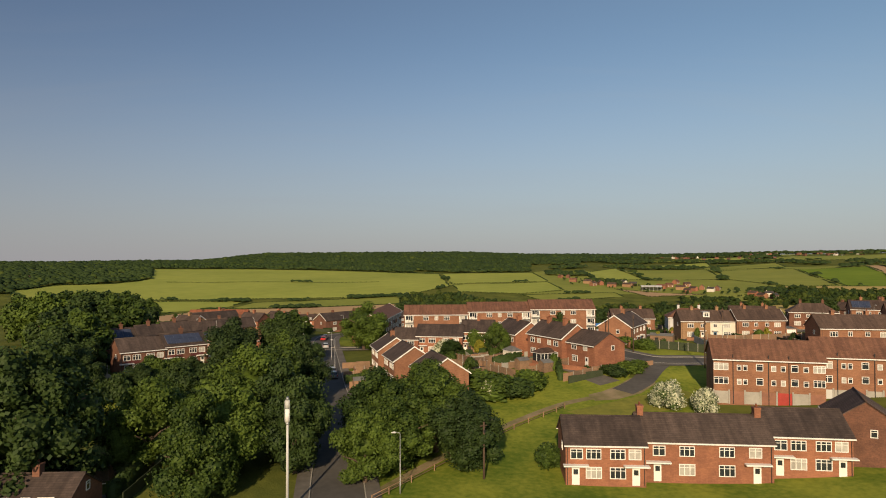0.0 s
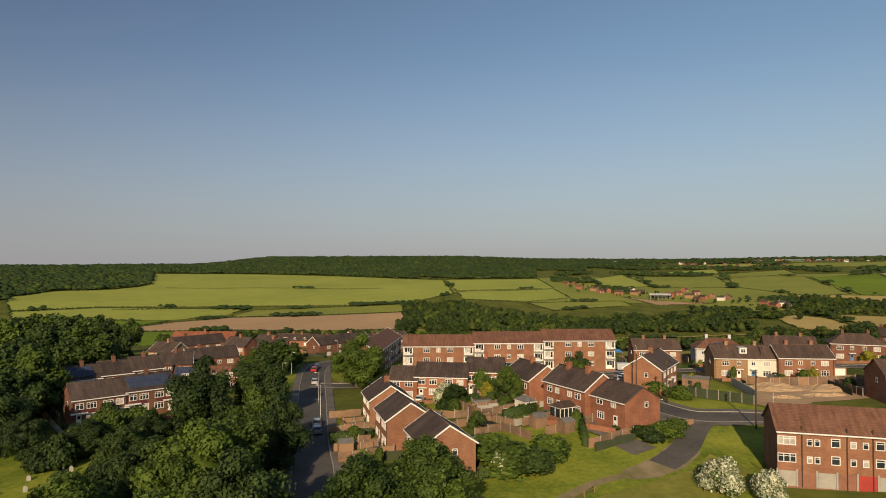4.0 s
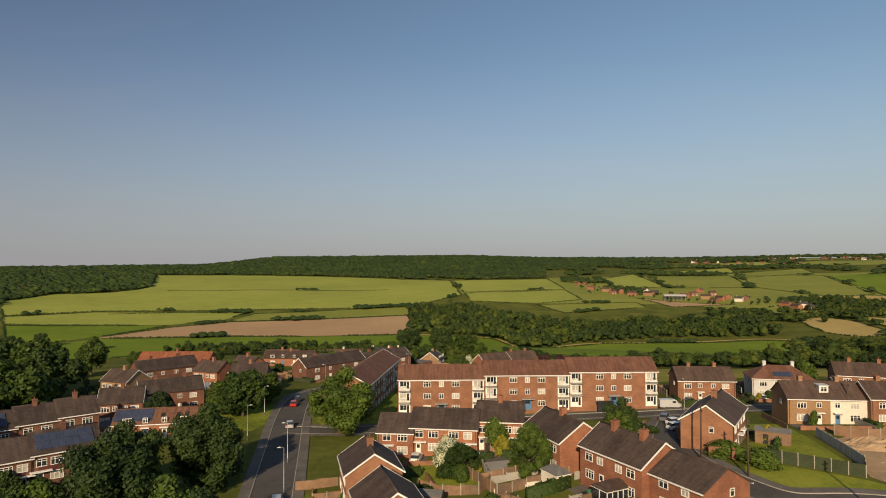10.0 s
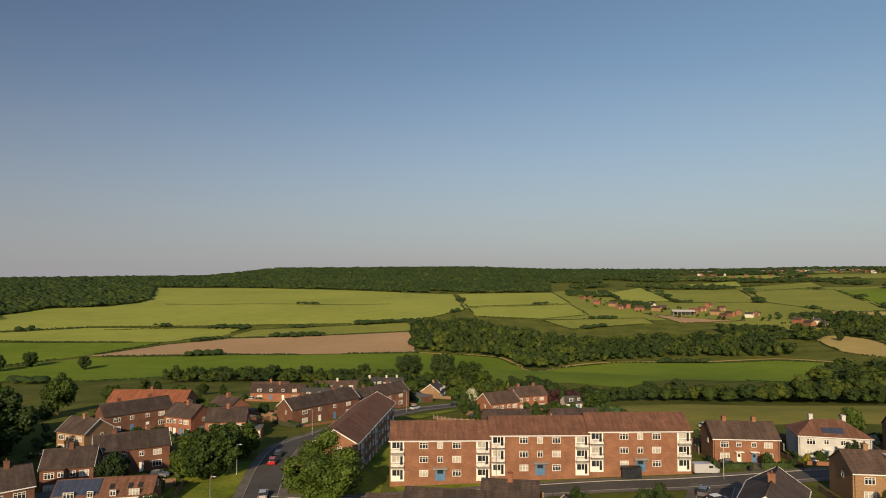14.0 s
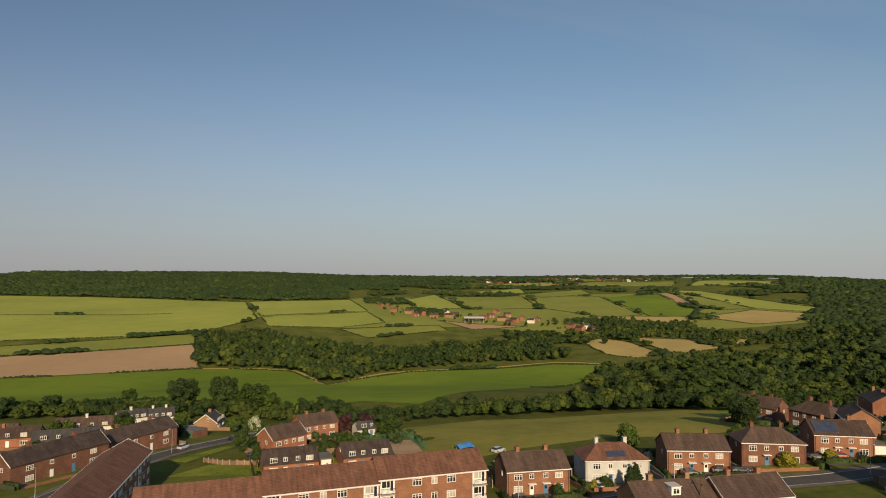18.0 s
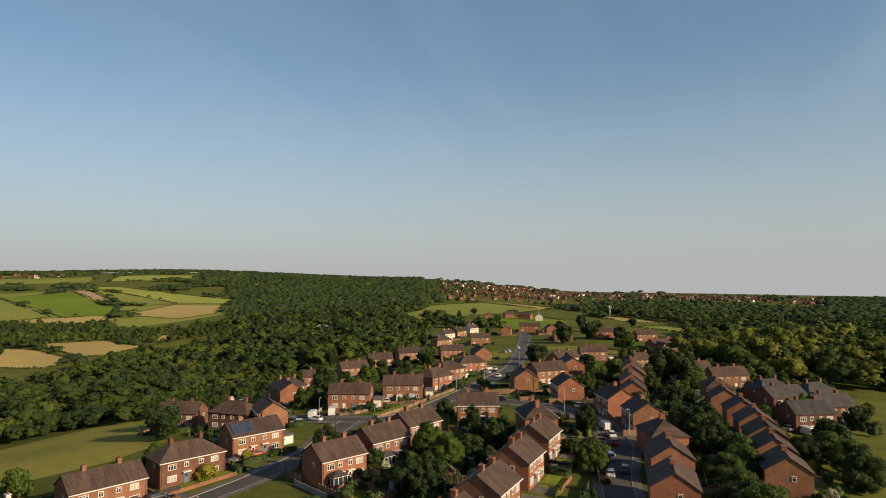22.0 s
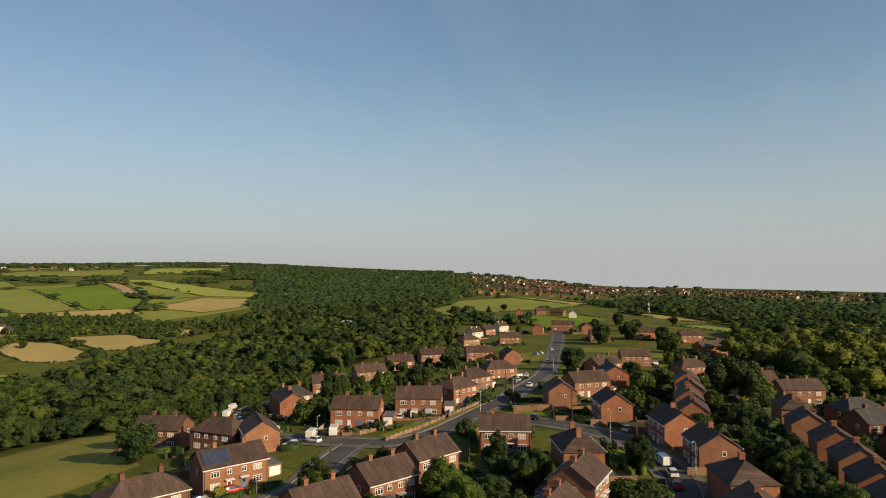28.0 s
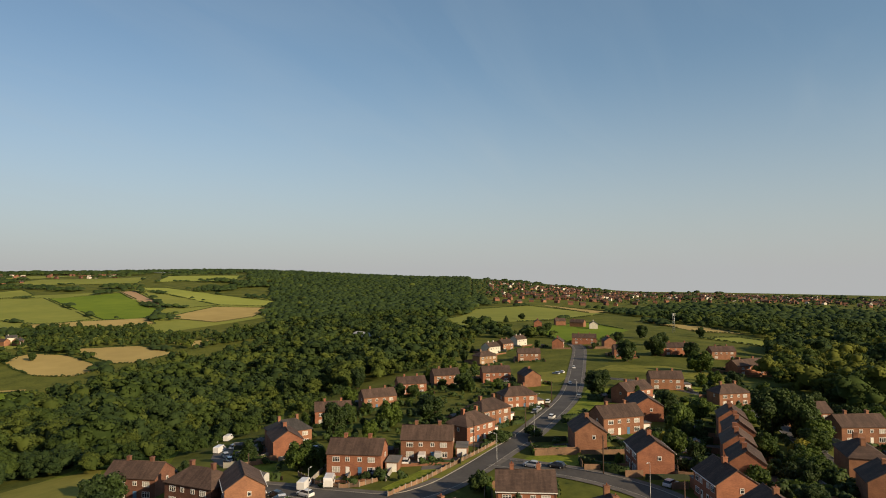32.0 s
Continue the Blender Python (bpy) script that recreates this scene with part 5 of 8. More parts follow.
def wood_tree(kind):
    """A crown for joined woods, one high, about 0.8 across, its foot at nought. Kind 0 is the upper dome alone, for far canopies."""
    ps = []
    lobes = {0: 1, 1: 4, 2: 15}[kind]
    for i in range(lobes):
        a = rng.uniform(0, 6.28)
        if i == 0:
            c, r = np.array([0, 0, 0.47]), np.array([0.34, 0.34, 0.38])
        else:
            q = rng.uniform(0.1, 0.36)
            c = np.array([q * math.cos(a), q * math.sin(a), rng.uniform(0.3, 0.9 - q * 0.6)])
            r = np.array([0.19, 0.19, 0.16]) * rng.uniform(0.55, 1.2) * (1.15 if kind == 1 else 0.95)
        if kind == 0:
            ps.append(dome(r, c))
            continue
        V, T = lump(1, 0.36)
        T = T[(V[T][:, :, 2] > -0.35).any(1)]
        ps.append((V * r * 0.8 + c, T))
        nt = {1: 13, 2: 44 if i else 20}[kind]
        if nt:
            D = rng.normal(0, 1, (nt, 3))
            D[:, 2] = np.abs(D[:, 2]) * 0.9 - 0.25
            D /= np.linalg.norm(D, axis=1)[:, None]
            ps.append(tufts(D * r * rng.uniform(0.82, 1.12, (nt, 1)) + c, D, 0.062 if kind == 1 else 0.03, 0.25))
    return merge(ps)


WT = {k: [wood_tree(k) for _ in range(8)] for k in (0, 1, 2)}


def plant(name, X, Y, hs, kind, material, label, wide=0.85, category="woodland", sink=0.05):
    """Many trees as one mesh."""
    Vs, Ts, o = [], [], 0
    Z = H(X, Y)
    for x, y, z, h in zip(X, Y, Z, hs):
        V, T = WT[kind][rng.integers(8)]
        a = rng.uniform(0, 6.28)
        c, s = math.cos(a), math.sin(a)
        w = h * wide * rng.uniform(0.85, 1.25)
        Vs.append(np.stack([(V[:, 0] * c - V[:, 1] * s) * w + x, (V[:, 0] * s + V[:, 1] * c) * w + y, (V[:, 2] - sink) * h + z], -1))
        Ts.append(T + o)
        o += len(V)
    if not Vs:
        return None
    ob = new(name, big_mesh(name, np.vstack(Vs), np.vstack(Ts), material, True))
    return tagged(ob, label, category, kind="stuff")


def mixed(X, Y, hs, kind, label, wide, pale=0.0, top=None):
    """A wood of darker, middling and paler crowns that gather in drifts, its roof rising and falling."""
    n1 = np.array([noise.noise(Vector((a / 34, b / 34, 1.0))) for a, b in zip(X, Y)])
    n2 = np.array([noise.noise(Vector((a / 22, b / 22, 9.0))) for a, b in zip(X, Y)]) + rng.normal(0, 0.22, len(X)) + pale
    hs = hs * (1 + 0.55 * n1)
    if kind == 0:
        n2 = n2 * 0.75 - 0.24
    for lo, hi, mt, word in ((-9, -0.02, LEAF_WOOD, "dark green crowns"), (-0.02, 0.3, LEAF_MID, "mid green crowns"), (0.3, 9, top or LEAF_PALE, "paler yellow-green crowns")):
        k = (n2 >= lo) & (n2 < hi)
        plant("woodland", X[k], Y[k], hs[k], kind, mt, f"{label}, {word}", wide)


def scatter(poly, step, jitter=0.55):
    xs, ys = zip(*poly)
    gx, gy = np.meshgrid(np.arange(min(xs), max(xs), step), np.arange(min(ys), max(ys), step * 0.87))
    gx = gx + (np.arange(gx.shape[0]) % 2)[:, None] * step / 2
    gx, gy = gx.ravel() + rng.uniform(-jitter, jitter, gx.size) * step, gy.ravel() + rng.uniform(-jitter, jitter, gy.size) * step
    ok = inside(poly, gx, gy) & (rng.random(gx.size) < 0.9)
    return gx[ok], gy[ok]


WOODS = []
WOODS.append(([(-37, 756), (41, 731), (72, 652), (128, 712), (259, 737), (342, 711), (364, 765), (375, 858), (153, 839), (83, 896), (-34, 987), (-53, 878)], (11, 1.0), (9,13), "W1"))
WOODS.append(([(172, 345), (200, 325), (236, 335), (280, 350), (330, 335), (374, 322), (405, 305), (440, 330), (520, 420), (560, 560), (500, 640), (400, 640), (308, 600), (250, 500), (190, 400)], (12.5, 0.8), (9, 15), "W2"))
WOODS.append(([(95, 333), (130, 326), (175, 312), (200, 328), (180, 350), (140, 358), (100, 360)], (7, 0.7), (5,9), "BELT"))
WOODS.append(([(-160, 415), (-100, 390), (-30, 362), (30, 345), (60, 333), (95, 333), (100, 352), (60, 366), (0, 388), (-60, 415), (-150, 446)], (7, 0.7), (4,8), "BELTL"))
WOODS.append(([(394, 125), (366, 107), (341, 88), (330, 70), (335, 45), (325, 10), (335, -40), (420, -90), (640, -90), (670, 60), (610, 130), (528, 121)], (12, 0.8), (10, 16), "RW"))
WOODS.append(([(543, 1019), (606, 1073), (629, 1046), (581, 939), (633, 885), (598, 803), (631, 744), (679, 767), (696, 728), (647, 675), (546, 684), (553, 734), (536, 746), (524, 803), (479, 810), (450, 852)], (11, 0.8), (7,11), "HW"))
WOODS.append(([(172, 345), (176, 300), (186, 284), (205, 277), (238, 288), (273, 301), (312, 312), (348, 318), (330, 345), (280, 360), (236, 345), (200, 335)], (7.5, 0.7), (3, 8), "SCRUB"))
WOODS.append(([(350, 318), (389, 304), (421, 302), (466, 314), (566, 354), (653, 424), (573, 442), (560, 500), (520, 430), (440, 345), (405, 325)], (7.5, 0.7), (3, 9), "SCRUB"))
LAB = {"SCRUB": "scrub and young trees at the edge of the wood", "W1": "dense dark broadleaf wood across the valley", "W2": "dense mixed broadleaf wood on the valley side", "BELT": "belt of trees and bushes along the meadow",
       "BELTL": "belt of trees and bushes below the estate", "RW": "thick broadleaf wood beside the far houses", "HW": "trees and overgrown hedges between straw fields"}
for poly, (step, wd), (h0, h1), key in WOODS:
    X, Y = scatter(poly, step * 0.72)
    for fp in FIELDS if key == "HW" else ():
        kf = ~inside(fp, X, Y)
        X, Y = X[kf], Y[kf]
    big = key in ("W2", "BELT", "RW", "BELTL", "SCRUB")
    hs = rng.uniform(h0, h1, len(X)) * (0.6 + 0.65 * rng.random(len(X)))
    nr = (np.hypot(X - 60, Y - 115) < (470 if key == "RW" else 400)) & big
    pale = {"RW": 0.26, "BELT": 0.1, "HW": 0.05, "SCRUB": 0.22, "W2": 0.02}.get(key, 0.0)
    mixed(X[nr], Y[nr], hs[nr], 2, LAB[key], 1.12 if key in ("W2", "RW") else 0.95, pale, LEAF_OLIVE if key == "RW" else None)
    mixed(X[~nr], Y[~nr], hs[~nr], 1, LAB[key], 1.12 if key in ("W2", "RW") else 0.95, pale, LEAF_OLIVE if key == "RW" else None)


def far_woods():
    """The hills' woods and hedges, thinning in number and growing in clump as they recede."""
    XS, YS, HS = [], [], []
    d = 600.0
    while d < 3300:
        st = 6.2 + d * 0.0034 if d < 950 else 4.6 + d * 0.0022
        b = np.arange(-52, 114, math.degrees(st / d))
        b = b + rng.uniform(-0.9, 0.9, len(b)) * math.degrees(st / d)
        dd = d + rng.uniform(-0.9, 0.9, len(b)) * st * 1.5
        ok = np.where(b < 20, dd > 1010, np.where(b < 58, dd > 640, dd > 600))
        b, dd = b[ok], dd[ok]
        XS.append(CX + dd * np.sin(np.radians(b)))
        YS.append(CY + dd * np.cos(np.radians(b)))
        HS.append(rng.uniform(0.75, 1.25, len(b)) * st * 1.05)
        d += st * 1.45
    X, Y, hh = np.concatenate(XS), np.concatenate(YS), np.concatenate(HS)
    keep = np.ones(len(X), bool)
    for poly in FIELDS + CLEAR:
        keep &= ~inside(poly, X, Y)
    B = np.degrees(np.arctan2(X - CX, Y - CY))
    D = np.hypot(X - CX, Y - CY)
    open_land = ((B > 8) & (B < 47) & (D < 1750)) | ((B > 15) & (B < 45) & (D < 2650))
    thin = np.array([noise.noise(Vector((a / 130, b / 130, 3.0))) for a, b in zip(X, Y)])
    keep &= ~(open_land & (thin < 0.12))
    town = np.array([noise.noise(Vector((a / 90, b / 60, 8.0))) for a, b in zip(X, Y)])
    keep &= ~((B > 64) & (B < 97) & (D > 1300) & (town < 0.5))
    X, Y, hh = X[keep], Y[keep], hh[keep]
    D = np.hypot(X - CX, Y - CY)
    near = D < 950
    mixed(X[near], Y[near], hh[near] * 1.15, 1, "broadleaf woods on the nearer hillside", 1.25)
    mixed(X[~near], Y[~near], hh[~near] * 1.15, 0, "wooded hills along the skyline", 1.6)


CLEAR = [[(300, 1080), (350, 1180), (480, 1180), (560, 1060), (430, 960), (330, 960)], [(560, 180), (620, 340), (720, 420), (1000, 560), (1150, 480), (960, 300), (760, 180), (640, 110)],
         [(-60, 1450), (40, 1380), (230, 1440), (230, 1000), (-20, 980)], [(1050, 560), (1700, 900), (1900, 700), (1350, 300), (1100, 330)], [(390, 660), (560, 820), (700, 760), (600, 640)]]
far_woods()
vr = np.random.default_rng(17)
VX, VY = vr.uniform(240, 480, 150), vr.uniform(880, 1290, 150)
vk = (np.abs((VY - 1090) + (VX - 350) * 1.0) < 75) & ~inside(FIELDS[0], VX, VY)
plant("woodland", VX[vk], VY[vk], vr.uniform(4, 9, int(vk.sum())), 1, LEAF_WOOD, "dark garden trees among the valley village", 0.95)


def hedgerows():
    """Low continuous field hedges, with taller overgrown stretches here and there."""
    X, Y, hs = [], [], []
    lines = [(p[i], p[(i + 1) % len(p)]) for p in FIELDS for i in range(len(p))]
    for ln_ in ([(-480, 1120), (-337, 1150), (-185, 1148), (-110, 1167)], [(-437, 856), (-353, 890), (-271, 901)], [(-114, 1389), (0, 1365)]):
        lines += list(zip(ln_[:-1], ln_[1:]))
    for p, q in lines:
        a, b = np.array(p, float), np.array(q, float)
        n = int(np.hypot(*(b - a)) / 1.8)
        for k in range(n):
            c = a + (b - a) * (k + rng.random()) / n
            wild = noise.noise(Vector((c[0] / 55, c[1] / 55, 4.0)))
            if wild < -0.34 or np.hypot(c[0] - CX, c[1] - CY) < 420:
                continue
            c = c + rng.normal(0, 0.5 + max(0.0, wild) * 4, 2)
            X.append(c[0])
            Y.append(c[1])
            hs.append(rng.uniform(1.2, 2.0) if wild < 0.3 else rng.uniform(2.5, 7.5))
    plant("hedgerow", np.array(X), np.array(Y), np.array(hs), 0, LEAF_WOOD, "dark clipped and overgrown field hedges", 1.9, "hedge")


hedgerows()
# ---- trees and shrubs ----
TREES = {}


def tree_template(kind, seed, leaf, h=12.0, r=5.0, dens=1.0, label="", category="tree", name="tree"):
    """A standing tree: tapered trunk with limbs, and a crown of leaf clumps over many lobes."""
    global rng
    rng = np.random.default_rng(seed)
    e = new(name)
    tagged(e, label, category, "trees of the estate")
    ps, lobes = [], []
    if kind == "round":
        for i in range(44):
            d = rng.normal(0, 1, 3)
            d[2] = d[2] * 0.9 + 0.15
            d /= np.linalg.norm(d)
            k = rng.uniform(0.7, 1.15)
            lobes.append((np.array([0, 0, h * 0.49]) + d * k * np.array([r * 0.76, r * 0.76, h * 0.40]), r * rng.choice((0.16, 0.2, 0.25, 0.32)) * rng.uniform(0.9, 1.15)))
        lobes.append((np.array([0, 0, h * 0.54]), r * 0.66))
    elif kind == "tall":
        for i in range(40):
            u = rng.uniform(0.10, 0.95)
            w = r * (1.0 - u) ** 0.55 * 0.75
            a = rng.uniform(0, 6.28)
            lobes.append((np.array([w * math.cos(a), w * math.sin(a), h * u]), r * rng.uniform(0.16, 0.36) * (1.15 - 0.6 * u)))
        lobes.append((np.array([0, 0, h * 0.45]), r * 0.6))
    elif kind == "spire":
        for i in range(14):
            u = (i + 0.5) / 14
            lobes.append((np.array([rng.normal(0, 0.1) * r, rng.normal(0, 0.1) * r, h * (0.06 + 0.9 * u)]), r * (0.95 - 0.75 * u)))
    else:
        for i in range(12):
            d = rng.normal(0, 1, 3)
            d[2] = abs(d[2])
            d /= np.linalg.norm(d)
            lobes.append((d * np.array([r * 0.6, r * 0.6, h * 0.62]) + [0, 0, h * 0.12], r * rng.uniform(0.34, 0.5)))
    for c, q in lobes:
        V, T = lump(1, 0.3)
        ps.append((V * q * 0.8 + c, T))
        n = int(np.clip(dens * 330 * q * q, 44 * min(dens, 1), 420))
        D = rng.normal(0, 1, (n, 3))
        D[:, 2] += 0.25
        D /= np.linalg.norm(D, axis=1)[:, None]
        C = c + D * q * rng.uniform(0.75, 1.3, n)[:, None]
        ok = C[:, 2] > 0.1
        ps.append(tufts(C[ok], D[ok], (0.165 if kind != "bush" else 0.14) / (dens ** 0.5 if dens < 1 else 1)))
    V, T = merge(ps)
    if kind == "bush":
        bpy.data.objects.remove(e)
        return tagged(new(name, big_mesh(name, V, T, leaf)), label, category, "trees of the estate")
    part("crown", big_mesh("crown", V, T, leaf), e)
    top = h * (0.62 if kind != "spire" else 0.9)
    vs, fs = [], []
    tr = tube("trunk", BARK, [(0, 0, -0.8), (0.05, 0, h * 0.12), (0.1, 0.08, h * 0.35), (0, 0.05, top)], [h * 0.036, h * 0.028, h * 0.022, h * 0.008], 8)
    bm = bmesh.new()
    bm.from_mesh(tr)
    if kind in ("round", "tall"):
        for i in range(5):
            a = i * 1.3 + rng.uniform(0, 0.5)
            z0 = h * (0.22 + 0.06 * i)
            lm = tube("limb", BARK, [(0, 0, z0), (math.cos(a) * r * 0.35, math.sin(a) * r * 0.35, z0 + h * 0.12), (math.cos(a) * r * 0.7, math.sin(a) * r * 0.7, z0 + h * 0.2)], [h * 0.016, h * 0.011, h * 0.004], 6)
            bm.from_mesh(lm)
    bm.to_mesh(tr)
    bm.free()
    part("trunk", tr, e)
    return e


def tree(kind, x, y, h, r, rot=None):
    if kind in ("oak", "oak2", "oak3") and min(math.hypot(x - 0, y - 40), math.hypot(x - 60, y - 112)) > 130:
        kind = kind + "_far"
    src = TREES[kind]
    s = h / src["h"]
    w = r / src["r"]
    m = pose(x, y, Hf(x, y), 0, 0, rot if rot is not None else (x * 37 + y * 91) % 360) @ Matrix.Diagonal((w, w, s, 1))
    return copy_thing(src, m)


def species(key, *args, **kw):
    e = tree_template(*args, **kw)
    e["h"], e["r"] = kw.get("h", 12.0), kw.get("r", 5.0)
    e.location = (-900, -900, Hf(-900, -900))
    TREES[key] = e


species("oak", "round", 1, LEAF, label="broad green broadleaf tree in full summer leaf")
species("oak2", "round", 2, LEAF, label="broad green broadleaf tree in full summer leaf")
species("oak3", "round", 3, LEAF_DARK, label="dark green broadleaf tree in full leaf")
species("chestnut", "tall", 4, LEAF, h=14.0, r=5.5, label="tall tapering green tree in full leaf")
species("spire", "spire", 5, LEAF_DARK, h=9.0, r=1.6, label="narrow dark green conifer tree")
species("gold", "spire", 6, LEAF_YELLOW, h=6.0, r=1.2, label="narrow golden yellow garden conifer")
species("bush", "bush", 7, LEAF, h=2.4, r=1.8, dens=1.2, label="rounded green garden shrub", category="shrub", name="shrub")
species("dbush", "bush", 8, LEAF_DARK, h=2.4, r=1.8, dens=1.2, label="dark green rounded garden shrub", category="shrub", name="shrub")
species("ybush", "bush", 9, LEAF_YELLOW, h=2.2, r=1.5, dens=1.2, label="golden yellow garden shrub", category="shrub", name="shrub")
species("copper", "round", 10, LEAF_PURPLE, h=7.0, r=3.0, label="purple-leaved tree in a garden")
species("blossom", "bush", 11, BLOSSOM, h=4.5, r=3.2, dens=1.2, label="bush covered in creamy white blossom", category="shrub", name="shrub")

for key, leaf, sd, word in (("oak_far", LEAF, 21, "broad green broadleaf tree in full summer leaf"), ("oak2_far", LEAF, 22, "broad green broadleaf tree in full summer leaf"), ("oak3_far", LEAF_DARK, 23, "dark green broadleaf tree in full leaf")):
    species(key, "round", sd, leaf, dens=0.3, label=word)
tree("oak", -127.5, 212.0, 17, 8)
tree("oak3", -130.5, 225.2, 17, 8)
tree("oak", -118.1, 215.0, 17, 8)
tree("oak3", -113.7, 216.9, 17, 8)
tree("oak", -108.5, 217.4, 17, 8)
tree("oak2", -120.1, 195.1, 17, 8)
tree("oak", -127.5, 198.6, 17, 8)
tree("oak3", -105.3, 190.1, 17, 8)
tree("oak", -93.2, 185.5, 17, 8)
tree("oak3", -104.5, 217.3, 15, 7)
tree("oak2", -122.6, 268.2, 13, 5)
tree("oak3", -47.2, 75.2, 18, 7.5)
tree("oak3", -48.0, 71.0, 18, 7.5)
tree("oak3", -43.2, 133.5, 14, 5.8)
tree("oak", -47.5, 199.8, 11.5, 5.2)
tree("oak3", -24.9, 117.0, 12, 4.6)
tree("oak2", -29.1, 96.4, 14, 6.6)
tree("oak3", -21.2, 86.3, 13, 5.5)
tree("oak3", -18.3, 80.9, 11, 4.6)
tree("chestnut", -27.8, 72.3, 13, 5.0)
tree("oak", -38.6, 85.6, 12, 5.5)
tree("oak", -26.7, 79.9, 12, 5.5)
tree("oak3", -35.9, 99.0, 11, 5)
tree("oak3", -48.0, 116.5, 8, 4)
tree("dbush", -63.2, 122.3, 4, 3.5)
tree("ybush", -63.6, 129.2, 3.6, 1.6)
tree("dbush", -61.2, 131.0, 5, 3)
tree("bush", -59.4, 135.0, 5, 3)
tree("oak3", -50.0, 129.1, 7, 3.6)
tree("oak", -28.5, 102.1, 13, 6.5)
tree("oak2", -28.6, 119.5, 13, 5.2)
tree("oak", -52.2, 202.1, 9, 4)
tree("oak3", -69.5, 126.0, 8, 3.4)
tree("dbush", -61.8, 122.7, 5, 3.2)
tree("oak3", -60.3, 128.1, 6, 3.8)
tree("ybush", -63.3, 129.7, 4, 2)
tree("dbush", -49.0, 122.3, 6, 3.5)
tree("bush", -64.2, 141.7, 4, 3)
tree("dbush", -60.8, 141.6, 4, 3)
tree("bush", -57.4, 141.6, 4, 3)
tree("bush", -50.6, 106.2, 4, 3.5)
tree("dbush", -47.1, 108.6, 5, 3.5)
tree("oak2", -7.7, 90.6, 11, 5.6)
tree("oak", -1.3, 95.8, 11, 5.6)
tree("oak", -8.9, 76.9, 9, 4.4)
tree("oak2", -4.5, 81.2, 9, 4.6)
tree("oak2", -21.4, 181.6, 13.5, 6.8)
tree("oak2", -8.1, 95.1, 10, 4.2)
tree("oak", -1.3, 100.3, 10, 4.2)
tree("oak", -9.3, 80.6, 8, 3)
tree("oak3", 3.5, 82.1, 9.5, 5.0)
tree("oak", -0.5, 87.7, 11, 5.6)
tree("blossom", 9.1, 112.3, 3.2, 2.2)
tree("blossom", 38.4, 106.3, 4.5, 3)
tree("blossom", 43.6, 103.5, 4, 2.4)
tree("bush", 14.1, 82.6, 2.6, 2.2)
tree("bush", 44.7, 151.3, 2.2, 3)
tree("oak3", -46.8, 144.8, 12, 5.5)
tree("oak3", -37.0, 150.5, 13, 6)
tree("oak2", -52.7, 212.6, 8.5, 4.5)
tree("oak", -48.2, 217.9, 8.5, 4.5)
tree("oak3", -313.1, 606.5, 12, 5)
tree("oak3", -368.6, 618.7, 14, 6)
tree("oak3", -377.6, 591.5, 14, 6)
tree("oak2", -72.0, 262.0, 6, 3)
tree("dbush", -66.4, 146.3, 4, 3)
tree("bush", -58.8, 143.0, 4, 3)
tree("oak3", -21.3, 390.1, 14, 7)
tree("oak3", -3.4, 389.0, 14.5, 6.5)
tree("oak", 8.5, 386.0, 11.5, 7)
tree("gold", 25.9, 354.2, 6, 1.2)
tree("copper", 37.7, 305.3, 7, 3.4)
tree("copper", 46.4, 307.8, 6.5, 3)
tree("oak2", 50.3, 288.7, 7, 4)
tree("oak", 16.2, 385.8, 7, 4)
tree("oak", -51.2, 447.3, 7, 4)
tree("oak3", -81.3, 428.7, 7, 4)
tree("gold", -68.2, 308.8, 4, 1.3)
tree("blossom", 9.1, 327.5, 5, 2.5)
tree("oak3", 147.6, 242.1, 10, 4.8)
tree("ybush", 121.6, 200.1, 3, 2.2)
tree("bush", 103.9, 236.4, 5, 3.5)
tree("spire", 84.3, 202.5, 5, 1.5)
tree("spire", 81.6, 200.5, 5, 1.2)
tree("spire", 373.2, 344.7, 15, 4)
tree("oak3", 337.6, 315.0, 12, 4)
tree("oak2", 237.0, 232.2, 7, 2.2)
tree("spire", 230.3, 244.0, 7, 2.5)
tree("oak3", 249.8, 221.5, 9, 5)
tree("oak3", 352.5, 190.3, 8, 4)
tree("oak3", 565.4, 231.4, 8, 4)
tree("oak3", 602.4, 220.5, 11, 5)
tree("oak3", 543.9, 195.8, 10, 5)
tree("oak3", 483.0, 168.1, 10, 5)
tree("oak3", 641.2, 180.0, 9, 3.5)
tree("bush", 256.7, 143.6, 7, 3.5)
tree("ybush", 227.7, 142.9, 5, 2)
tree("oak3", 186.4, 104.5, 6.84, 2.98)
tree("oak3", 180, 101, 6.84, 3.4)
tree("oak3", 168.8, 103.3, 6.08, 2.98)
tree("oak3", 166.6, 100.1, 5.32, 2.98)
tree("bush", 211.9, 121.8, 4, 3)
tree("dbush", 214.5, 132.8, 4, 3)
tree("dbush", 160.7, 130.2, 3, 4)
tree("dbush", 161.5, 126.4, 3, 4)
tree("dbush", 157.0, 151.8, 5, 3)
tree("bush", 159.1, 149.5, 5, 3)
tree("dbush", 185.4, 172.8, 4, 2.5)
tree("bush", 257.1, 91.2, 5, 3)
tree("bush", 206.8, 89.7, 5, 3.5)
tree("oak3", 190.3, 324.3, 8, 4)
tree("oak3", 186.9, 306.0, 7, 3)
tree("oak3", 433.8, 790.2, 9, 4)
tree("dbush", 234.3, 179.5, 3, 3)
tree("dbush", 225.1, 185.9, 3, 3)
tree("oak3", 650.3, 318.2, 9, 3.5)
tree("oak3", 791.5, 399.9, 8, 4)
tree("spire", 740.8, 399.4, 8, 3)
tree("oak3", 692.5, 406.9, 6, 4)
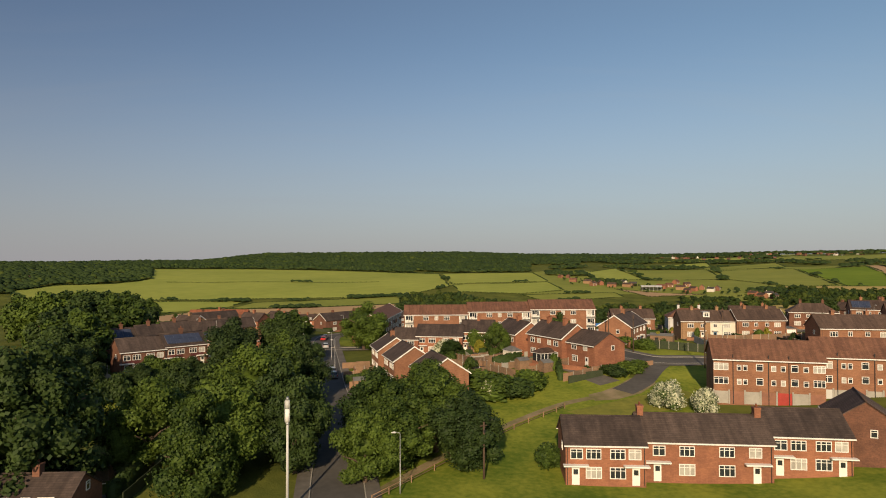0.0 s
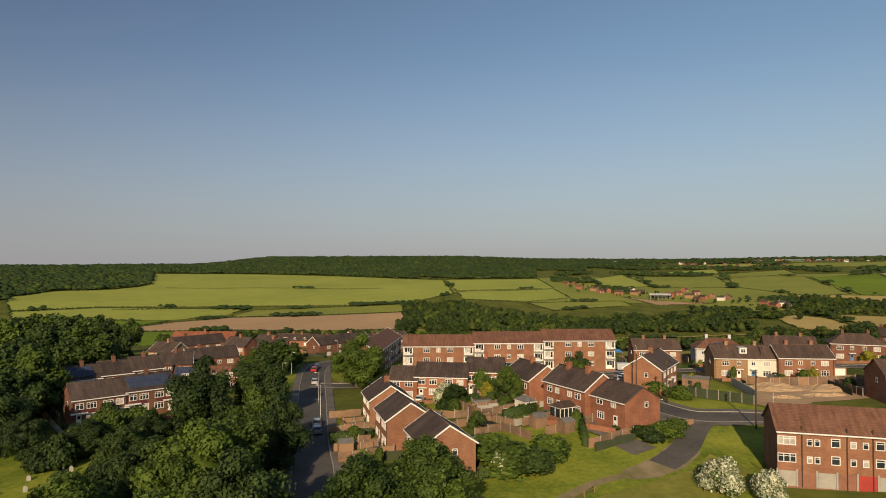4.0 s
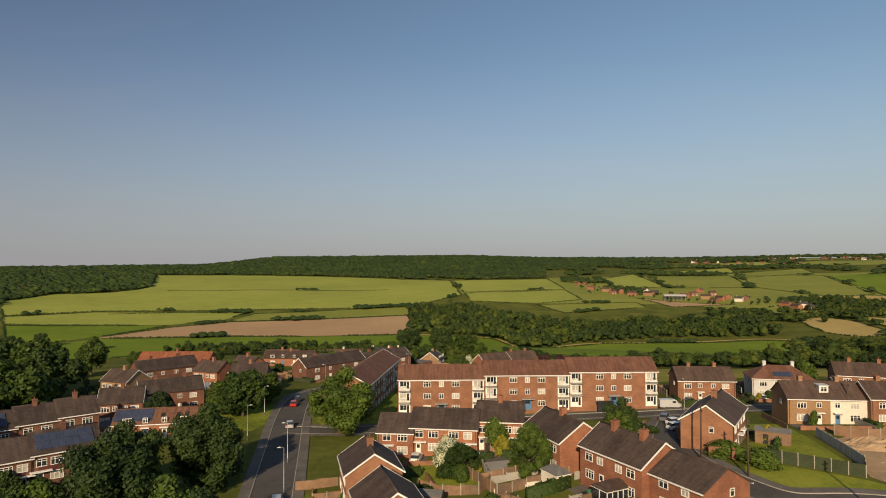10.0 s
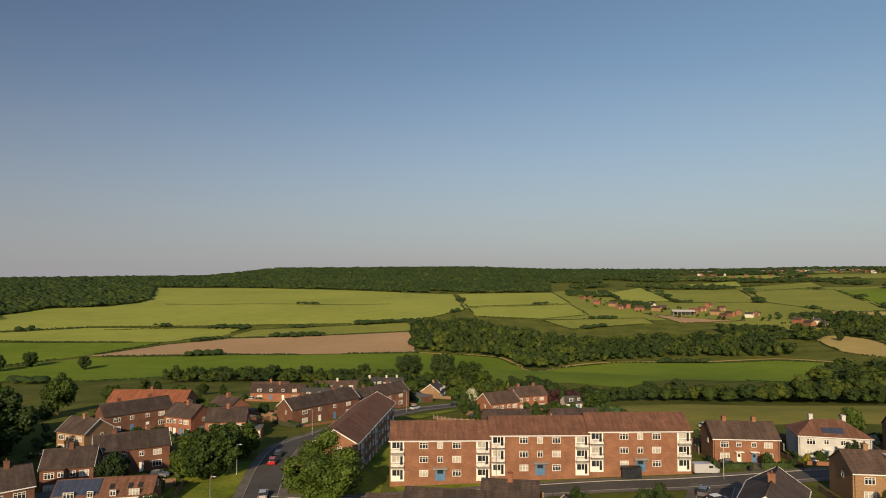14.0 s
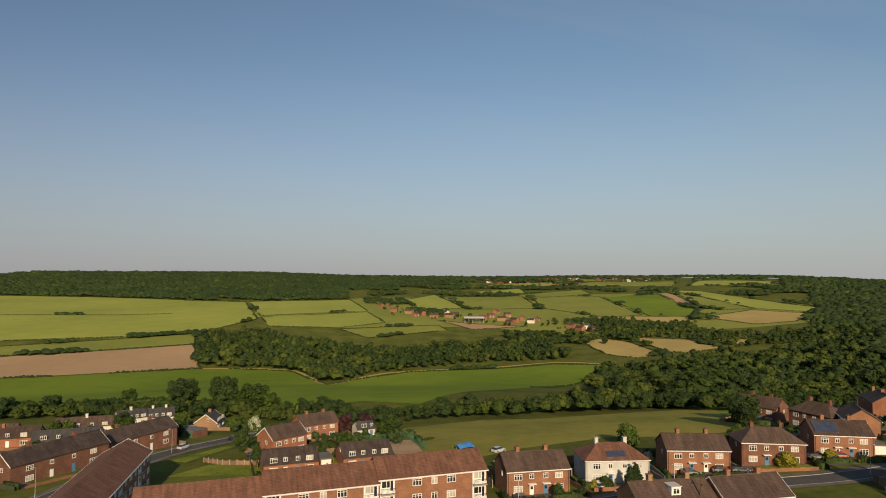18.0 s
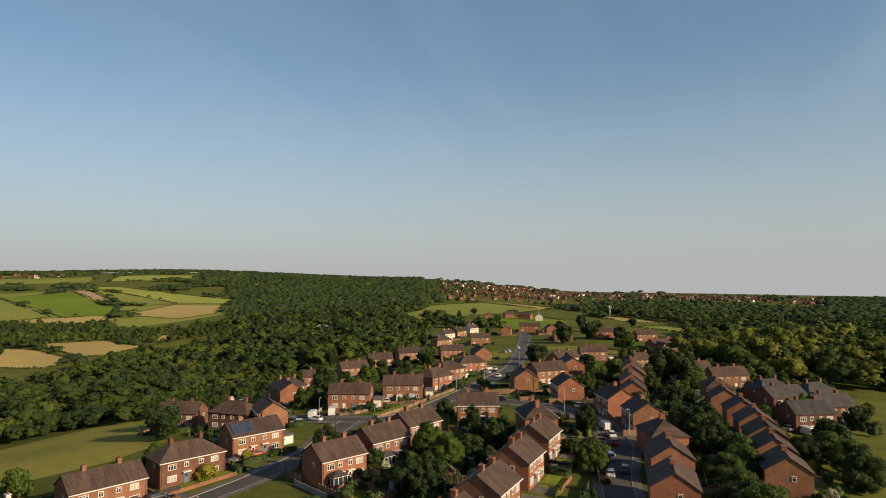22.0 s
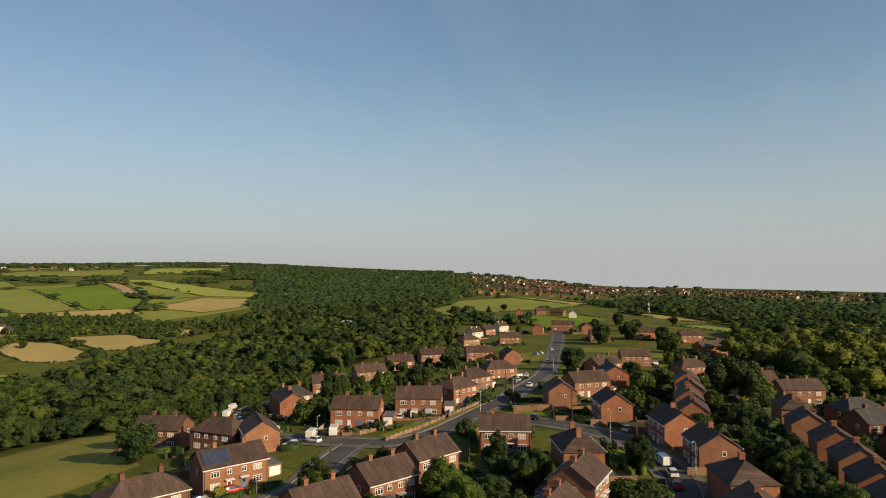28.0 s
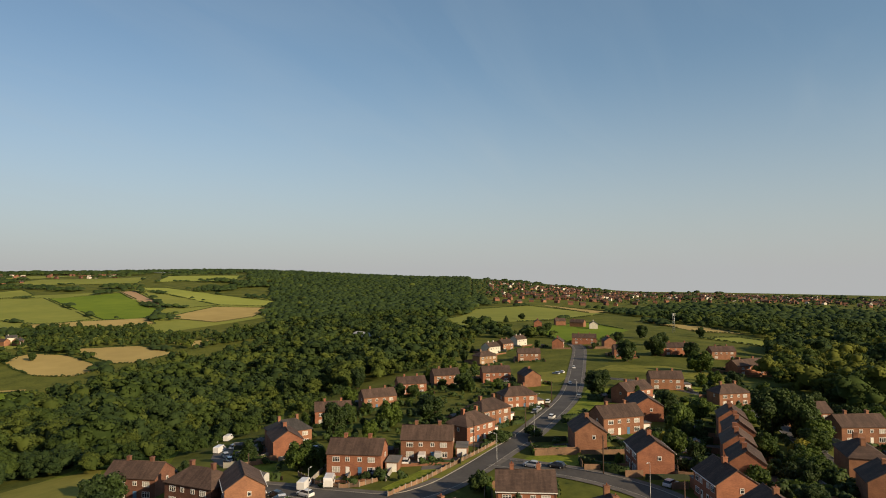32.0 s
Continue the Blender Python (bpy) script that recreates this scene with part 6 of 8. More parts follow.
tree("oak3", 145.1, 149.5, 6, 4)
tree("dbush", 141.8, 152.4, 5, 3)
tree("oak", 2.9, 151.9, 5, 3)
tree("blossom", 1.3, 155.9, 4.5, 2.8)
tree("ybush", 10.6, 160.4, 2.5, 1.6)
tree("bush", 48.0, 146.8, 2.2, 3)
tree("dbush", 37.2, 175.1, 1.6, 2)
tree("dbush", 38.7, 169.7, 1.4, 1.6)
tree("dbush", 36.0, 171.6, 2, 3)
tree("bush", 9.1, 164.4, 5, 3)
tree("bush", 7.0, 117.9, 3.5, 5)
tree("bush", 10.7, 114.1, 3.5, 5)
tree("dbush", 14.0, 113.5, 3, 4)
tree("bush", 16.4, 117.7, 3, 4)
tree("bush", 36.9, 124.5, 2, 3)
tree("dbush", 33.9, 123.0, 2, 3)
tree("oak", 163, 96, 7.6, 3.91)
tree("oak2", 155, 95.5, 7.6, 4.25)
tree("oak3", 172, 101, 7.6, 3.91)
tree("oak", 180, 104, 6.84, 3.74)
tree("oak3", 190, 107, 6.08, 3.4)
tree("oak", 150, 99, 6.84, 3.91)
tree("oak2", 143, 96, 6.84, 3.91)
tree("oak3", 136, 95, 6.84, 3.91)
tree("oak2", 197, 110, 4.56, 2.89)
tree("oak3", 205, 112, 4.56, 2.89)
tree("oak3", 186.0, 77.0, 8, 4)
tree("oak", 177.0, 78.0, 7, 4)
tree("oak3", 175.0, 83.0, 6, 3)
tree("oak", 168.0, 76.0, 8, 4.2)
tree("oak3", 160.0, 75.0, 8, 4)
tree("oak", 128.0, 93.0, 9, 4.5)
tree("oak3", 120, 96, 6.84, 3.82)
tree("oak3", 128.0, 151.0, 7, 3.6)
tree("oak3", 121.0, 147.0, 6, 3.2)
tree("oak", 137.0, 150.0, 6, 3.2)
tree("oak2", 146.0, 149.0, 4, 2.4)
tree("oak2", 226.0, 113.0, 6, 3.4)
tree("oak3", 300.0, 100.0, 9, 4.5)
tree("oak", 312.0, 92.0, 9, 4.5)
tree("oak2", 322.0, 84.0, 9, 5)
tree("oak3", -95.2, 160.0, 15, 7)
tree("oak", -86.2, 153.5, 15, 7)
tree("oak3", -83.1, 141.4, 13, 6)
tree("oak3", -84.3, 152.2, 11, 5)
tree("oak3", -76.7, 128.7, 12, 6)

# ---- street furniture ----
def mast(x, y, h=13.0):
    e = base("phone_mast", x, y, Hf(x, y), 0, "tall slim grey mast with a cylindrical antenna shroud", "mast")
    part("pole", tube("pole", GREY_PAINT, [(0, 0, -0.5), (0, 0, h * 0.4), (0, 0, h - 2.9)], [0.17, 0.15, 0.12], 16), e)
    part("collar", tube("collar", STEEL, [(0, 0, h - 2.95), (0, 0, h - 2.75)], [0.2, 0.2], 16), e)
    part("antenna_shroud", tube("antenna_shroud", WHITE, [(0, 0, h - 2.7), (0, 0, h - 1.3)], [0.27, 0.27], 16), e)
    part("antenna_shroud", tube("antenna_shroud", GREY_PAINT, [(0, 0, h - 1.22), (0, 0, h - 0.35)], [0.27, 0.27], 16), e)
    part("cap", tube("cap", STEEL, [(0, 0, h - 0.35), (0, 0, h)], [0.24, 0.10], 16), e)
    for i in range(3):
        part("bracket", boxes("bracket", STEEL, (-0.02, 0.26, 0, 0.02, 0.34, 2.2)), e, pose(0, 0, h - 2.6, 0, 0, i * 120))


def telegraph_pole(x, y, h=8.5, tilt=0.0):
    e = base("telegraph_pole", x, y, Hf(x, y), 20, "dark creosoted wooden telegraph pole", "pole", "telegraph poles")
    part("pole", shared(("tp", h), lambda: tube("pole", WOOD_POLE, [(0, 0, -0.6), (0, 0, h * 0.5), (0, 0, h)], [0.15, 0.135, 0.11], 10)), e)
    part("crossarm", shared("tpa", lambda: boxes("crossarm", WOOD_POLE, (-0.45, -0.05, -0.06, 0.45, 0.05, 0.06))), e, pose(0, 0.12, h - 0.5))
    part("terminal_box", shared("tpb", lambda: boxes("terminal_box", DARK, (-0.1, -0.25, -0.15, 0.1, -0.1, 0.15))), e, pose(0, 0, h - 1.1))


def street_lamp(x, y, ang, h=7.0):
    e = base("street_lamp", x, y, Hf(x, y), ang, "slim pale grey steel street lamp beside the road", "street lamp", "street lamps")
    part("pole", shared(("slp", h), lambda: tube("pole", STEEL, [(0, 0, -0.3), (0, 0, 1.2), (0, 0, 1.25), (0, 0, h - 0.1), (0.05, 0, h), (0.5, 0, h + 0.05)], [0.09, 0.09, 0.055, 0.045, 0.04, 0.035], 8)), e)
    part("lantern", shared("sll", lambda: tube("lantern", GREY_PAINT, [(0, 0, 0), (0.2, 0, 0.03), (0.6, 0, 0.0)], [0.06, 0.12, 0.05], 8)), e, pose(0.45, 0, h + 0.03))
    part("lamp_door", shared("sld", lambda: boxes("lamp_door", DARK, (-0.05, -0.1, 0.4, 0.05, -0.085, 0.9))), e)


mast(-16.3, 68.5, 12.6)
for x, y, h in ((43.4, 141.3, 8.4), (53.3, 126.8, 10.0), (40.2, 150.0, 8.6), (5.5, 78.0, 7.0), (79, 176, 8.5), (150, 186.5, 8.0), (210, 186, 8.5), (205, 152, 8.5), (246, 186, 8.5), (182, 132, 8.5), (266, 120, 8.5), (300, 196, 8.5), (172, 225, 8.0)):
    telegraph_pole(x, y, h)
for x, y, a in ((-4.5, 73.5, 180), (-24.2, 148, 180), (-27.5, 163, 180), (-42.5, 200, 0), (-36, 240, 200), (-14, 283, 190), (10, 193, 90), (53, 192, 90), (84, 189.5, 80), (128, 185.5, 270), (168, 204, 0), (205, 177.5, 90), (232, 178, 90), (270, 191, 270), (320, 192, 100), (194, 140, 150), (176, 120, 140), (61, 136, 270), (-39.5, 178, 0)):
    street_lamp(x, y, a)


# ---- cars and vans ----
def paint(name, c):
    m = mat(name, c, tuple(v * 0.85 for v in c), 0.3, 1.0, 0.3, spec=0.6)
    m.node_tree.nodes["Principled BSDF"].inputs["Coat Weight"].default_value = 0.6
    return m


PAINT = {"white": paint("white_car_paint", (0.78, 0.78, 0.77)), "silver": paint("silver_car_paint", (0.45, 0.46, 0.47)), "red": paint("red_car_paint", (0.45, 0.02, 0.02)),
         "black": paint("black_car_paint", (0.02, 0.02, 0.023)), "blue": paint("blue_car_paint", (0.04, 0.08, 0.2)), "grey": paint("grey_car_paint", (0.13, 0.14, 0.15)), "yellow": paint("yellow_car_paint", (0.6, 0.42, 0.03))}
TYRE = mat("tyre_rubber", (0.025, 0.025, 0.025), (0.018, 0.018, 0.018), 0.9, 5.0, 1.0)
LAMP_RED = mat("tail_lamp_red", (0.4, 0.02, 0.02), None, 0.2, 2.0, 1.0)
CARS = {}


def loft(name, sections, material):
    """A hull through cross-sections along x, each (x, half width below, half width above, z0, zmid, z1)."""
    vs, fs = [], []
    for x, a, b, z0, zm, z1 in sections:
        vs += [(x, -a, z0), (x, -a * 1.02, zm), (x, -b, z1 - 0.03), (x, -b * 0.85, z1), (x, b * 0.85, z1), (x, b, z1 - 0.03), (x, a * 1.02, zm), (x, a, z0)]
    n = 8
    for i in range(len(sections) - 1):
        for k in range(n):
            fs.append((i * n + k, i * n + (k + 1) % n, (i + 1) * n + (k + 1) % n, (i + 1) * n + k))
    fs += [tuple(range(n))[::-1], tuple(range((len(sections) - 1) * n, len(sections) * n))]
    me = mesh_of(name, vs, [f[::-1] for f in fs], material)
    return me


def wheel_mesh():
    me = tube("wheel", TYRE, [(0, -0.1, 0), (0, 0.1, 0)], [0.31, 0.31], 14)
    rim = tube("rim", STEEL, [(0, -0.12, 0), (0, 0.12, 0)], [0.19, 0.19], 12)
    bm = bmesh.new()
    bm.from_mesh(rim)
    for f in bm.faces:
        f.material_index = 1
    bm.from_mesh(me)
    bm.to_mesh(me)
    bm.free()
    me.materials.append(STEEL)
    return me


def car(x, y, ang, colour, van=False):
    away = math.hypot(x - 40, y - 105) > 125
    key = (colour, van, away)
    m = pose(x, y, Hf(x, y) + 0.09, 0, 0, ang)
    if key in CARS:
        return copy_thing(CARS[key], m)
    word = "van" if van else "hatchback car"
    e = base("van" if van else "car", 0, 0, 0, 0, f"{colour} {word} parked at the roadside", "van" if van else "car", "parked vehicles")
    CARS[key] = e
    p = PAINT[colour]
    if van:
        part("body", loft("body", [(-2.5, 0.86, 0.84, 0.35, 0.8, 1.9), (-2.4, 0.92, 0.88, 0.28, 0.8, 2.0), (0.9, 0.94, 0.86, 0.26, 0.9, 2.02), (1.35, 0.94, 0.82, 0.26, 0.95, 1.75), (1.75, 0.92, 0.78, 0.26, 0.95, 1.18), (2.35, 0.86, 0.7, 0.3, 0.7, 1.0), (2.5, 0.7, 0.6, 0.35, 0.6, 0.85)], p), e)
        part("windscreen", loft("windscreen", [(0.95, 0.82, 0.78, 1.25, 1.4, 1.96), (1.38, 0.84, 0.78, 1.15, 1.3, 1.77), (1.76, 0.84, 0.74, 1.1, 1.15, 1.2)], GLASS), e, pose(0.03, 0, 0.01))
        part("side_window", boxes("side_window", GLASS, (0.35, -0.955, 1.2, 1.15, 0.955, 1.65)), e)
        wx = (-1.55, 1.6)
    else:
        part("body", loft("body", [(-2.02, 0.72, 0.66, 0.35, 0.6, 0.85), (-1.95, 0.82, 0.76, 0.25, 0.6, 0.95), (-1.0, 0.87, 0.8, 0.2, 0.6, 0.98), (0.8, 0.87, 0.8, 0.2, 0.6, 0.96), (1.5, 0.85, 0.74, 0.2, 0.6, 0.84), (1.95, 0.78, 0.62, 0.25, 0.5, 0.7), (2.06, 0.62, 0.5, 0.32, 0.45, 0.58)], p), e)
        part("cabin_glass", loft("cabin_glass", [(-1.92, 0.66, 0.62, 0.9, 0.93, 0.97), (-1.5, 0.74, 0.62, 0.9, 1.0, 1.38), (-0.9, 0.76, 0.62, 0.9, 1.0, 1.42), (0.1, 0.76, 0.62, 0.9, 1.0, 1.42), (0.55, 0.76, 0.64, 0.9, 1.0, 1.25), (1.12, 0.74, 0.66, 0.88, 0.9, 0.93)], GLASS), e)
        part("roof", loft("roof", [(-1.45, 0.6, 0.55, 1.37, 1.4, 1.43), (-0.5, 0.63, 0.58, 1.4, 1.44, 1.47), (0.15, 0.62, 0.57, 1.4, 1.42, 1.45)], p), e)
        wx = (-1.25, 1.28)
    for wxx in wx:
        for s in (-1, 1):
            part("wheel", shared("tyre", wheel_mesh), e, pose(wxx, s * 0.8, 0.31))
    fx = 2.42 if van else 1.97
    rx = -2.5 if van else -2.0
    for s in () if away else (-1, 1):
        part("headlight", shared("hl", lambda: boxes("headlight", WHITE, (-0.08, -0.16, -0.07, 0.06, 0.16, 0.07))), e, pose(fx, s * 0.55, 0.66 if not van else 0.82, 0, 0, s * -20))
        part("tail_light", shared("tl", lambda: boxes("tail_light", LAMP_RED, (-0.04, -0.08, -0.14, 0.05, 0.08, 0.14))), e, pose(rx, s * 0.66, 0.78))
    e.matrix_world = m
    return e


for x, y, a, c, v in ((-24.1, 143.6, 105, "silver", 0), (-23.0, 138.3, 105, "grey", 0), (-38.4, 211.6, 95, "red", 0), (-38.9, 218, 95, "black", 0), (-33.6, 188.5, 102, "silver", 0),
                      (51.3, 196.5, 2, "silver", 1), (45.5, 182.5, 60, "grey", 0), (46.0, 177.5, 20, "white", 0), (44.5, 172.5, 15, "white", 0), (11.5, 175.5, -5, "white", 1),
                      (186.5, 129.6, 36, "white", 0), (181.8, 126.9, 30, "white", 1), (175.6, 124.3, 22, "white", 0), (169.4, 122.6, 12, "red", 0), (158.6, 121.6, 6, "white", 0), (147.9, 119.9, 8, "white", 0), (151.5, 117.6, 8, "grey", 0),
                      (170.9, 207.3, 85, "white", 0), (175.5, 211.5, 20, "white", 1), (168.5, 213.6, 85, "black", 0), (201.9, 196.4, 25, "white", 1), (204.6, 193.3, 25, "silver", 1), (203.3, 137.6, -20, "white", 0),
                      (279, 193.6, 8, "silver", 0), (272, 192.4, 8, "grey", 0), (262.5, 183.2, 5, "white", 0), (131.2, 201.4, -24, "black", 0), (136.6, 199.6, -24, "red", 0), (129.3, 203.9, -24, "red", 0), (106.5, 203.0, -18, "black", 0), (99.5, 204.5, -18, "grey", 0), (109.5, 201.0, -18, "black", 0),
                      (-11.6, 291, 55, "silver", 0), (2.5, 303.5, 45, "black", 0), (222.8, 292.3, 30, "white", 0), (226.5, 290, 25, "white", 1), (203.5, 80.5, 40, "white", 1), (205, 84.5, 40, "white", 0), (223.2, 96.6, 45, "silver", 0), (250, 112.4, 25, "white", 0), (256, 108.6, 20, "grey", 0),
                      (-56, 205, 20, "white", 0), (-59, 201, 20, "grey", 0), (-60.5, 253, 20, "silver", 0), (8.5, 268, 20, "black", 0), (206, 163, 85, "black", 0), (204.6, 168.5, 85, "silver", 0), (150, 134.5, 30, "red", 0), (146, 131, 20, "black", 0), (356, 206, 20, "white", 0), (412, 221, 20, "white", 0)):
    car(x, y, a, c, bool(v))


def caravan(x, y, ang):
    e = base("caravan", x, y, Hf(x, y), ang, "white touring caravan standing on a drive", "caravan")
    part("body", loft("body", [(-2.4, 0.95, 0.9, 0.6, 1.2, 2.0), (-2.1, 1.05, 0.98, 0.45, 1.3, 2.5), (1.6, 1.05, 0.98, 0.45, 1.3, 2.5), (2.3, 1.0, 0.9, 0.55, 1.2, 1.7)], PAINT["white"]), e)
    part("window", boxes("window", GLASS, (-1.5, -1.075, 1.3, -0.4, 1.075, 1.8)), e)
    part("window", boxes("window", GLASS, (0.4, -1.075, 1.3, 1.3, 1.075, 1.8)), e)
    part("tow_bar", boxes("tow_bar", STEEL, (2.2, -0.05, 0.45, 3.3, 0.05, 0.55)), e)
    for s in (-1, 1):
        part("wheel", MESHES["tyre"], e, pose(-0.2, s * 0.9, 0.31))


caravan(178, 206.5, 30)
caravan(44.5, 238, 20)


# ---- gardens ----
ROADS = [MAIN, [(-33, 186), (0, 186.5), (30.4, 189.8), (56, 191.5), (76, 195), (98, 194.5), (123.7, 189), (142, 188.3), (171.5, 196)], [(50, 187.5), (39, 160), (41, 139), (56.4, 132.8), (90, 122)],
         [(172, 238), (172.8, 200), (184, 182.5), (240.9, 182), (355.5, 204), (545, 262)], [(120, 112), (170, 121.5), (198, 142), (206, 178)], [(205, 78), (236, 104), (300, 122), (372, 178)]]
ROAD_PTS = np.vstack([smooth_line(r, 14) for r in ROADS])


def free(x, y, own=None, gap=4.4):
    if np.min(np.hypot(ROAD_PTS[:, 0] - x, ROAD_PTS[:, 1] - y)) < gap:
        return False
    for h in PLOTS:
        if h is own:
            continue
        hx, hy, a, L, W = h
        c, s = math.cos(radians(a)), math.sin(radians(a))
        u, v = (x - hx) * c + (y - hy) * s, -(x - hx) * s + (y - hy) * c
        if abs(u) < L / 2 + 0.5 and abs(v) < W / 2 + 0.5:
            return False
    return True


FAR_FENCES, FAR_HEDGES = {}, []


def panel_with_post(mt, w, sd, h):
    """A board panel with the pale concrete post that holds it."""
    me = boxes("panel", mt, (0.05, -sd, -0.3, w + 0.02, sd, h), (-0.06, -0.07, -0.3, 0.05, 0.07, h + 0.16))
    me.materials.append(CONCRETE)
    for f in me.polygons[6:12]:
        f.material_index = 1
    return me


def fence(a, b, h=1.6, step=2.0, label="weathered timber garden fence", own=None, material=None, low=False):
    a, b = np.array(a, float), np.array(b, float)
    n = max(1, int(np.hypot(*(b - a)) / step))
    w = np.hypot(*(b - a)) / n
    ang = math.degrees(math.atan2(b[1] - a[1], b[0] - a[0]))
    P = [a + (b - a) * i / n for i in range(n + 1)]
    ok = [free(*(a + (b - a) * (i + 0.5) / n), own) for i in range(n)]
    if not any(ok):
        return None
    if step > 2.5:
        mt = material or FENCE
        vs = []
        for i in range(n):
            if ok[i]:
                z = min(Hf(*P[i]), Hf(*P[i + 1])) - Hf(*P[0])
                vs.append((i * w, -0.05, z - 0.3, (i + 1) * w + 0.01, 0.05, z + h))
        if not low and math.hypot(a[0] - 60, a[1] - 112) > 95:
            FAR_FENCES.setdefault(mt.name, []).append((pose(*P[0], Hf(*P[0]), 0, 0, ang), vs))
            return None
        ob = new("fence" if not low else "garden_wall", boxes("fence", mt, *vs))
        ob.matrix_world = pose(*P[0], Hf(*P[0]), 0, 0, ang)
        return tagged(ob, label, "fence" if not low else "wall", "garden boundaries")
    e = base("fence" if not low else "garden_wall", *P[0], Hf(*P[0]), ang, label, "fence" if not low else "wall", "garden boundaries")
    z0 = Hf(*P[0])
    mt = material or FENCE
    for i in range(n):
        if not ok[i]:
            continue
        za, zb = Hf(*P[i]) - z0, Hf(*P[i + 1]) - z0
        key = ("panel", round(w, 1), h, mt.name)
        wq = round(w, 1)
        sd = 0.04 if not low else 0.11
        me = shared(key, lambda: panel_with_post(mt, wq, sd, h) if not low else boxes("panel", mt, (0, -sd, -0.3, wq + 0.02, sd, h), *([] if low else [(-0.06, -0.07, -0.3, 0.06, 0.07, h + 0.14)])))
        part("panel", me, e, pose(i * w, 0, min(za, zb) + 0.05))
    return e


def hedge_leaves(a, b, h, w, dens, size):
    """The leaves and core of a clipped hedge from a to b, in world places."""
    a, b = np.array(a, float), np.array(b, float)
    L = np.hypot(*(b - a))
    n = int(L * (h * 2 + w) * dens)
    u = rng.uniform(0, L, n)
    q = rng.uniform(0, 2 * h + w, n)
    v = np.where(q < h, -w / 2, np.where(q < h + w, q - h - w / 2, w / 2))
    zz = np.where(q < h, q, np.where(q < h + w, h, 2 * h + w - q))
    N = np.stack([np.zeros(n), np.where(q < h, -1.0, np.where(q < h + w, 0, 1.0)), np.where((q >= h) & (q < h + w), 1.0, 0.1)], -1)
    V, T = tufts(np.stack([u, v + rng.normal(0, 0.07, n), zz + rng.normal(0, 0.07, n)], -1), N, size)
    bx = np.array([(x, y, z) for x in (0, L) for y in (-w / 2 + 0.08, w / 2 - 0.08) for z in (-0.4, h - 0.08)])
    bt = np.array([(0, 1, 3), (0, 3, 2), (4, 6, 7), (4, 7, 5), (0, 4, 5), (0, 5, 1), (2, 3, 7), (2, 7, 6), (1, 5, 7), (1, 7, 3)])
    V, T = merge([(V, T), (bx, bt)])
    c, s = (b - a) / L
    X, Y = a[0] + V[:, 0] * c - V[:, 1] * s, a[1] + V[:, 0] * s + V[:, 1] * c
    t = np.clip(V[:, 0] / L, 0, 1)
    return np.stack([X, Y, V[:, 2] + Hf(*a) * (1 - t) + Hf(*b) * t], -1), T


def hedge(a, b, h=1.6, w=1.1, own=None, leaf=None):
    """A clipped hedge: a lumpy core covered in small leaf clumps."""
    A, B = np.array(a, float), np.array(b, float)
    if not all(free(*(A + (B - A) * t), own, 3.6) for t in (0.1, 0.5, 0.9)):
        return None
    if math.hypot(a[0] - 60, a[1] - 112) > 105:
        FAR_HEDGES.append(hedge_leaves(a, b, h, w, 3.6, 0.28))
        return None
    V, T = hedge_leaves(a, b, h, w, 7, 0.2)
    return tagged(new("hedge", big_mesh("hedge", V, T, leaf or LEAF_DARK)), "clipped dark green garden hedge", "hedge", "garden boundaries")


def post_fence(pts, h=1.1, label="scalloped brown fence panels between pale concrete posts"):
    """Panels dipping in the middle between pale concrete posts, along a line of corners."""
    def panel():
        n = 8
        top = [(1.8 * i / n, h - 0.22 * math.sin(math.pi * i / n)) for i in range(n + 1)]
        out = [(0.0, 0.05), *top, (1.8, 0.05)]
        m_ = len(out)
        vs = [(x, y, z) for y in (-0.03, 0.03) for x, z in out]
        return mesh_of("panel", vs, [tuple(range(m_)), tuple(range(m_, 2 * m_))[::-1]] + [((i + 1) % m_, i, m_ + i, m_ + (i + 1) % m_) for i in range(m_)], FENCE)
    x0, y0 = pts[0]
    e = base("fence", x0, y0, 0, 0, label, "fence", "garden boundaries")
    for (xa, ya), (xb, yb) in zip(pts[:-1], pts[1:]):
        d = math.hypot(xb - xa, yb - ya)
        n = max(1, round(d / 1.95))
        for i in range(n):
            x, y = xa + (xb - xa) * i / n, ya + (yb - ya) * i / n
            x1, y1 = xa + (xb - xa) * (i + 1) / n, ya + (yb - ya) * (i + 1) / n
            z, z1 = Hf(x, y), Hf(x1, y1)
            rot = pose(0, 0, 0, 0, -math.degrees(math.atan2(z1 - z, d / n)), 0)
            part("panel", shared(("scal", h), panel), e, pose(x - x0, y - y0, z, 0, 0, math.degrees(math.atan2(yb - ya, xb - xa))) @ pose(0.06, 0, 0.03) @ rot @ Matrix.Diagonal(((d / n - 0.12) / 1.8, 1, 1, 1)))
            part("post", shared(("scpost", h), lambda: boxes("post", CONCRETE, (-0.07, -0.07, -0.4, 0.07, 0.07, h + 0.12))), e, pose(x - x0, y - y0, z))
    return e


def shed(x, y, ang, w=2.4, d=1.9, h=1.9, material=None, roof=None, label="small timber garden shed with a felt roof"):
    e = base("shed", x, y, Hf(x, y), ang, label, "shed", "garden sheds")
    mt = material or FENCE
    part("wall", shared(("shw", w, d, h, mt.name), lambda: gable_wall(w, d, h, h + 0.5, mt, 0.4)), e)
    part("roof", shared(("shr", w, d, h, (roof or FELT).name), lambda: gable_roof(w, d, h, h + 0.5, roof or FELT, 0.12, 0.12, 0.06)), e)
    part("door", shared("shd", lambda: boxes("door", DARK, (-0.4, -0.04, 0, 0.4, 0, 1.7))), e, pose(-w * 0.2, -d / 2, 0.02))
    return e


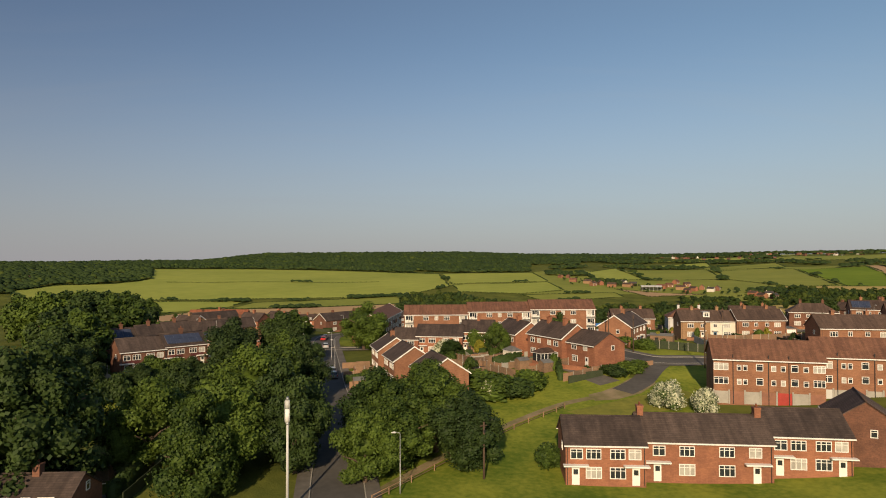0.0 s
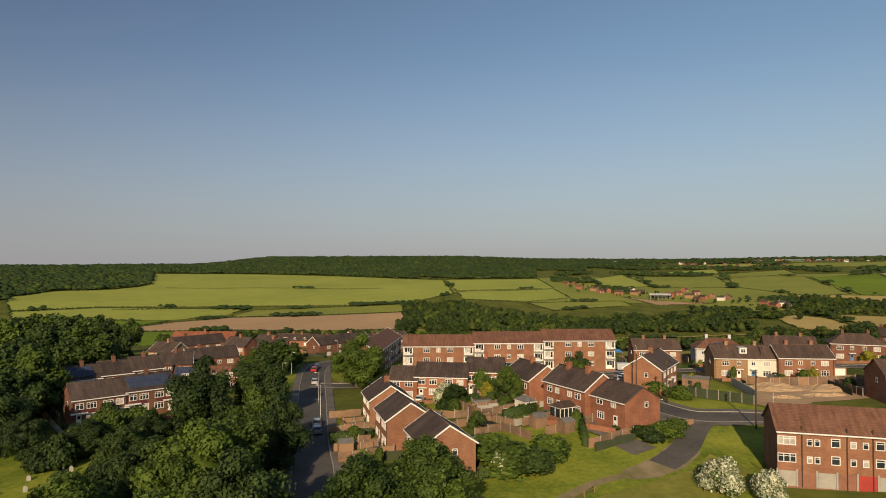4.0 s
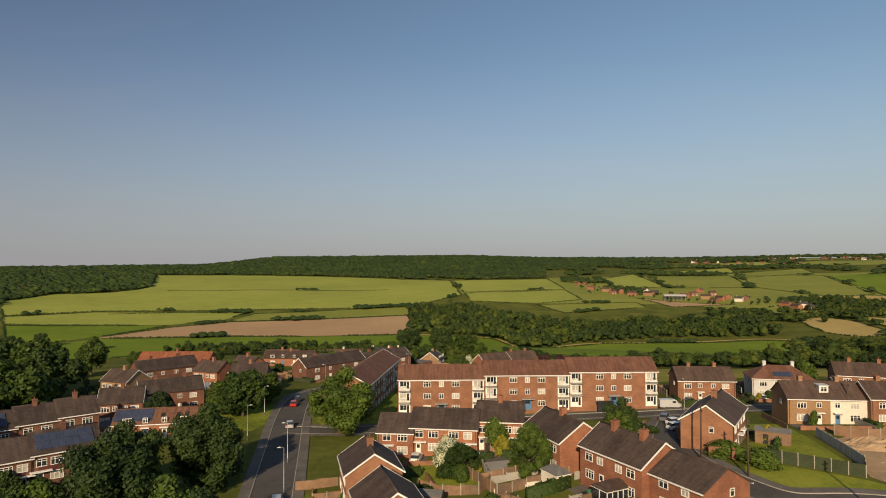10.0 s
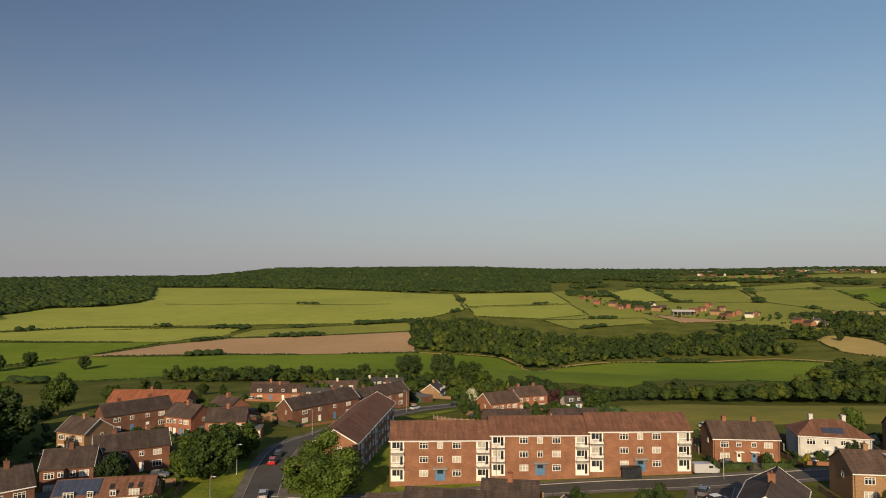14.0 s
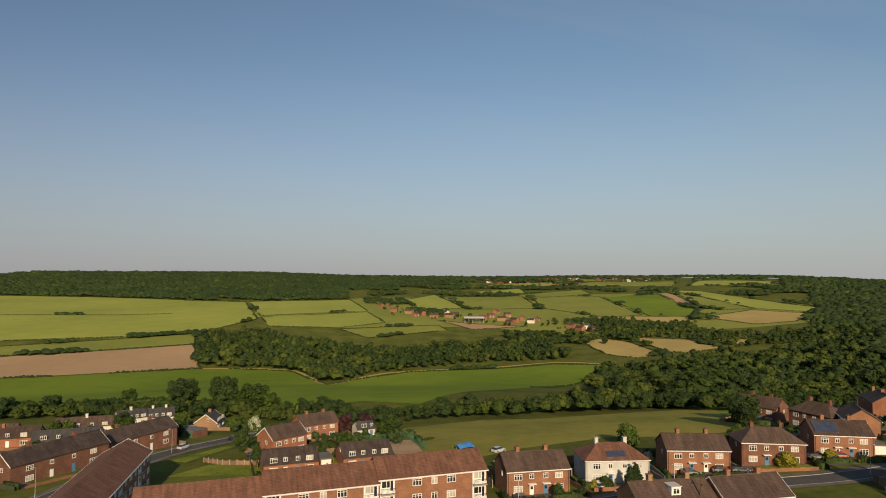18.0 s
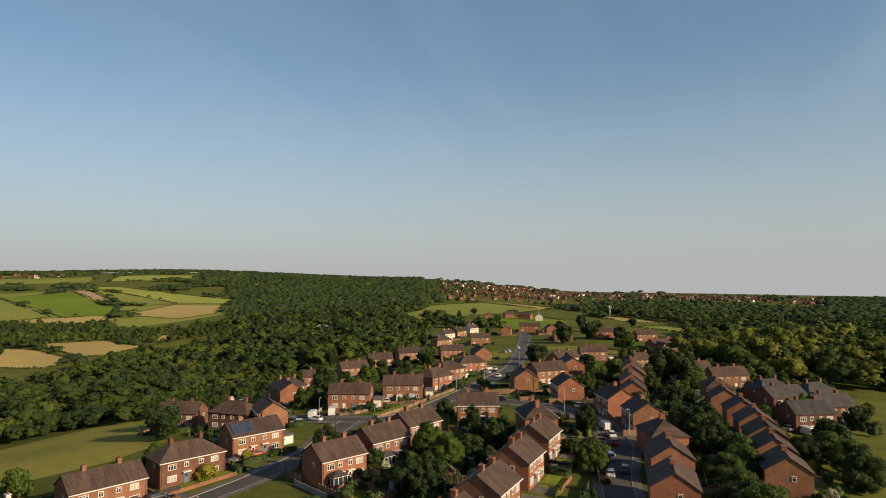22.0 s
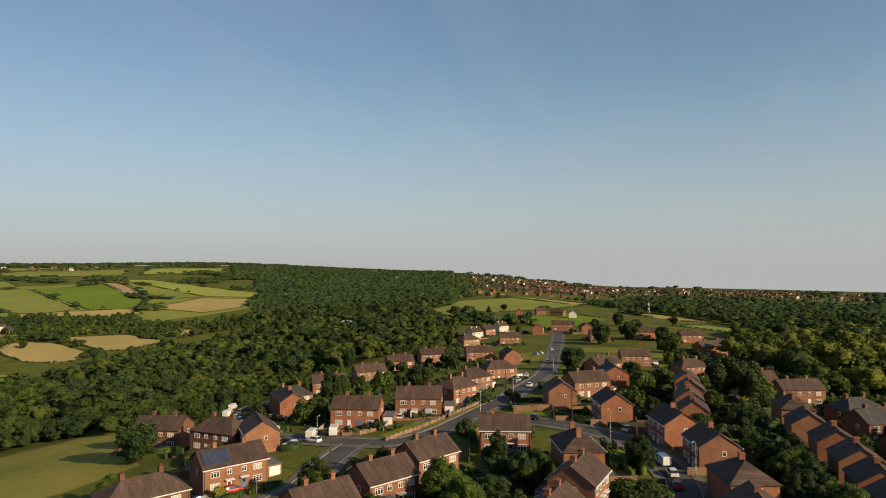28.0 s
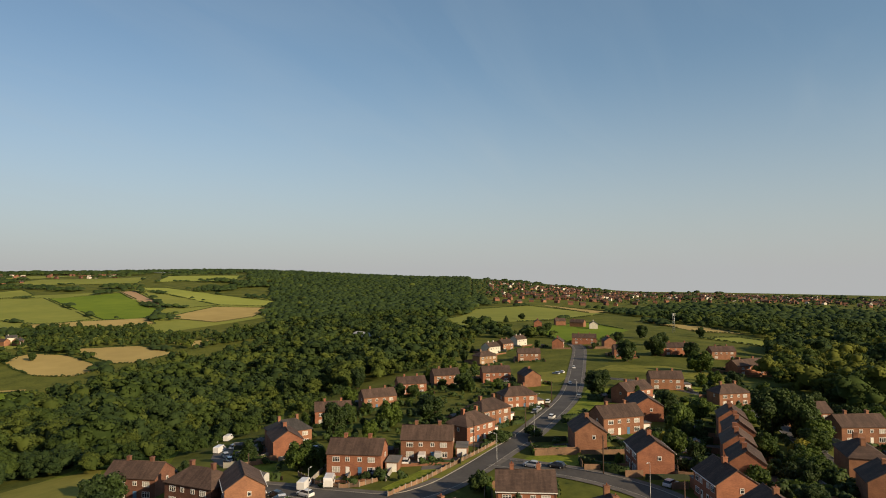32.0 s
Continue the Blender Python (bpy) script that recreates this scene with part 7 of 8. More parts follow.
def flat_garage(x, y, ang, w=3.0, d=5.5, door_mat=None, label="flat-roofed brick garage beside a house", wall=None):
    e = base("garage", x, y, Hf(x, y), ang, label, "garage", "garages")
    wm = wall or BRICK_BROWN
    part("wall", shared(("fgw", w, d, wm.name), lambda: boxes("wall", wm, (-w / 2, -d / 2, -1.0, w / 2, d / 2, 2.3))), e)
    part("roof", shared(("fgr", w, d), lambda: boxes("roof", FELT, (-w / 2 - 0.12, -d / 2 - 0.15, 2.304, w / 2 + 0.12, d / 2 + 0.12, 2.45))), e)
    part("garage_door", shared(("fgd", w, (door_mat or WHITE).name), lambda: boxes("garage_door", door_mat or WHITE, (-w / 2 + 0.3, -0.05, 0, w / 2 - 0.3, 0, 2.05))), e, pose(0, -d / 2, 0))
    return e


SHRUBS, PARKED, LEANTO = [], [], []


def gardens():
    r = random.Random(5)
    for h in PLOTS[:]:
        x, y, a, L, W = h
        c, s = math.cos(radians(a)), math.sin(radians(a))
        P = lambda u, v: (x + c * u - s * v, y + s * u + c * v)
        if y < 92 and 5 < x < 110:
            continue
        kept = -16 < x < 60 and 100 < y < 176
        gap = min(math.hypot(x - k[0], y - k[1]) for k in ((0, 40), (5, 90), (60, 112)))
        far = gap > 120
        st = 3.2 if far else 2.0
        deep = r.uniform(8, 11)
        if r.random() < 0.9:
            fence(P(-L / 2 - 0.8, W / 2 - 1), P(-L / 2 - 0.8, W / 2 + deep), 1.6, st, own=h)
        if r.random() < 0.9:
            fence(P(-L / 2 - 0.8, W / 2 + deep), P(L / 2 + 0.8, W / 2 + deep), 1.6, st, own=h)
        if L > 9 and r.random() < 0.8:
            fence(P(0, W / 2 + 0.5), P(0, W / 2 + deep), 1.4, st, own=h)
        k = r.random()
        if k < 0.5:
            hedge(P(-L / 2, -W / 2 - 5.5), P(-0.8, -W / 2 - 5.5), 1.2, 0.9, h)
            hedge(P(0.8, -W / 2 - 5.5), P(L / 2, -W / 2 - 5.5), 1.3, 0.9, h)
        elif k < 0.9:
            fence(P(-L / 2, -W / 2 - 5.5), P(L / 2, -W / 2 - 5.5), 0.8, st, "low brick front garden wall", h, BRICK_BROWN, True)
        for sd in (-1, 1):
            if r.random() < 0.5:
                hedge(P(sd * (L / 2 + 1.2), -W / 2 - 5), P(sd * (L / 2 + 1.2), -W / 2), 1.5, 0.9, h)
        for sd in (-1, 1):
            if r.random() < 0.6:
                fence(P(sd * (L / 2 + 2.3), -W / 2 - 5.5), P(sd * (L / 2 + 2.3), W / 2 - 1), 1.2, 3.2, own=h, material=r.choice((FENCE, FENCE, CONCRETE, GREEN_FENCE)))
            if r.random() < 0.5:
                fence(P(sd * (L / 2 + 2.3), W / 2), P(sd * (L / 2 + 2.3), W / 2 + deep), 1.5, 3.2, own=h, material=r.choice((FENCE, FENCE, GREEN_FENCE)))
        if gap > 60 and r.random() < 0.42 and len(PARKED) < 24:
            q = P(-L / 2 + 1.7, -W / 2 - 3.0)
            if free(*q, None, 5.5):
                PARKED.append(q)
                car(*q, a + 90, r.choice(("white", "silver", "black", "grey", "blue", "white", "red")))
        if r.random() < 0.55:
            hedge(P(r.choice((-0.5, 0.5)) * L, W / 2 + 2), P(r.choice((-0.5, 0.5)) * L, W / 2 + deep), 1.8, 1.1, h)
        if gap < 230:
            pv = P(0, W / 2 + 2.2)
            if free(*pv, h, 5.5):
                sheet("patio", [P(-L / 2 + 0.5, W / 2 + 0.1), P(L / 2 - 0.5, W / 2 + 0.1), P(L / 2 - 0.5, W / 2 + r.uniform(2.5, 4.5)), P(-L / 2 + 0.5, W / 2 + r.uniform(2.5, 4.5))], PAVING, 0.06, 3, "worn paved patio behind a house", "patio")
            pv = P(-L * 0.3, -W / 2 - 3)
            if free(*pv, h, 5.0):
                sheet("driveway", [P(-L / 2, -W / 2 - 5.2), P(-L / 2 + 3.4, -W / 2 - 5.2), P(-L / 2 + 3.4, -W / 2 - 0.1), P(-L / 2, -W / 2 - 0.1)], PAVING, 0.06, 3, "grey paved drive in front of the houses", "driveway")
        for i in range(r.choice((2, 3, 4, 5)) if not kept else 1):
            u, v = r.uniform(-L / 2 - 1, L / 2 + 1), r.choice((-W / 2 - 3.5, W / 2 + r.uniform(2, deep - 1), W / 2 + r.uniform(2, deep - 1)))
            q = P(u, v)
            if free(*q, None, 4.5) and gap > 165:
                SHRUBS.append((*q, r.uniform(1.2, 3.0), r.uniform(0.9, 2.0)))
            elif free(*q, None, 4.5):
                k = r.choice(("bush", "dbush", "dbush", "dbush", "bush", "ybush", "dbush", "blossom"))
                tree(k, *q, *{"blossom": (2.2, 1.4)}.get(k, (r.uniform(1.2, 3.0), r.uniform(0.8, 1.9))))
        for i in range(0 if kept else r.choice((0, 1, 1, 2)) if gap < 320 else 1):
            q = P(r.uniform(-L / 2 - 2, L / 2 + 2), W / 2 + r.uniform(5, deep + 2))
            if free(*q, None, 5.5):
                hh = r.uniform(4.0, 8.0)
                tree(r.choice(("oak3", "oak3", "oak", "oak2", "spire")), *q, hh, hh * r.uniform(0.3, 0.46))
        if r.random() < 0.75:
            q = P(r.uniform(-L / 2 + 1, L / 2 - 1), W / 2 + deep - 1.8)
            if free(*q, None, 5):
                shed(*q, a + r.choice((0, 90, 180)))
        if r.random() < 0.3:
            q = P(L / 2 + 2.2, 0.5)
            if free(*q, h, 5.5):
                flat_garage(*q, a)


gardens()



def shrubbery():
    """The shrubs of the farther gardens, past counting, as one mesh."""
    Vs, Ts, o = [], [], 0
    sr = random.Random(31)
    for x, y, h, w in SHRUBS:
        V, T = WT[1][sr.randrange(5)]
        Vs.append(V * [w * 2.2, w * 2.2, h * 1.1] + [x, y, Hf(x, y) - 0.15 * h])
        Ts.append(T + o)
        o += len(V)
    tagged(new("shrubbery", big_mesh("shrubbery", np.vstack(Vs), np.vstack(Ts), LEAF_DARK)), "dark green shrubs and bushes filling the farther gardens", "shrubs", kind="stuff")


def extra_shrubs():
    sr = random.Random(41)
    zones = (((215, 60), (330, 60), (400, 150), (330, 185), (230, 130), (150, 100)), ((110, 140), (160, 145), (170, 178), (100, 172)), ((170, 188), (330, 215), (420, 270), (300, 300), (190, 250)), ((120, 85), (220, 70), (240, 130), (130, 104)), ((-125, 140), (-50, 112), (-42, 190), (-60, 235), (-125, 240)), ((14, 285), (60, 262), (58, 318), (0, 336), (6, 305)))
    for z, k in zip(zones, (300, 80, 330, 110, 150, 90)):
        xs, ys = zip(*z)
        for _ in range(k * 3):
            x, y = sr.uniform(min(xs), max(xs)), sr.uniform(min(ys), max(ys))
            if k and bool(inside(z, np.array([x]), np.array([y]))[0]) and free(x, y, None, 5.0):
                SHRUBS.append((x, y, sr.uniform(1.0, 4.2), sr.uniform(0.8, 2.2)))
                k -= 1


extra_shrubs()
shrubbery()


def garden_plots():
    """Lawns, hedges, sheds and patios that fill the gardens of the eastern houses."""
    r = random.Random(63)
    leaves = {LEAF_DARK.name: FAR_HEDGES, LEAF.name: []}
    sheds_ = 0
    for h in PLOTS[:]:
        x, y, a, L, W = h
        if x < 112 or y < 60 or x > 400:
            continue
        c, s = math.cos(radians(a)), math.sin(radians(a))
        P = lambda u, v: (x + c * u - s * v, y + s * u + c * v)
        deep = r.uniform(9, 14)
        for sd in (-1, 1):
            for front in (0, 1):
                d0, d1 = (W / 2 + 0.6, W / 2 + 5.2) if front else (W / 2 + 3.2, W / 2 + deep)
                sv = -1 if front else 1
                ua, ub = sd * 0.4, sd * (L / 2 + (0.6 if front else 1.4))
                quad = [P(ua, sv * d0), P(ub, sv * d0), P(ub, sv * d1), P(ua, sv * d1)]
                if all(free(*q, h, 4.6) for q in quad) and r.random() < 0.8:
                    sheet("lawn", quad, r.choice((GRASS, GRASS, LAWN_DRY, PAVING) if front else (GRASS, LAWN_DRY, GRASS)), 0.05 + 0.004 * (sd + 1) + 0.002 * front, 5, r.choice(("small front garden plot before a house",)) if front else "narrow back garden lawn between fences and hedges", "garden")
                if not front:
                    for (p, q) in ((P(ub, d0), P(ub, d1)), (P(ua, d1), P(ub, d1)), (P(0, d0 + 2), P(0, d1))):
                        m_ = ((p[0] + q[0]) / 2, (p[1] + q[1]) / 2)
                        if r.random() < 0.6 and free(*m_, h, 4.6) and free(*p, h, 4.6) and free(*q, h, 4.6):
                            leaves[r.choice((LEAF_DARK, LEAF_DARK, LEAF)).name].append(hedge_leaves(p, q, r.uniform(1.2, 2.4), r.uniform(0.8, 1.5), 3.2, 0.3))
                    q = P(sd * L * 0.3, d1 - 1.6)
                    if r.random() < 0.5 and sheds_ < 16 and free(*q, None, 5) and x < 330:
                        sheds_ += 1
                        shed(*q, a + r.choice((0, 90)), r.choice((2.2, 2.8)), 2.0, 1.9, r.choice((FENCE, GREEN_FENCE, GREY_PAINT)))
                elif r.random() < 0.55:
                    p, q = P(ua, -d1), P(ub, -d1)
                    if free(*p, h, 4.2) and free(*q, h, 4.2):
                        leaves[r.choice((LEAF_DARK, LEAF)).name].append(hedge_leaves(p, q, r.uniform(0.9, 1.5), 0.8, 3.6, 0.26))
    for name, items in leaves.items():
        V, T = merge(items)
        tagged(new("garden_hedges", big_mesh("garden_hedges", V, T, bpy.data.materials[name])), "clipped and overgrown hedges between the farther gardens", "hedge", kind="stuff")


garden_plots()


def far_fencing():
    for name, items in FAR_FENCES.items():
        vs, fs = [], []
        for m, bx in items:
            for x0, y0, z0, x1, y1, z1 in bx:
                o = len(vs)
                vs += [m @ Vector(p) for p in ((x0, y0, z0), (x1, y0, z0), (x1, y1, z0), (x0, y1, z0), (x0, y0, z1), (x1, y0, z1), (x1, y1, z1), (x0, y1, z1))]
                fs += [[o + i for i in f] for f in ((3, 2, 1, 0), (4, 5, 6, 7), (0, 1, 5, 4), (1, 2, 6, 5), (2, 3, 7, 6), (3, 0, 4, 7))]
        tagged(new("fencing", mesh_of("fencing", vs, fs, bpy.data.materials[name])), "panelled fences between the farther gardens", "fence", kind="stuff")


far_fencing()


def estate_trees():
    """Garden and street trees among the houses."""
    r = random.Random(21)
    n = 0
    zones = (((215, 60), (330, 60), (400, 150), (330, 185), (230, 130), (150, 100)), ((102, 122), (122, 120), (160, 172), (106, 168)), ((180, 185), (330, 215), (420, 270), (300, 300), (190, 250)),
             ((-110, 130), (-50, 100), (-20, 60), (-70, 60), (-130, 90)), ((-10, 150), (40, 140), (30, 175), (-15, 180)), ((-130, 240), (-20, 300), (10, 340), (-120, 340)))
    for z, k in zip(zones, (46, 6, 44, 8, 6, 26)):
        xs, ys = zip(*z)
        got = 0
        for _ in range(2000):
            if got >= k:
                break
            x, y = r.uniform(min(xs), max(xs)), r.uniform(min(ys), max(ys))
            if not bool(inside(z, np.array([x]), np.array([y]))[0]) or not all(free(x + a, y + b, None, 5.5) for a, b in ((0, 0), (1.6, 0), (-1.6, 0), (0, 1.6), (0, -1.6))):
                continue
            kind = r.choice(("oak3", "oak", "oak2", "oak", "dbush", "bush", "bush", "chestnut"))
            h = r.uniform(4, 8.5) if "bush" not in kind else r.uniform(1.6, 3.0)
            tree(kind, x, y, h, h * r.uniform(0.36, 0.5) if "bush" not in kind else r.uniform(1.2, 2.4))
            got += 1


estate_trees()
# ---- behind the flats ----
for k_ in range(4):
    flat_garage(-16.5 + k_ * 2.3, 322.5 - k_ * 2.35, -45, 3.1, 6.0, GREEN_DOOR, "flat-roofed lock-up garage with a green door", BRICK_DARK)
sheet("yard", [(30, 262), (46, 252), (53, 254), (55, 276), (40, 279)], DIRT, 0.06, 3, "bare trodden earth compound behind the flats", "yard")
sheet("verge", [(-13.2, 271.0), (-8.9, 266.8), (3.0, 287.5), (6.5, 297.0), (-1.0, 288.6)], GRASS, 0.17, 3, "strip of mown grass beside the bending road", "verge")
sheet("lawn", [(-12, 252), (2, 248), (8, 232), (50, 232), (60, 246), (46, 250), (30, 258), (10, 262), (-3, 262)], GRASS, 0.045, 4, "mown grass behind the flats", "lawn")
post_fence([(-4.4, 266.4), (0.4, 260.9), (9.5, 256.5)], 1.3)


def mesh_fence(pts, h=2.0):
    x0, y0 = pts[0]
    e = base("mesh_fence", x0, y0, 0, 0, "green wire mesh security fence on steel posts", "fence", "garden boundaries")
    for (xa, ya), (xb, yb) in zip(pts[:-1], pts[1:]):
        d = math.hypot(xb - xa, yb - ya)
        n = max(1, round(d / 2.5))
        for i in range(n):
            x, y = xa + (xb - xa) * i / n, ya + (yb - ya) * i / n
            part("post", shared(("mfp", h), lambda: boxes("post", GREEN_DOOR, (-0.05, -0.05, -0.2, 0.05, 0.05, h + 0.1))), e, pose(x - x0, y - y0, Hf(x, y)))
            xs = [v * d / n / 8 + o for v in range(8) for o in (0, 0.02)] + [d / n]
            zs = [v * h / 6 + o for v in range(7) for o in (0, 0.03)]
            hole = {(i_, j_) for i_ in range(1, 15, 2) for j_ in range(1, 13, 2)} | {(15, j_) for j_ in range(1, 13, 2)}
            part("mesh_panel", shared(("mfn", h, round(d / n, 2)), lambda: lattice("mesh_panel", xs, zs, hole, -0.01, 0.01, GREEN_DOOR)), e, pose(x - x0, y - y0, Hf(x, y) + 0.1, 0, 0, math.degrees(math.atan2(yb - ya, xb - xa))))


mesh_fence([(36.5, 278.2), (45.0, 277.3), (54.0, 279.1), (53.5, 262), (53.2, 254.0)])


def tarp_tent(x, y, ang):
    def sheet_():
        n = 8
        vs, fs = [], []
        for i in range(n + 1):
            for j in range(n + 1):
                u, v = -1 + 2 * i / n, -1 + 2 * j / n
                vs.append((u * 2.4, v * 1.9, 1.9 - 0.9 * abs(v) ** 1.3 - 0.12 * math.cos(u * 6) * (1 - v * v) - 0.15 * u * u))
        for i in range(n):
            for j in range(n):
                k = i * (n + 1) + j
                fs.append((k, k + n + 1, k + n + 2, k + 1))
        return mesh_of("canopy", vs, fs, BLUE_TARP, True)
    e = base("shelter", x, y, Hf(x, y), ang, "bright blue tarpaulin stretched over poles on the grass", "shelter")
    part("canopy", sheet_(), e)
    for sx in (-1, 1):
        for sy in (-1, 0, 1):
            part("pole", shared("ttp", lambda: tube("pole", STEEL, [(0, 0, -0.2), (0, 0, 1.0)], [0.03, 0.03], 6)), e, pose(sx * 2.35, sy * 1.8, 0))


BLUE_TARP = mat("blue_tarpaulin", (0.06, 0.22, 0.52), (0.04, 0.15, 0.40), 0.45, 2.0, 0.6)
tarp_tent(63, 251.5, 15)
car(70.0, 243.6, 25, "silver")
# ---- back gardens between the two rows of red houses ----
for x, y, a, L, W, sv, deep in ((127.9, 172.1, -24, 10.5, 8, -1, 14), (141.7, 169.1, -22, 10.5, 8, -1, 14), (155.9, 167.8, -20, 10.5, 8, -1, 14), (105.5, 136.7, -4, 10, 8, 1, 10), (121.8, 136.3, -3, 10, 8, 1, 10), (138.4, 136.4, -2, 10, 8, 1, 10), (154.6, 136.9, -2, 10, 8, 1, 10)):
    c_, s_ = math.cos(radians(a)), math.sin(radians(a))
    Q = lambda u, v: (x + c_ * u - s_ * v, y + s_ * u + c_ * v)
    for u in (-L / 2 - 0.9, 0.0):
        fence(Q(u, sv * (W / 2 + 0.4)), Q(u, sv * (W / 2 + deep)), 1.4, 2.0, "brown board fence with pale concrete posts")
    fence(Q(-L / 2 - 0.9, sv * (W / 2 + deep)), Q(L / 2 + 0.9, sv * (W / 2 + deep)), 1.5, 2.0, "brown board fence with pale concrete posts")
    sheet("patio", [Q(-L / 2 + 0.3, sv * (W / 2 + 0.2)), Q(L / 2 - 0.3, sv * (W / 2 + 0.2)), Q(L / 2 - 0.3, sv * (W / 2 + 3.2)), Q(-L / 2 + 0.3, sv * (W / 2 + 3.2))], CONCRETE, 0.075, 3, "pale concrete patio behind a house", "patio")
    for sd in (-1, 1):
        sheet("lawn", [Q(sd * 0.3, sv * (W / 2 + 3.6)), Q(sd * (L / 2 + 0.5), sv * (W / 2 + 3.6)), Q(sd * (L / 2 + 0.5), sv * (W / 2 + deep - 0.4)), Q(sd * 0.3, sv * (W / 2 + deep - 0.4))], GRASS if sd < 0 else LAWN_DRY, 0.07, 3, "narrow back garden lawn between fences", "garden")
    shed(*Q(L / 2 - 1.6, sv * (W / 2 + deep - 2.2)), a, 2.6, 2.0, 1.9, (GREEN_FENCE, GREY_PAINT, FENCE)[int(x) % 3])
    garden_room_at = Q(-L / 4, sv * (W / 2 + 1.3))
    LEANTO.append((*garden_room_at, a if sv < 0 else a + 180, int(x) % 2))
# ---- the corner plots by the climbing road ----
post_fence([(176.0, 189.6), (186.5, 187.4), (198.4, 186.6), (213.9, 185.6), (226, 185.4), (232.8, 186.6)])
post_fence([(182.6, 219.5), (178.4, 211), (177.2, 203.2), (179.5, 199.4), (184, 197.4)])
post_fence([(180.2, 203.4), (186.5, 206.8), (190.5, 209)], 1.2)
post_fence([(189.8, 252.5), (181.4, 231.5), (178.6, 220.6)])
fence((185.4, 247.6), (188.6, 242.2), 1.5, label="new pale close-boarded fence round a yard", material=CONCRETE)
fence((188.6, 242.2), (198.5, 241.8), 1.5, label="new pale close-boarded fence round a yard", material=CONCRETE)
sheet("lawn", [(184.7, 239.8), (194.0, 240.8), (190.5, 230.5), (181.5, 228.5)], GRASS, 0.066, 3, "bright green lawn inside a low fence", "lawn")
sheet("lawn", [(180.2, 215.2), (186.4, 213.5), (185.0, 208.4), (179.2, 208.6)], LAWN_DRY, 0.066, 3, "dry front lawn inside a low fence", "lawn")
sheet("yard", [(186.5, 249.5), (196, 243), (214, 254), (220, 268), (206, 274), (194, 262)], PAVING, 0.06, 4, "grey concrete yard strewn with stored things", "yard")
for x, y, a, c, v in ((204.0, 269.5, 20, "white", 1), (208.5, 268, 15, "white", 0), (197, 259.5, 60, "silver", 0), (192, 252.5, 55, "white", 0), (173.4, 246.5, 85, "black", 0), (188.5, 201.2, 25, "silver", 0), (171.2, 229, 86, "grey", 0),
                      (264, 143.2, 10, "black", 0), (257, 142.2, 8, "grey", 0), (248.5, 141.2, 5, "blue", 0), (287, 149.5, 25, "black", 0), (300, 197.5, 12, "white", 0), (318, 190.5, 12, "grey", 0), (392, 222, 75, "white", 0), (387, 223, 75, "silver", 0)):
    car(x, y, a, c, bool(v))
for x, y, a, w, mt in ((200.5, 251, 30, 3.0, GREY_PAINT), (209.5, 258.5, 30, 3.6, FENCE), (205, 262.5, 120, 2.4, GREEN_FENCE)):
    shed(x, y, a, w, 2.2, 2.0, mt)
street("lane", [(232, 139), (247.1, 140.2), (262.5, 141.4), (279.3, 145.2), (302.3, 154.0), (318, 158)], 4.2, "narrow lane of parked cars behind the terrace", False)
sheet("lawn", [(201.8, 172.5), (212.3, 172.6), (220.0, 168.6), (224, 162), (216, 156), (207.8, 160.3)], GRASS, 0.05, 4, "unmown corner green inside a hedge", "lawn")
sheet("verge", [(190, 184.6), (215, 184.2), (232, 185), (231, 185.4), (214, 185.3), (198, 186.2), (189, 187)], LAWN_DRY, 0.17, 3, "dry grass verge between the fence and the pavement", "verge")
sheet("lawn", [(408.1, 208.9), (405.5, 178.7), (362.6, 147.1), (358, 125.2), (338.8, 107.6), (330.2, 100.6), (352, 107.0), (388, 126), (418.1, 152), (436, 175), (430, 205)], LAWN_DRY, 0.06, 6, "wide open green below the wood", "lawn")
sheet("lawn", [(390.5, 234.9), (404.8, 224.7), (385.7, 215.0), (362, 212), (353.0, 221.3)], LAWN_DRY, 0.06, 6, "dry grass corner beside the road", "lawn")
for k, x, y, h, w in (("oak3", 269.7, 120.6, 14, 5.6), ("oak3", 268.6, 113.5, 13, 5.2), ("oak3", 327.8, 185.9, 10.5, 5), ("oak2", 278.0, 140.2, 7, 4), ("oak", 239.6, 230.6, 9, 3.8), ("oak3", 225.9, 243.0, 10.5, 4), ("oak", 418.1, 155.5, 12, 6.5), ("oak3", 449.4, 199.7, 13, 6),
                      ("oak3", 482.4, 189.2, 13, 6), ("oak2", 470, 205, 11, 5), ("oak3", 603.9, 307.2, 9, 6), ("oak3", 587.0, 311.5, 9, 6), ("oak", 375.1, 280.2, 9, 4.5), ("oak3", 327.8, 247.9, 8, 4.5), ("oak", 234.7, 112.1, 6, 3.6), ("oak2", 223.6, 110.4, 6, 3.4), ("dbush", 220.4, 115.5, 4, 3),
                      ("bush", 231.3, 145.2, 4, 3), ("dbush", 236, 145.6, 4.5, 3.4), ("oak", 262, 109, 8, 4.5), ("oak2", 252, 110, 7, 4), ("ybush", 247, 113, 4, 3), ("oak", 285, 111, 8, 4.2)):
    tree(k, x, y, h, w)
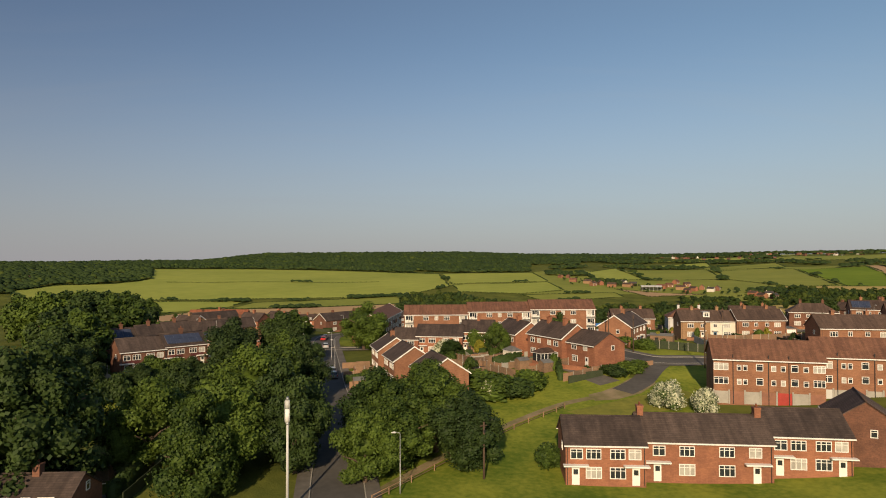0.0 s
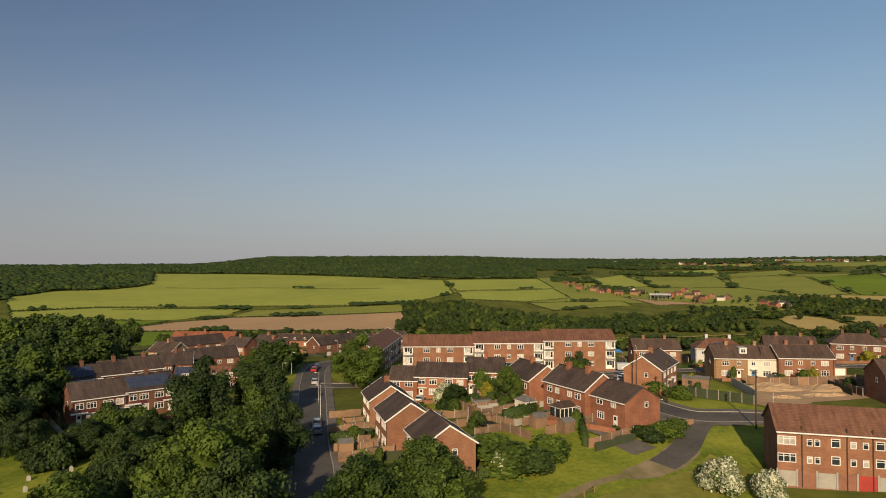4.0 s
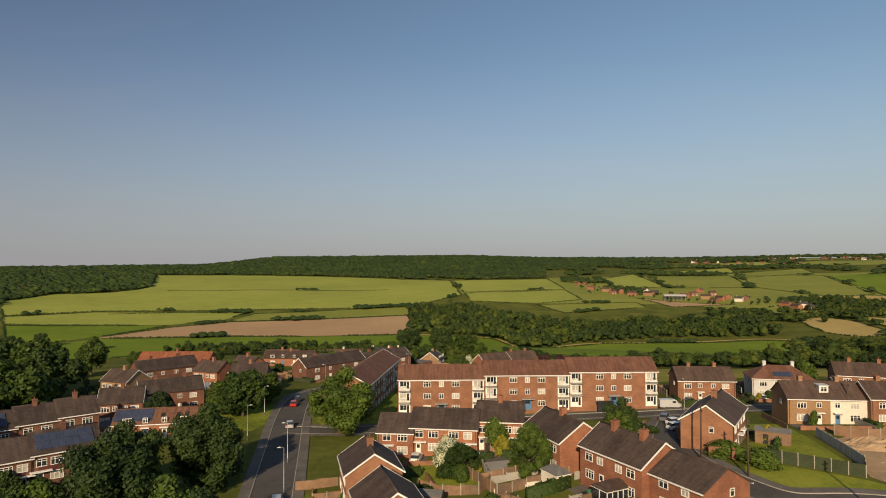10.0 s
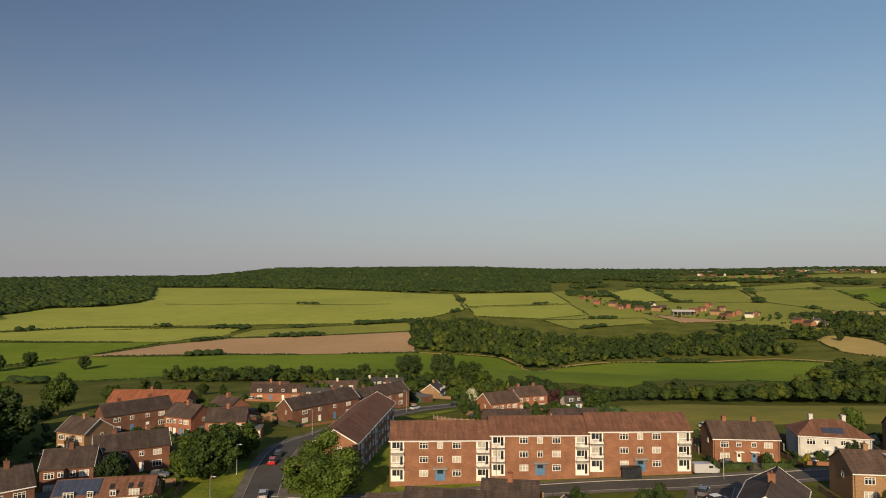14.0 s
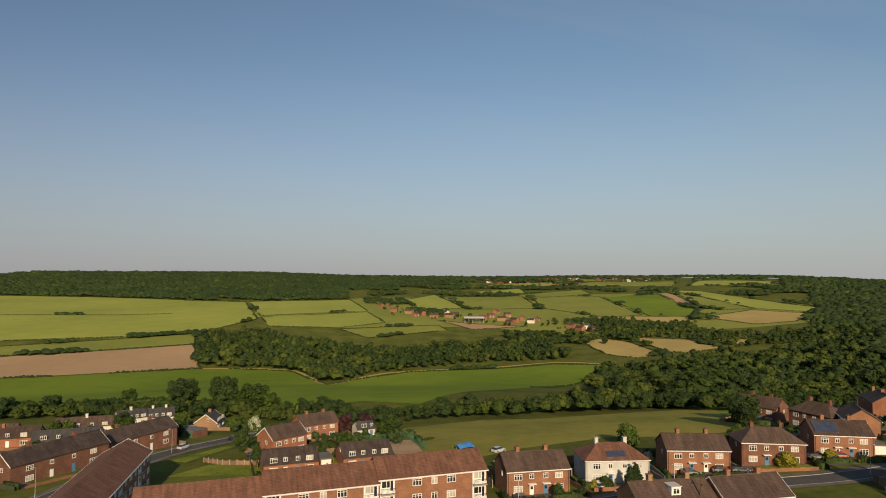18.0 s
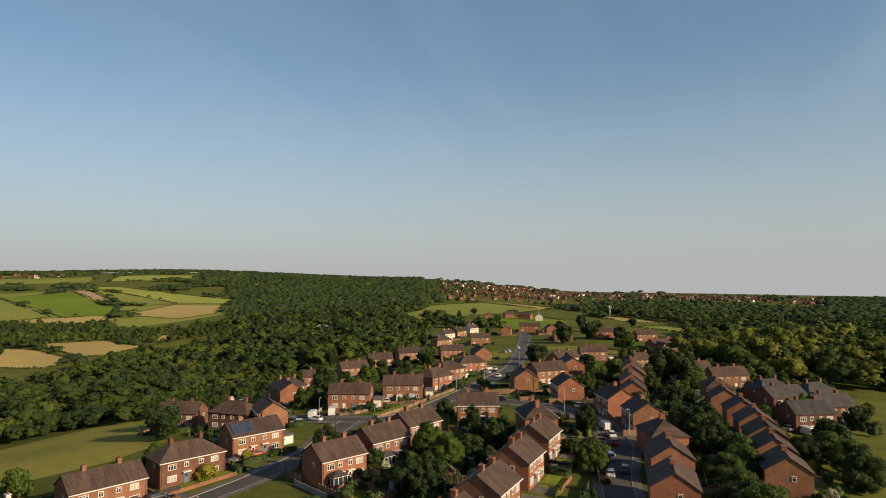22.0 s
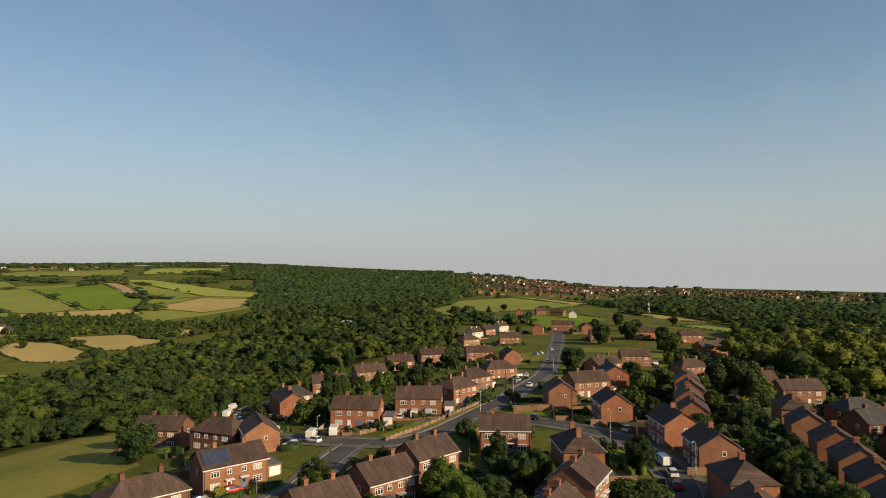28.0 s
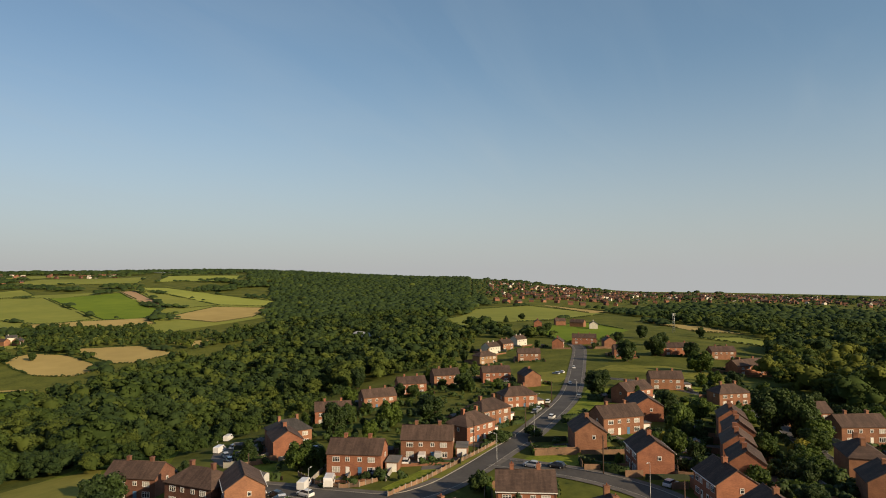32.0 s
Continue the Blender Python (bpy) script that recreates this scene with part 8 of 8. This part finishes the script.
# ---- far villages ----
def far_house(x, y, ang, k):
    wall = (BRICK_RED, BRICK_BROWN, BRICK_BUFF, BRICK_BROWN, BRICK_RED, BRICK_BROWN, RENDER, BRICK_DARK)[k % 8]
    if math.hypot(x - 60, y - 115) > 1150:
        wall = (BRICK_DARK, BRICK_BROWN)[k % 2]
    roof = (TILE_RED, TILE_BROWN, TILE_BROWN, TILE_GREY)[(k // 2) % 4]
    m = pose(x, y, Hf(x, y), 0, 0, ang)
    away = math.hypot(x - 60, y - 115) > 1150
    key = ("fh", k % 8, away)
    if key in HOUSES:
        return copy_thing(HOUSES[key], m)
    e = base("house", 0, 0, 0, 0, "distant village house among trees on the hillside", "house", "distant village houses")
    HOUSES[key] = e
    L, W, eave, top = (8.0 + k % 3, 6.5, 4.2, 6.4) if away else (11.0 + (k % 3) * 2, 8.0, 5.0, 7.8)
    part("wall", gable_wall(L, W, eave, top, wall, 3.0), e)
    part("roof", gable_roof(L, W, eave, top, roof), e)
    for u in () if away else (-L * 0.28, L * 0.28):
        window(e, on_wall("F", u, 3.0, L, W), 1.8, 1.4, 2, False, True)
        window(e, on_wall("F", u, 0.6, L, W), 1.8, 1.6, 2, True, True)
    chimney(e, L * 0.3, 0, top + 1.0, top - 0.8, wall)
    e.matrix_world = m
    return e


for k, (x, y, a) in enumerate(((262, 1281, 60), (254, 1195, 151), (275, 1166, 139), (276, 1129, 33), (293, 1145, 94), (305, 1114, 154), (338, 1156, 121), (347, 1129, 160), (381, 1082, 148),
                               (402, 1102, 16), (405, 1058, 155), (433, 1102, 3), (416, 1032, 120), (437, 1049, 66), (436, 1012, 141), (452, 1025, 59), (432, 1151, 49), (247, 1282, 120),
                               (332, 1114, 138), (398, 1011, 140), (465, 934, 121), (464, 905, 101), (482, 921, 163), (476, 895, 38), (746, 2158, 59), (829, 1882, 162), (821, 1787, 38),
                               (868, 1822, 133), (849, 1725, 99), (893, 1754, 3), (928, 1743, 171), (776, 1845, 16), (775, 1959, 40), (1157, 593, 151), (1277, 628, 10), (1210, 587, 77),
                               (1338, 627, 7), (1265, 585, 68), (1408, 627, 121), (1482, 640, 152), (1385, 591, 99), (1518, 624, 109), (1395, 567, 101), (1538, 602, 147), (1363, 533, 113),
                               (1505, 567, 34), (1368, 511, 93), (1523, 544, 24), (1375, 488, 9), (1539, 521, 34), (1378, 464, 126), (1552, 497, 55), (1104, 551, 66), (1103, 528, 172),
                               (1193, 537, 111), (1209, 519, 160), (1216, 495, 77), (1194, 462, 107), (1194, 440, 129), (1549, 473, 98), (1422, 426, 146), (1566, 441, 89), (1484, 402, 136),
                               (1576, 398, 149), (1415, 352, 104), (1487, 341, 149), (1569, 329, 59), (1479, 284, 86), (1576, 264, 174), (1556, 230, 7), (1677, 206, 71), (1590, 170, 155),
                               (1726, 142, 171), (1673, 110, 178), (1254, 412, 41), (1244, 392, 178), (1327, 374, 83), (1624, 742, 138), (1759, 773, 146), (1666, 715, 145), (1858, 757, 26),
                               (1754, 692, 167), (1991, 736, 54), (1852, 657, 162), (2650, 834, 146), (2628, 766, 68), (3079, 791, 72), (2333, 558, 31), (2184, 482, 16), (2062, 395, 123),
                               (2012, 326, 163), (730, 332, 123), (699, 346, 22), (719, 309, 88), (699, 287, 17), (1363, 641, 105), (-724, 1103, 38), (-711, 1099, 5), (-731, 1099, 75))):
    far_house(x, y, a, k)


def barn(x, y, ang):
    e = base("barn", x, y, Hf(x, y), ang, "long pale metal-roofed open barn by the village", "barn")
    for i in range(6):
        part("post", shared("bpost", lambda: boxes("post", STEEL, (-0.2, -0.2, -3, 0.2, 0.2, 7.0))), e, pose(-15 + i * 6, -7, 0))
        part("post", MESHES["bpost"], e, pose(-15 + i * 6, 7, 0))
    part("roof", gable_roof(32, 15, 7.0, 9.0, GREY_PAINT, 0.6, 0.6, 0.3), e)
    part("back_wall", boxes("back_wall", CONCRETE, (-16, 6.6, -3, 16, 6.9, 6.5)), e)


barn(354, 1054, -12)
# ---- garden rooms, fences and clutter near the path of the flight ----
def garden_room(x, y, ang, w, d, roof, label, glazed=True, h=2.3, wall=None):
    e = base("garden_room", x, y, Hf(x, y), ang, label, "garden room", "garden rooms")
    part("base_wall", boxes("base_wall", wall or BRICK_RED, (-w / 2, -d / 2, -1.0, w / 2, d / 2, 0.7 if glazed else h)), e)
    if glazed:
        n = max(2, int(w / 0.9))
        part("glazing", boxes("glazing", GLASS, (-w / 2 + 0.06, -d / 2 + 0.06, 0.7, w / 2 - 0.06, d / 2 - 0.06, h)), e)
        for i in range(n + 1):
            part("mullion", shared(("mull", h), lambda: boxes("mullion", WHITE, (-0.05, -0.05, 0.7, 0.05, 0.05, h))), e, pose(-w / 2 + 0.05 + (w - 0.1) * i / n, -d / 2 + 0.05, 0))
        for sx in (-1, 1):
            part("mullion", MESHES[("mull", h)], e, pose(sx * (w / 2 - 0.05), 0, 0))
    else:
        window(e, on_wall("F", -w * 0.2, 0.8, w, d), 1.2, 1.1, 2)
        door(e, on_wall("F", w * 0.28, 0.05, w, d), WHITE)
    part("fascia", boxes("fascia", WHITE, (-w / 2 - 0.1, -d / 2 - 0.1, h, w / 2 + 0.1, d / 2 + 0.1, h + 0.14)), e)
    part("roof", hip_roof(w, d, h + 0.2, h + 1.0, roof, 0.15, 0.06), e)
    return e


for x, y, a, k in LEANTO:
    garden_room(x, y, a, 3.2, 2.4, TILE_GREY if k else FELT, "glazed porch with a grey roof behind a house")
garden_room(15.6, 153.4, 118, 4.2, 3.4, TILE_GREY, "grey-roofed glazed conservatory behind a house")
garden_room(16.5, 142.6, 118, 3.6, 2.6, FELT, "small pale summerhouse on a patio", False, 2.0, RENDER)
garden_room(22.6, 134.6, 28, 4.6, 3.0, TILE_BROWN, "brick garden room with a tiled roof and white windows")
garden_room(79.5, 178.6, -6, 4.0, 3.4, TILE_GREY, "lean-to brick extension behind a cream house", True)
garden_room(43.6, 163.5, 110, 4.6, 2.6, FELT, "low flat lean-to beside a gable wall", False, 2.0, FENCE)
fence((0.2, 143.3), (5.4, 142.4), 1.5)
fence((5.4, 142.4), (7.3, 145.8), 1.7)
fence((7.3, 145.8), (14.6, 148.2), 1.2, material=CONCRETE, label="pale panelled fence round a raised patio")
fence((6.2, 158.3), (7.3, 145.8), 1.2, material=CONCRETE, label="pale panelled fence round a raised patio")
fence((7.5, 141.7), (14.6, 143.5), 0.8, label="low rendered retaining wall", material=RENDER, low=True)
fence((1.1, 134.5), (9.0, 138.7), 1.5)
fence((6.0, 129.3), (10.7, 131.6), 1.5)
fence((10.7, 131.6), (15.1, 125.3), 1.5)
fence((9.0, 138.7), (13.2, 132.9), 1.3)
fence((13.2, 132.9), (18.9, 136.2), 1.3, material=CONCRETE, label="pale panelled garden fence")
fence((-4.5, 126), (-3.4, 147), 1.4)
fence((-3.4, 147), (0.2, 143.3), 1.4)
fence((18.2, 132.8), (23.8, 129.8), 0.9, label="low red brick retaining wall", material=BRICK_RED, low=True)
fence((23.8, 129.8), (31.0, 124.3), 0.9, label="low red brick retaining wall", material=BRICK_RED, low=True)
for k in range(5):
    fence((-15.5 - k * 0.9, 127 + k * 4.4), (-9.3 - k * 0.9, 128.4 + k * 4.4), 1.0)
fence((-15.2, 125), (-19.8, 148), 0.7, label="low brick front garden wall", material=BRICK_BROWN, low=True)
fence((49.8, 149.0), (60.3, 141.8), 1.8, material=GREEN_FENCE, label="dark green close-boarded fence beside the grass")
fence((60.3, 141.8), (63.0, 146.4), 1.6, material=GREEN_FENCE, label="dark green close-boarded fence beside the grass")
fence((63.0, 146.4), (66.8, 165.5), 1.7, material=GREY_PAINT, label="weathered grey board fence along the plot")
fence((70.7, 166.6), (74.1, 162.5), 1.9)
fence((74.1, 162.5), (96, 163.5), 1.9, label="new pale timber fence above the building plot")
fence((41.7, 150.9), (45.3, 149.8), 1.7, label="short brick garden wall", material=BRICK_BROWN, low=True)
hedge((45.5, 150.4), (50.2, 149.6), 1.6, 1.4, leaf=LEAF)
shed(56.6, 160.4, -30, 5.5, 2.6, 2.2, label="long dark timber workshop with a felt roof")
shed(-1.4, 139.2, -10, 3.2, 2.4, 2.0)
shed(8.4, 164.0, -8, 2.2, 1.8, 1.9)
for x, y, k, h, w in ((10.5, 161.8, "ybush", 3.0, 1.7), (1.0, 163.2, "blossom", 3.6, 2.6), (4.0, 154.1, "dbush", 3.4, 2.1), (-3.6, 168.9, "oak2", 4.6, 2.3), (0.5, 151, "bush", 2.0, 1.6), (5.2, 152.4, "ybush", 1.6, 1.1),
                      (3.0, 149.3, "bush", 2.2, 1.7), (6.8, 134.6, "bush", 2.6, 1.8), (2.0, 130.6, "dbush", 2.0, 1.5), (-8.5, 126, "bush", 1.6, 1.2), (33, 125.2, "bush", 1.3, 2.2), (36.5, 125.8, "dbush", 1.2, 2.0), (40, 128, "bush", 1.3, 2.4), (30.6, 127, "dbush", 1.5, 1.4),
                      (-12.5, 134, "dbush", 1.1, 0.8), (-14, 144, "bush", 1.2, 1.0)):
    tree(k, x, y, h, w)


sheet("lawn", [(-3, 120), (14, 118), (29, 122), (22, 130), (14, 132), (8, 130.5), (-3, 127)], GRASS, 0.045, 3, "sunlit back garden lawn", "lawn")
sheet("lawn", [(-4, 148), (5.6, 144), (5.6, 157), (-7, 161)], GRASS, 0.045, 3, "back garden lawn between fences", "lawn")
sheet("lawn", [(-17.6, 120), (-9.4, 121), (-13, 147), (-21.5, 147)], GRASS, 0.045, 3, "small front garden lawns beside the road", "lawn")
sheet("patio", [(6.6, 146.4), (14.4, 148.8), (13.8, 157), (7, 157)], CONCRETE, 0.07, 3, "pale raised concrete patio", "patio")
sheet("lawn", [(45, 146), (49.5, 147.8), (60, 140.6), (63, 136), (56, 135.6), (47, 137.5), (43.6, 142)], GRASS, 0.045, 3, "mown grass verge between the road and the fence", "lawn")


sheet("lawn", [(50, 151), (61, 144), (65, 165), (66, 176), (56, 178), (58, 166), (52, 160)], GRASS, 0.045, 3, "back garden lawn behind the green fence", "lawn")


def trampoline(x, y):
    e = base("trampoline", x, y, Hf(x, y), 0, "dark round trampoline with a safety net", "trampoline")
    part("mat", tube("mat", DARK, [(0, 0, 0.75), (0, 0, 0.8)], [1.5, 1.5], 20), e)
    for i in range(6):
        a = i * math.pi / 3
        part("pole", shared("trp", lambda: tube("pole", DARK, [(0, 0, -0.1), (0, 0, 2.5)], [0.03, 0.03], 6)), e, pose(1.55 * math.cos(a), 1.55 * math.sin(a), 0))
    part("top_ring", tube("top_ring", DARK, [(1.55 * math.cos(i * 0.3142), 1.55 * math.sin(i * 0.3142), 2.5) for i in range(21)], [0.03] * 21, 5), e)


trampoline(8.5, 134.0)


def wheelie_bin(x, y, ang, material=None):
    def make():
        return mesh_of("wheelie_bin", [(-0.24, -0.28, 0), (0.24, -0.28, 0), (0.24, 0.28, 0), (-0.24, 0.28, 0), (-0.29, -0.36, 1.0), (0.29, -0.36, 1.0), (0.29, 0.36, 1.0), (-0.29, 0.36, 1.0), (-0.26, 0.0, 1.12), (0.26, 0.0, 1.12)],
                       [(3, 2, 1, 0), (0, 1, 5, 4), (1, 2, 6, 5), (2, 3, 7, 6), (3, 0, 4, 7), (4, 5, 9, 8), (6, 7, 8, 9), (5, 6, 9), (7, 4, 8)], material or DARK)
    ob = new("wheelie_bin", shared(("bin", (material or DARK).name), make))
    ob.matrix_world = pose(x, y, Hf(x, y) + 0.06, 0, 0, ang)
    return tagged(ob, "dark plastic wheeled refuse bin outside a house", "bin", "refuse bins")


for x, y, a in ((22.0, 64.2, 0), (22.7, 64.1, 8), (31.5, 63.4, -5), (37.5, 63.0, 0), (38.2, 62.9, 5), (19.3, 136.6, 30), (24.6, 131.9, 20), (47.5, 175.5, 10), (60.5, 197.4, 0), (110, 197.5, 0), (-10, 140, 0), (134, 197, 10)):
    wheelie_bin(x, y, a)
for x, y, a in ((22.9, 63.9, 0), (45.0, 62.2, 0), (20.0, 137.1, 20), (86.0, 198.5, 0)):
    wheelie_bin(x, y, a, GREEN_DOOR)


def handrail(pts, label):
    e = base("handrail", *pts[0], 0, 0, label, "railing")
    x0, y0 = pts[0]
    for x, y in smooth_line(pts, 4):
        part("post", shared("hrp", lambda: boxes("post", FENCE, (-0.06, -0.06, -0.3, 0.06, 0.06, 0.95))), e, pose(x - x0, y - y0, Hf(x, y)))
    P = smooth_line(pts, 4)
    for dz in (0.45, 0.85):
        part("rail", tube("rail", FENCE, [(x - x0, y - y0, Hf(x, y) + dz) for x, y in P], [0.05] * len(P), 5), e)


handrail([(-7.5, 71), (2, 84.2), (11.4, 96.6), (21, 106)], "low timber post-and-rail fence along the earth path")


def gravestone(x, y, ang, h):
    def make():
        n = 7
        vs = [(sx * 0.3, sy * 0.06, -0.2) for sy in (-1, 1) for sx in (-1, 1)]
        out = [(-0.3, -0.2)] + [(-0.3 * math.cos(math.pi * i / (n - 1)), 0.62 + 0.25 * math.sin(math.pi * i / (n - 1))) for i in range(n)] + [(0.3, -0.2)]
        vs = [(px_, y_, pz_) for y_ in (-0.06, 0.06) for px_, pz_ in out]
        m_ = len(out)
        return mesh_of("gravestone", vs, [tuple(range(m_))[::-1], tuple(range(m_, 2 * m_))] + [(i, (i + 1) % m_, m_ + (i + 1) % m_, m_ + i) for i in range(m_)], CONCRETE)
    ob = new("gravestone", shared("grave", make))
    ob.matrix_world = pose(x, y, Hf(x, y), 0, 0, ang) @ Matrix.Diagonal((1, 1, h, 1))
    return tagged(ob, "weathered pale gravestone standing in the grass", "gravestone", "gravestones")


gr = random.Random(12)
for row in range(5):
    for k in range(6):
        gravestone(-73 + k * 4.2 + row * 2.2 + gr.uniform(-0.8, 0.8), 96 + row * 6.5 + k * 1.8 + gr.uniform(-1, 1), 25 + gr.uniform(-8, 8), gr.uniform(0.8, 1.4))
sheet("lawn", [(-84, 92), (-46, 98), (-40, 128), (-60, 142), (-86, 126)], GRASS, 0.04, 5, "shaded churchyard grass", "lawn")


def polytunnel(x, y, ang, L, w, h):
    me_pts = [(w / 2 * math.cos(t), h * math.sin(t)) for t in [math.pi * i / 10 for i in range(11)]]
    vs = [(sx * L / 2, a, b) for sx in (-1, 1) for a, b in me_pts]
    fs = [(i, i + 1, 11 + i + 1, 11 + i) for i in range(10)] + [tuple(range(11))[::-1], tuple(range(11, 22))]
    ob = new("polytunnel", mesh_of("polytunnel", vs, fs, GREY_PAINT))
    ob.matrix_world = pose(x, y, Hf(x, y), 0, 0, ang)
    return tagged(ob, "long pale greenhouse at the edge of the wood", "greenhouse")


polytunnel(596, 482, 71, 60, 14, 4.5)


def bus_shelter(x, y, ang):
    e = base("bus_shelter", x, y, Hf(x, y), ang, "small glazed bus shelter beside the road", "bus shelter")
    part("roof", boxes("roof", DARK, (-1.9, -0.8, 2.3, 1.9, 0.7, 2.42)), e)
    for sx in (-1.8, 0, 1.8):
        part("post", shared("bsp", lambda: boxes("post", DARK, (-0.05, -0.05, -0.2, 0.05, 0.05, 2.3))), e, pose(sx, 0.6, 0))
    part("pane", boxes("pane", GLASS, (-1.75, 0.58, 0.3, 1.75, 0.62, 2.2)), e)
    part("bench", boxes("bench", DARK, (-1.5, 0.2, 0.45, 1.5, 0.5, 0.52)), e)


bus_shelter(36.0, 193.6, 180)


def dormer(parent_x, parent_y, z, ang):
    e = base("dormer", parent_x, parent_y, z, ang, "white dormer window standing on a brown roof", "dormer")
    part("wall", gable_wall(1.7, 2.2, 1.3, 1.32, WHITE, 0.8), e)
    part("roof", boxes("roof", GREY_PAINT, (-1.0, -1.25, 1.33, 1.0, 1.2, 1.45)), e)
    window(e, on_wall("F", 0, 0.15, 1.7, 2.2), 1.2, 1.0, 2)
    return e


for x, y, a in ((75.0, 178.0, -6),):
    dormer(x, y, Hf(x, y) + 6.0, a)


def portable_toilet(x, y):
    e = base("portable_toilet", x, y, Hf(x, y), 15, "blue plastic portable toilet on the building plot", "toilet")
    part("cabin", boxes("cabin", BLUE_DOOR, (-0.55, -0.55, 0, 0.55, 0.55, 2.1)), e)
    part("roof", boxes("roof", WHITE, (-0.6, -0.6, 2.1, 0.6, 0.6, 2.25)), e)
    part("door", boxes("door", BLUE_DOOR, (-0.4, -0.58, 0.1, 0.4, -0.55, 1.95)), e)


portable_toilet(88.0, 146.0)


def spoil_heap(x, y, w, d, h, seed):
    r_ = np.random.default_rng(seed)
    n = 26
    vs, fs = [], []
    ph = r_.uniform(0, 20, 3)
    for i in range(n):
        for j in range(n):
            u, v = -1 + 2 * i / (n - 1), -1 + 2 * j / (n - 1)
            q = max(0.0, 1 - (u * u + v * v))
            px_, py_ = x + u * w / 2, y + v * d / 2
            vs.append((px_, py_, Hf(px_, py_) - 0.15 + h * q ** 0.8 * (0.7 + 0.5 * noise.noise(Vector((u * 2.6, v * 2.6, ph[0])))) + q * 0.35 * noise.noise(Vector((u * 8, v * 8, ph[1])))))
    for i in range(n - 1):
        for j in range(n - 1):
            a = i * n + j
            fs.append((a, a + n, a + n + 1, a + 1))
    return tagged(new("spoil_heap", mesh_of("spoil_heap", vs, fs, DIRT)), "heap of pale excavated earth on the building plot", "earth heap", "earth heaps")


spoil_heap(72.5, 158.5, 15, 8, 1.9, 1)
spoil_heap(85.0, 157.0, 16, 8, 1.4, 2)
spoil_heap(79, 150.5, 12, 4, 0.7, 3)
spoil_heap(70, 148.5, 8, 4, 0.6, 4)


def lattice_mast(x, y, h):
    e = base("radio_mast", x, y, Hf(x, y), 0, "slender grey radio mast among the far fields", "mast")
    for sx, sy in ((-1, -1), (1, -1), (1, 1), (-1, 1)):
        part("leg", tube("leg", STEEL, [(sx * 1.0, sy * 1.0, -0.5), (sx * 0.35, sy * 0.35, h)], [0.12, 0.08], 6), e)
    for k in range(7):
        z = h * (k + 1) / 8
        w = 1.0 - 0.65 * z / h
        part("brace", boxes("brace", STEEL, (-w, -w, z, w, w, z + 0.15)), e)
    for a in (0, 120, 240):
        part("antenna", boxes("antenna", WHITE, (-0.3, -1.2, h - 3.0, 0.3, -0.9, h - 0.4)), e, pose(0, 0, 0, 0, 0, a))


lattice_mast(685, 208, 18.0)
# ---- the town along the far ridge, past counting, as one mesh ----
def far_town():
    tr = random.Random(77)
    vs, fs, mi = [], [], []
    for b0, b1, d0, d1, n in ((65.5, 77, 1350, 2100, 200), (71, 98, 1650, 3300, 620), (19, 35, 2050, 2650, 90)):
        for _ in range(n):
            b, d = radians(tr.uniform(b0, b1)), tr.uniform(d0, d1)
            x, y = CX + d * math.sin(b), CY + d * math.cos(b)
            a, L, W, hr = tr.uniform(0, math.pi), tr.uniform(7, 12), 7.0, tr.uniform(6.0, 7.4)
            c, s, z = math.cos(a), math.sin(a), Hf(x, y)
            o = len(vs)
            for u, v, w in ((-L / 2, -3.5, -3), (L / 2, -3.5, -3), (L / 2, 3.5, -3), (-L / 2, 3.5, -3), (-L / 2, -3.5, 4.3), (L / 2, -3.5, 4.3), (L / 2, 3.5, 4.3), (-L / 2, 3.5, 4.3), (-L / 2, 0, hr), (L / 2, 0, hr)):
                vs.append((x + c * u - s * v, y + s * u + c * v, z + w))
            wall = tr.choice((0, 0, 0, 1, 1, 2))
            for f, k in (((0, 1, 5, 4), wall), ((2, 3, 7, 6), wall), ((1, 2, 6, 9, 5), wall), ((3, 0, 4, 8, 7), wall), ((4, 5, 9, 8), 3 + (wall + o) % 3 // 2), ((6, 7, 8, 9), 3 + (wall + o) % 3 // 2)):
                fs.append([o + i for i in f])
                mi.append(k)
    me = mesh_of("far_town", vs, fs, BRICK_DARK)
    for m in (BRICK_BROWN, RENDER, TILE_BROWN, TILE_RED):
        me.materials.append(m)
    me.polygons.foreach_set("material_index", mi)
    tagged(new("far_town", me), "distant brick town spread along the ridge", "town", kind="stuff")


far_town()
tr_ = np.random.default_rng(29)
TB, TD = np.radians(tr_.uniform(64.5, 97, 2000)), tr_.uniform(1330, 3100, 2000)
plant("woodland", CX + TD * np.sin(TB), CY + TD * np.cos(TB), tr_.uniform(4.0, 8, 2000), 0, LEAF_WOOD, "dark trees scattered through the distant town", 1.3)
EB, ED = np.radians(64.3 + 7.5 * tr_.uniform(0, 1, 420) ** 1.8), tr_.uniform(1330, 2300, 420)
plant("woodland", CX + ED * np.sin(EB), CY + ED * np.cos(EB), tr_.uniform(5, 10, 420), 0, LEAF_WOOD, "loose trees where the wood meets the distant town", 1.3)
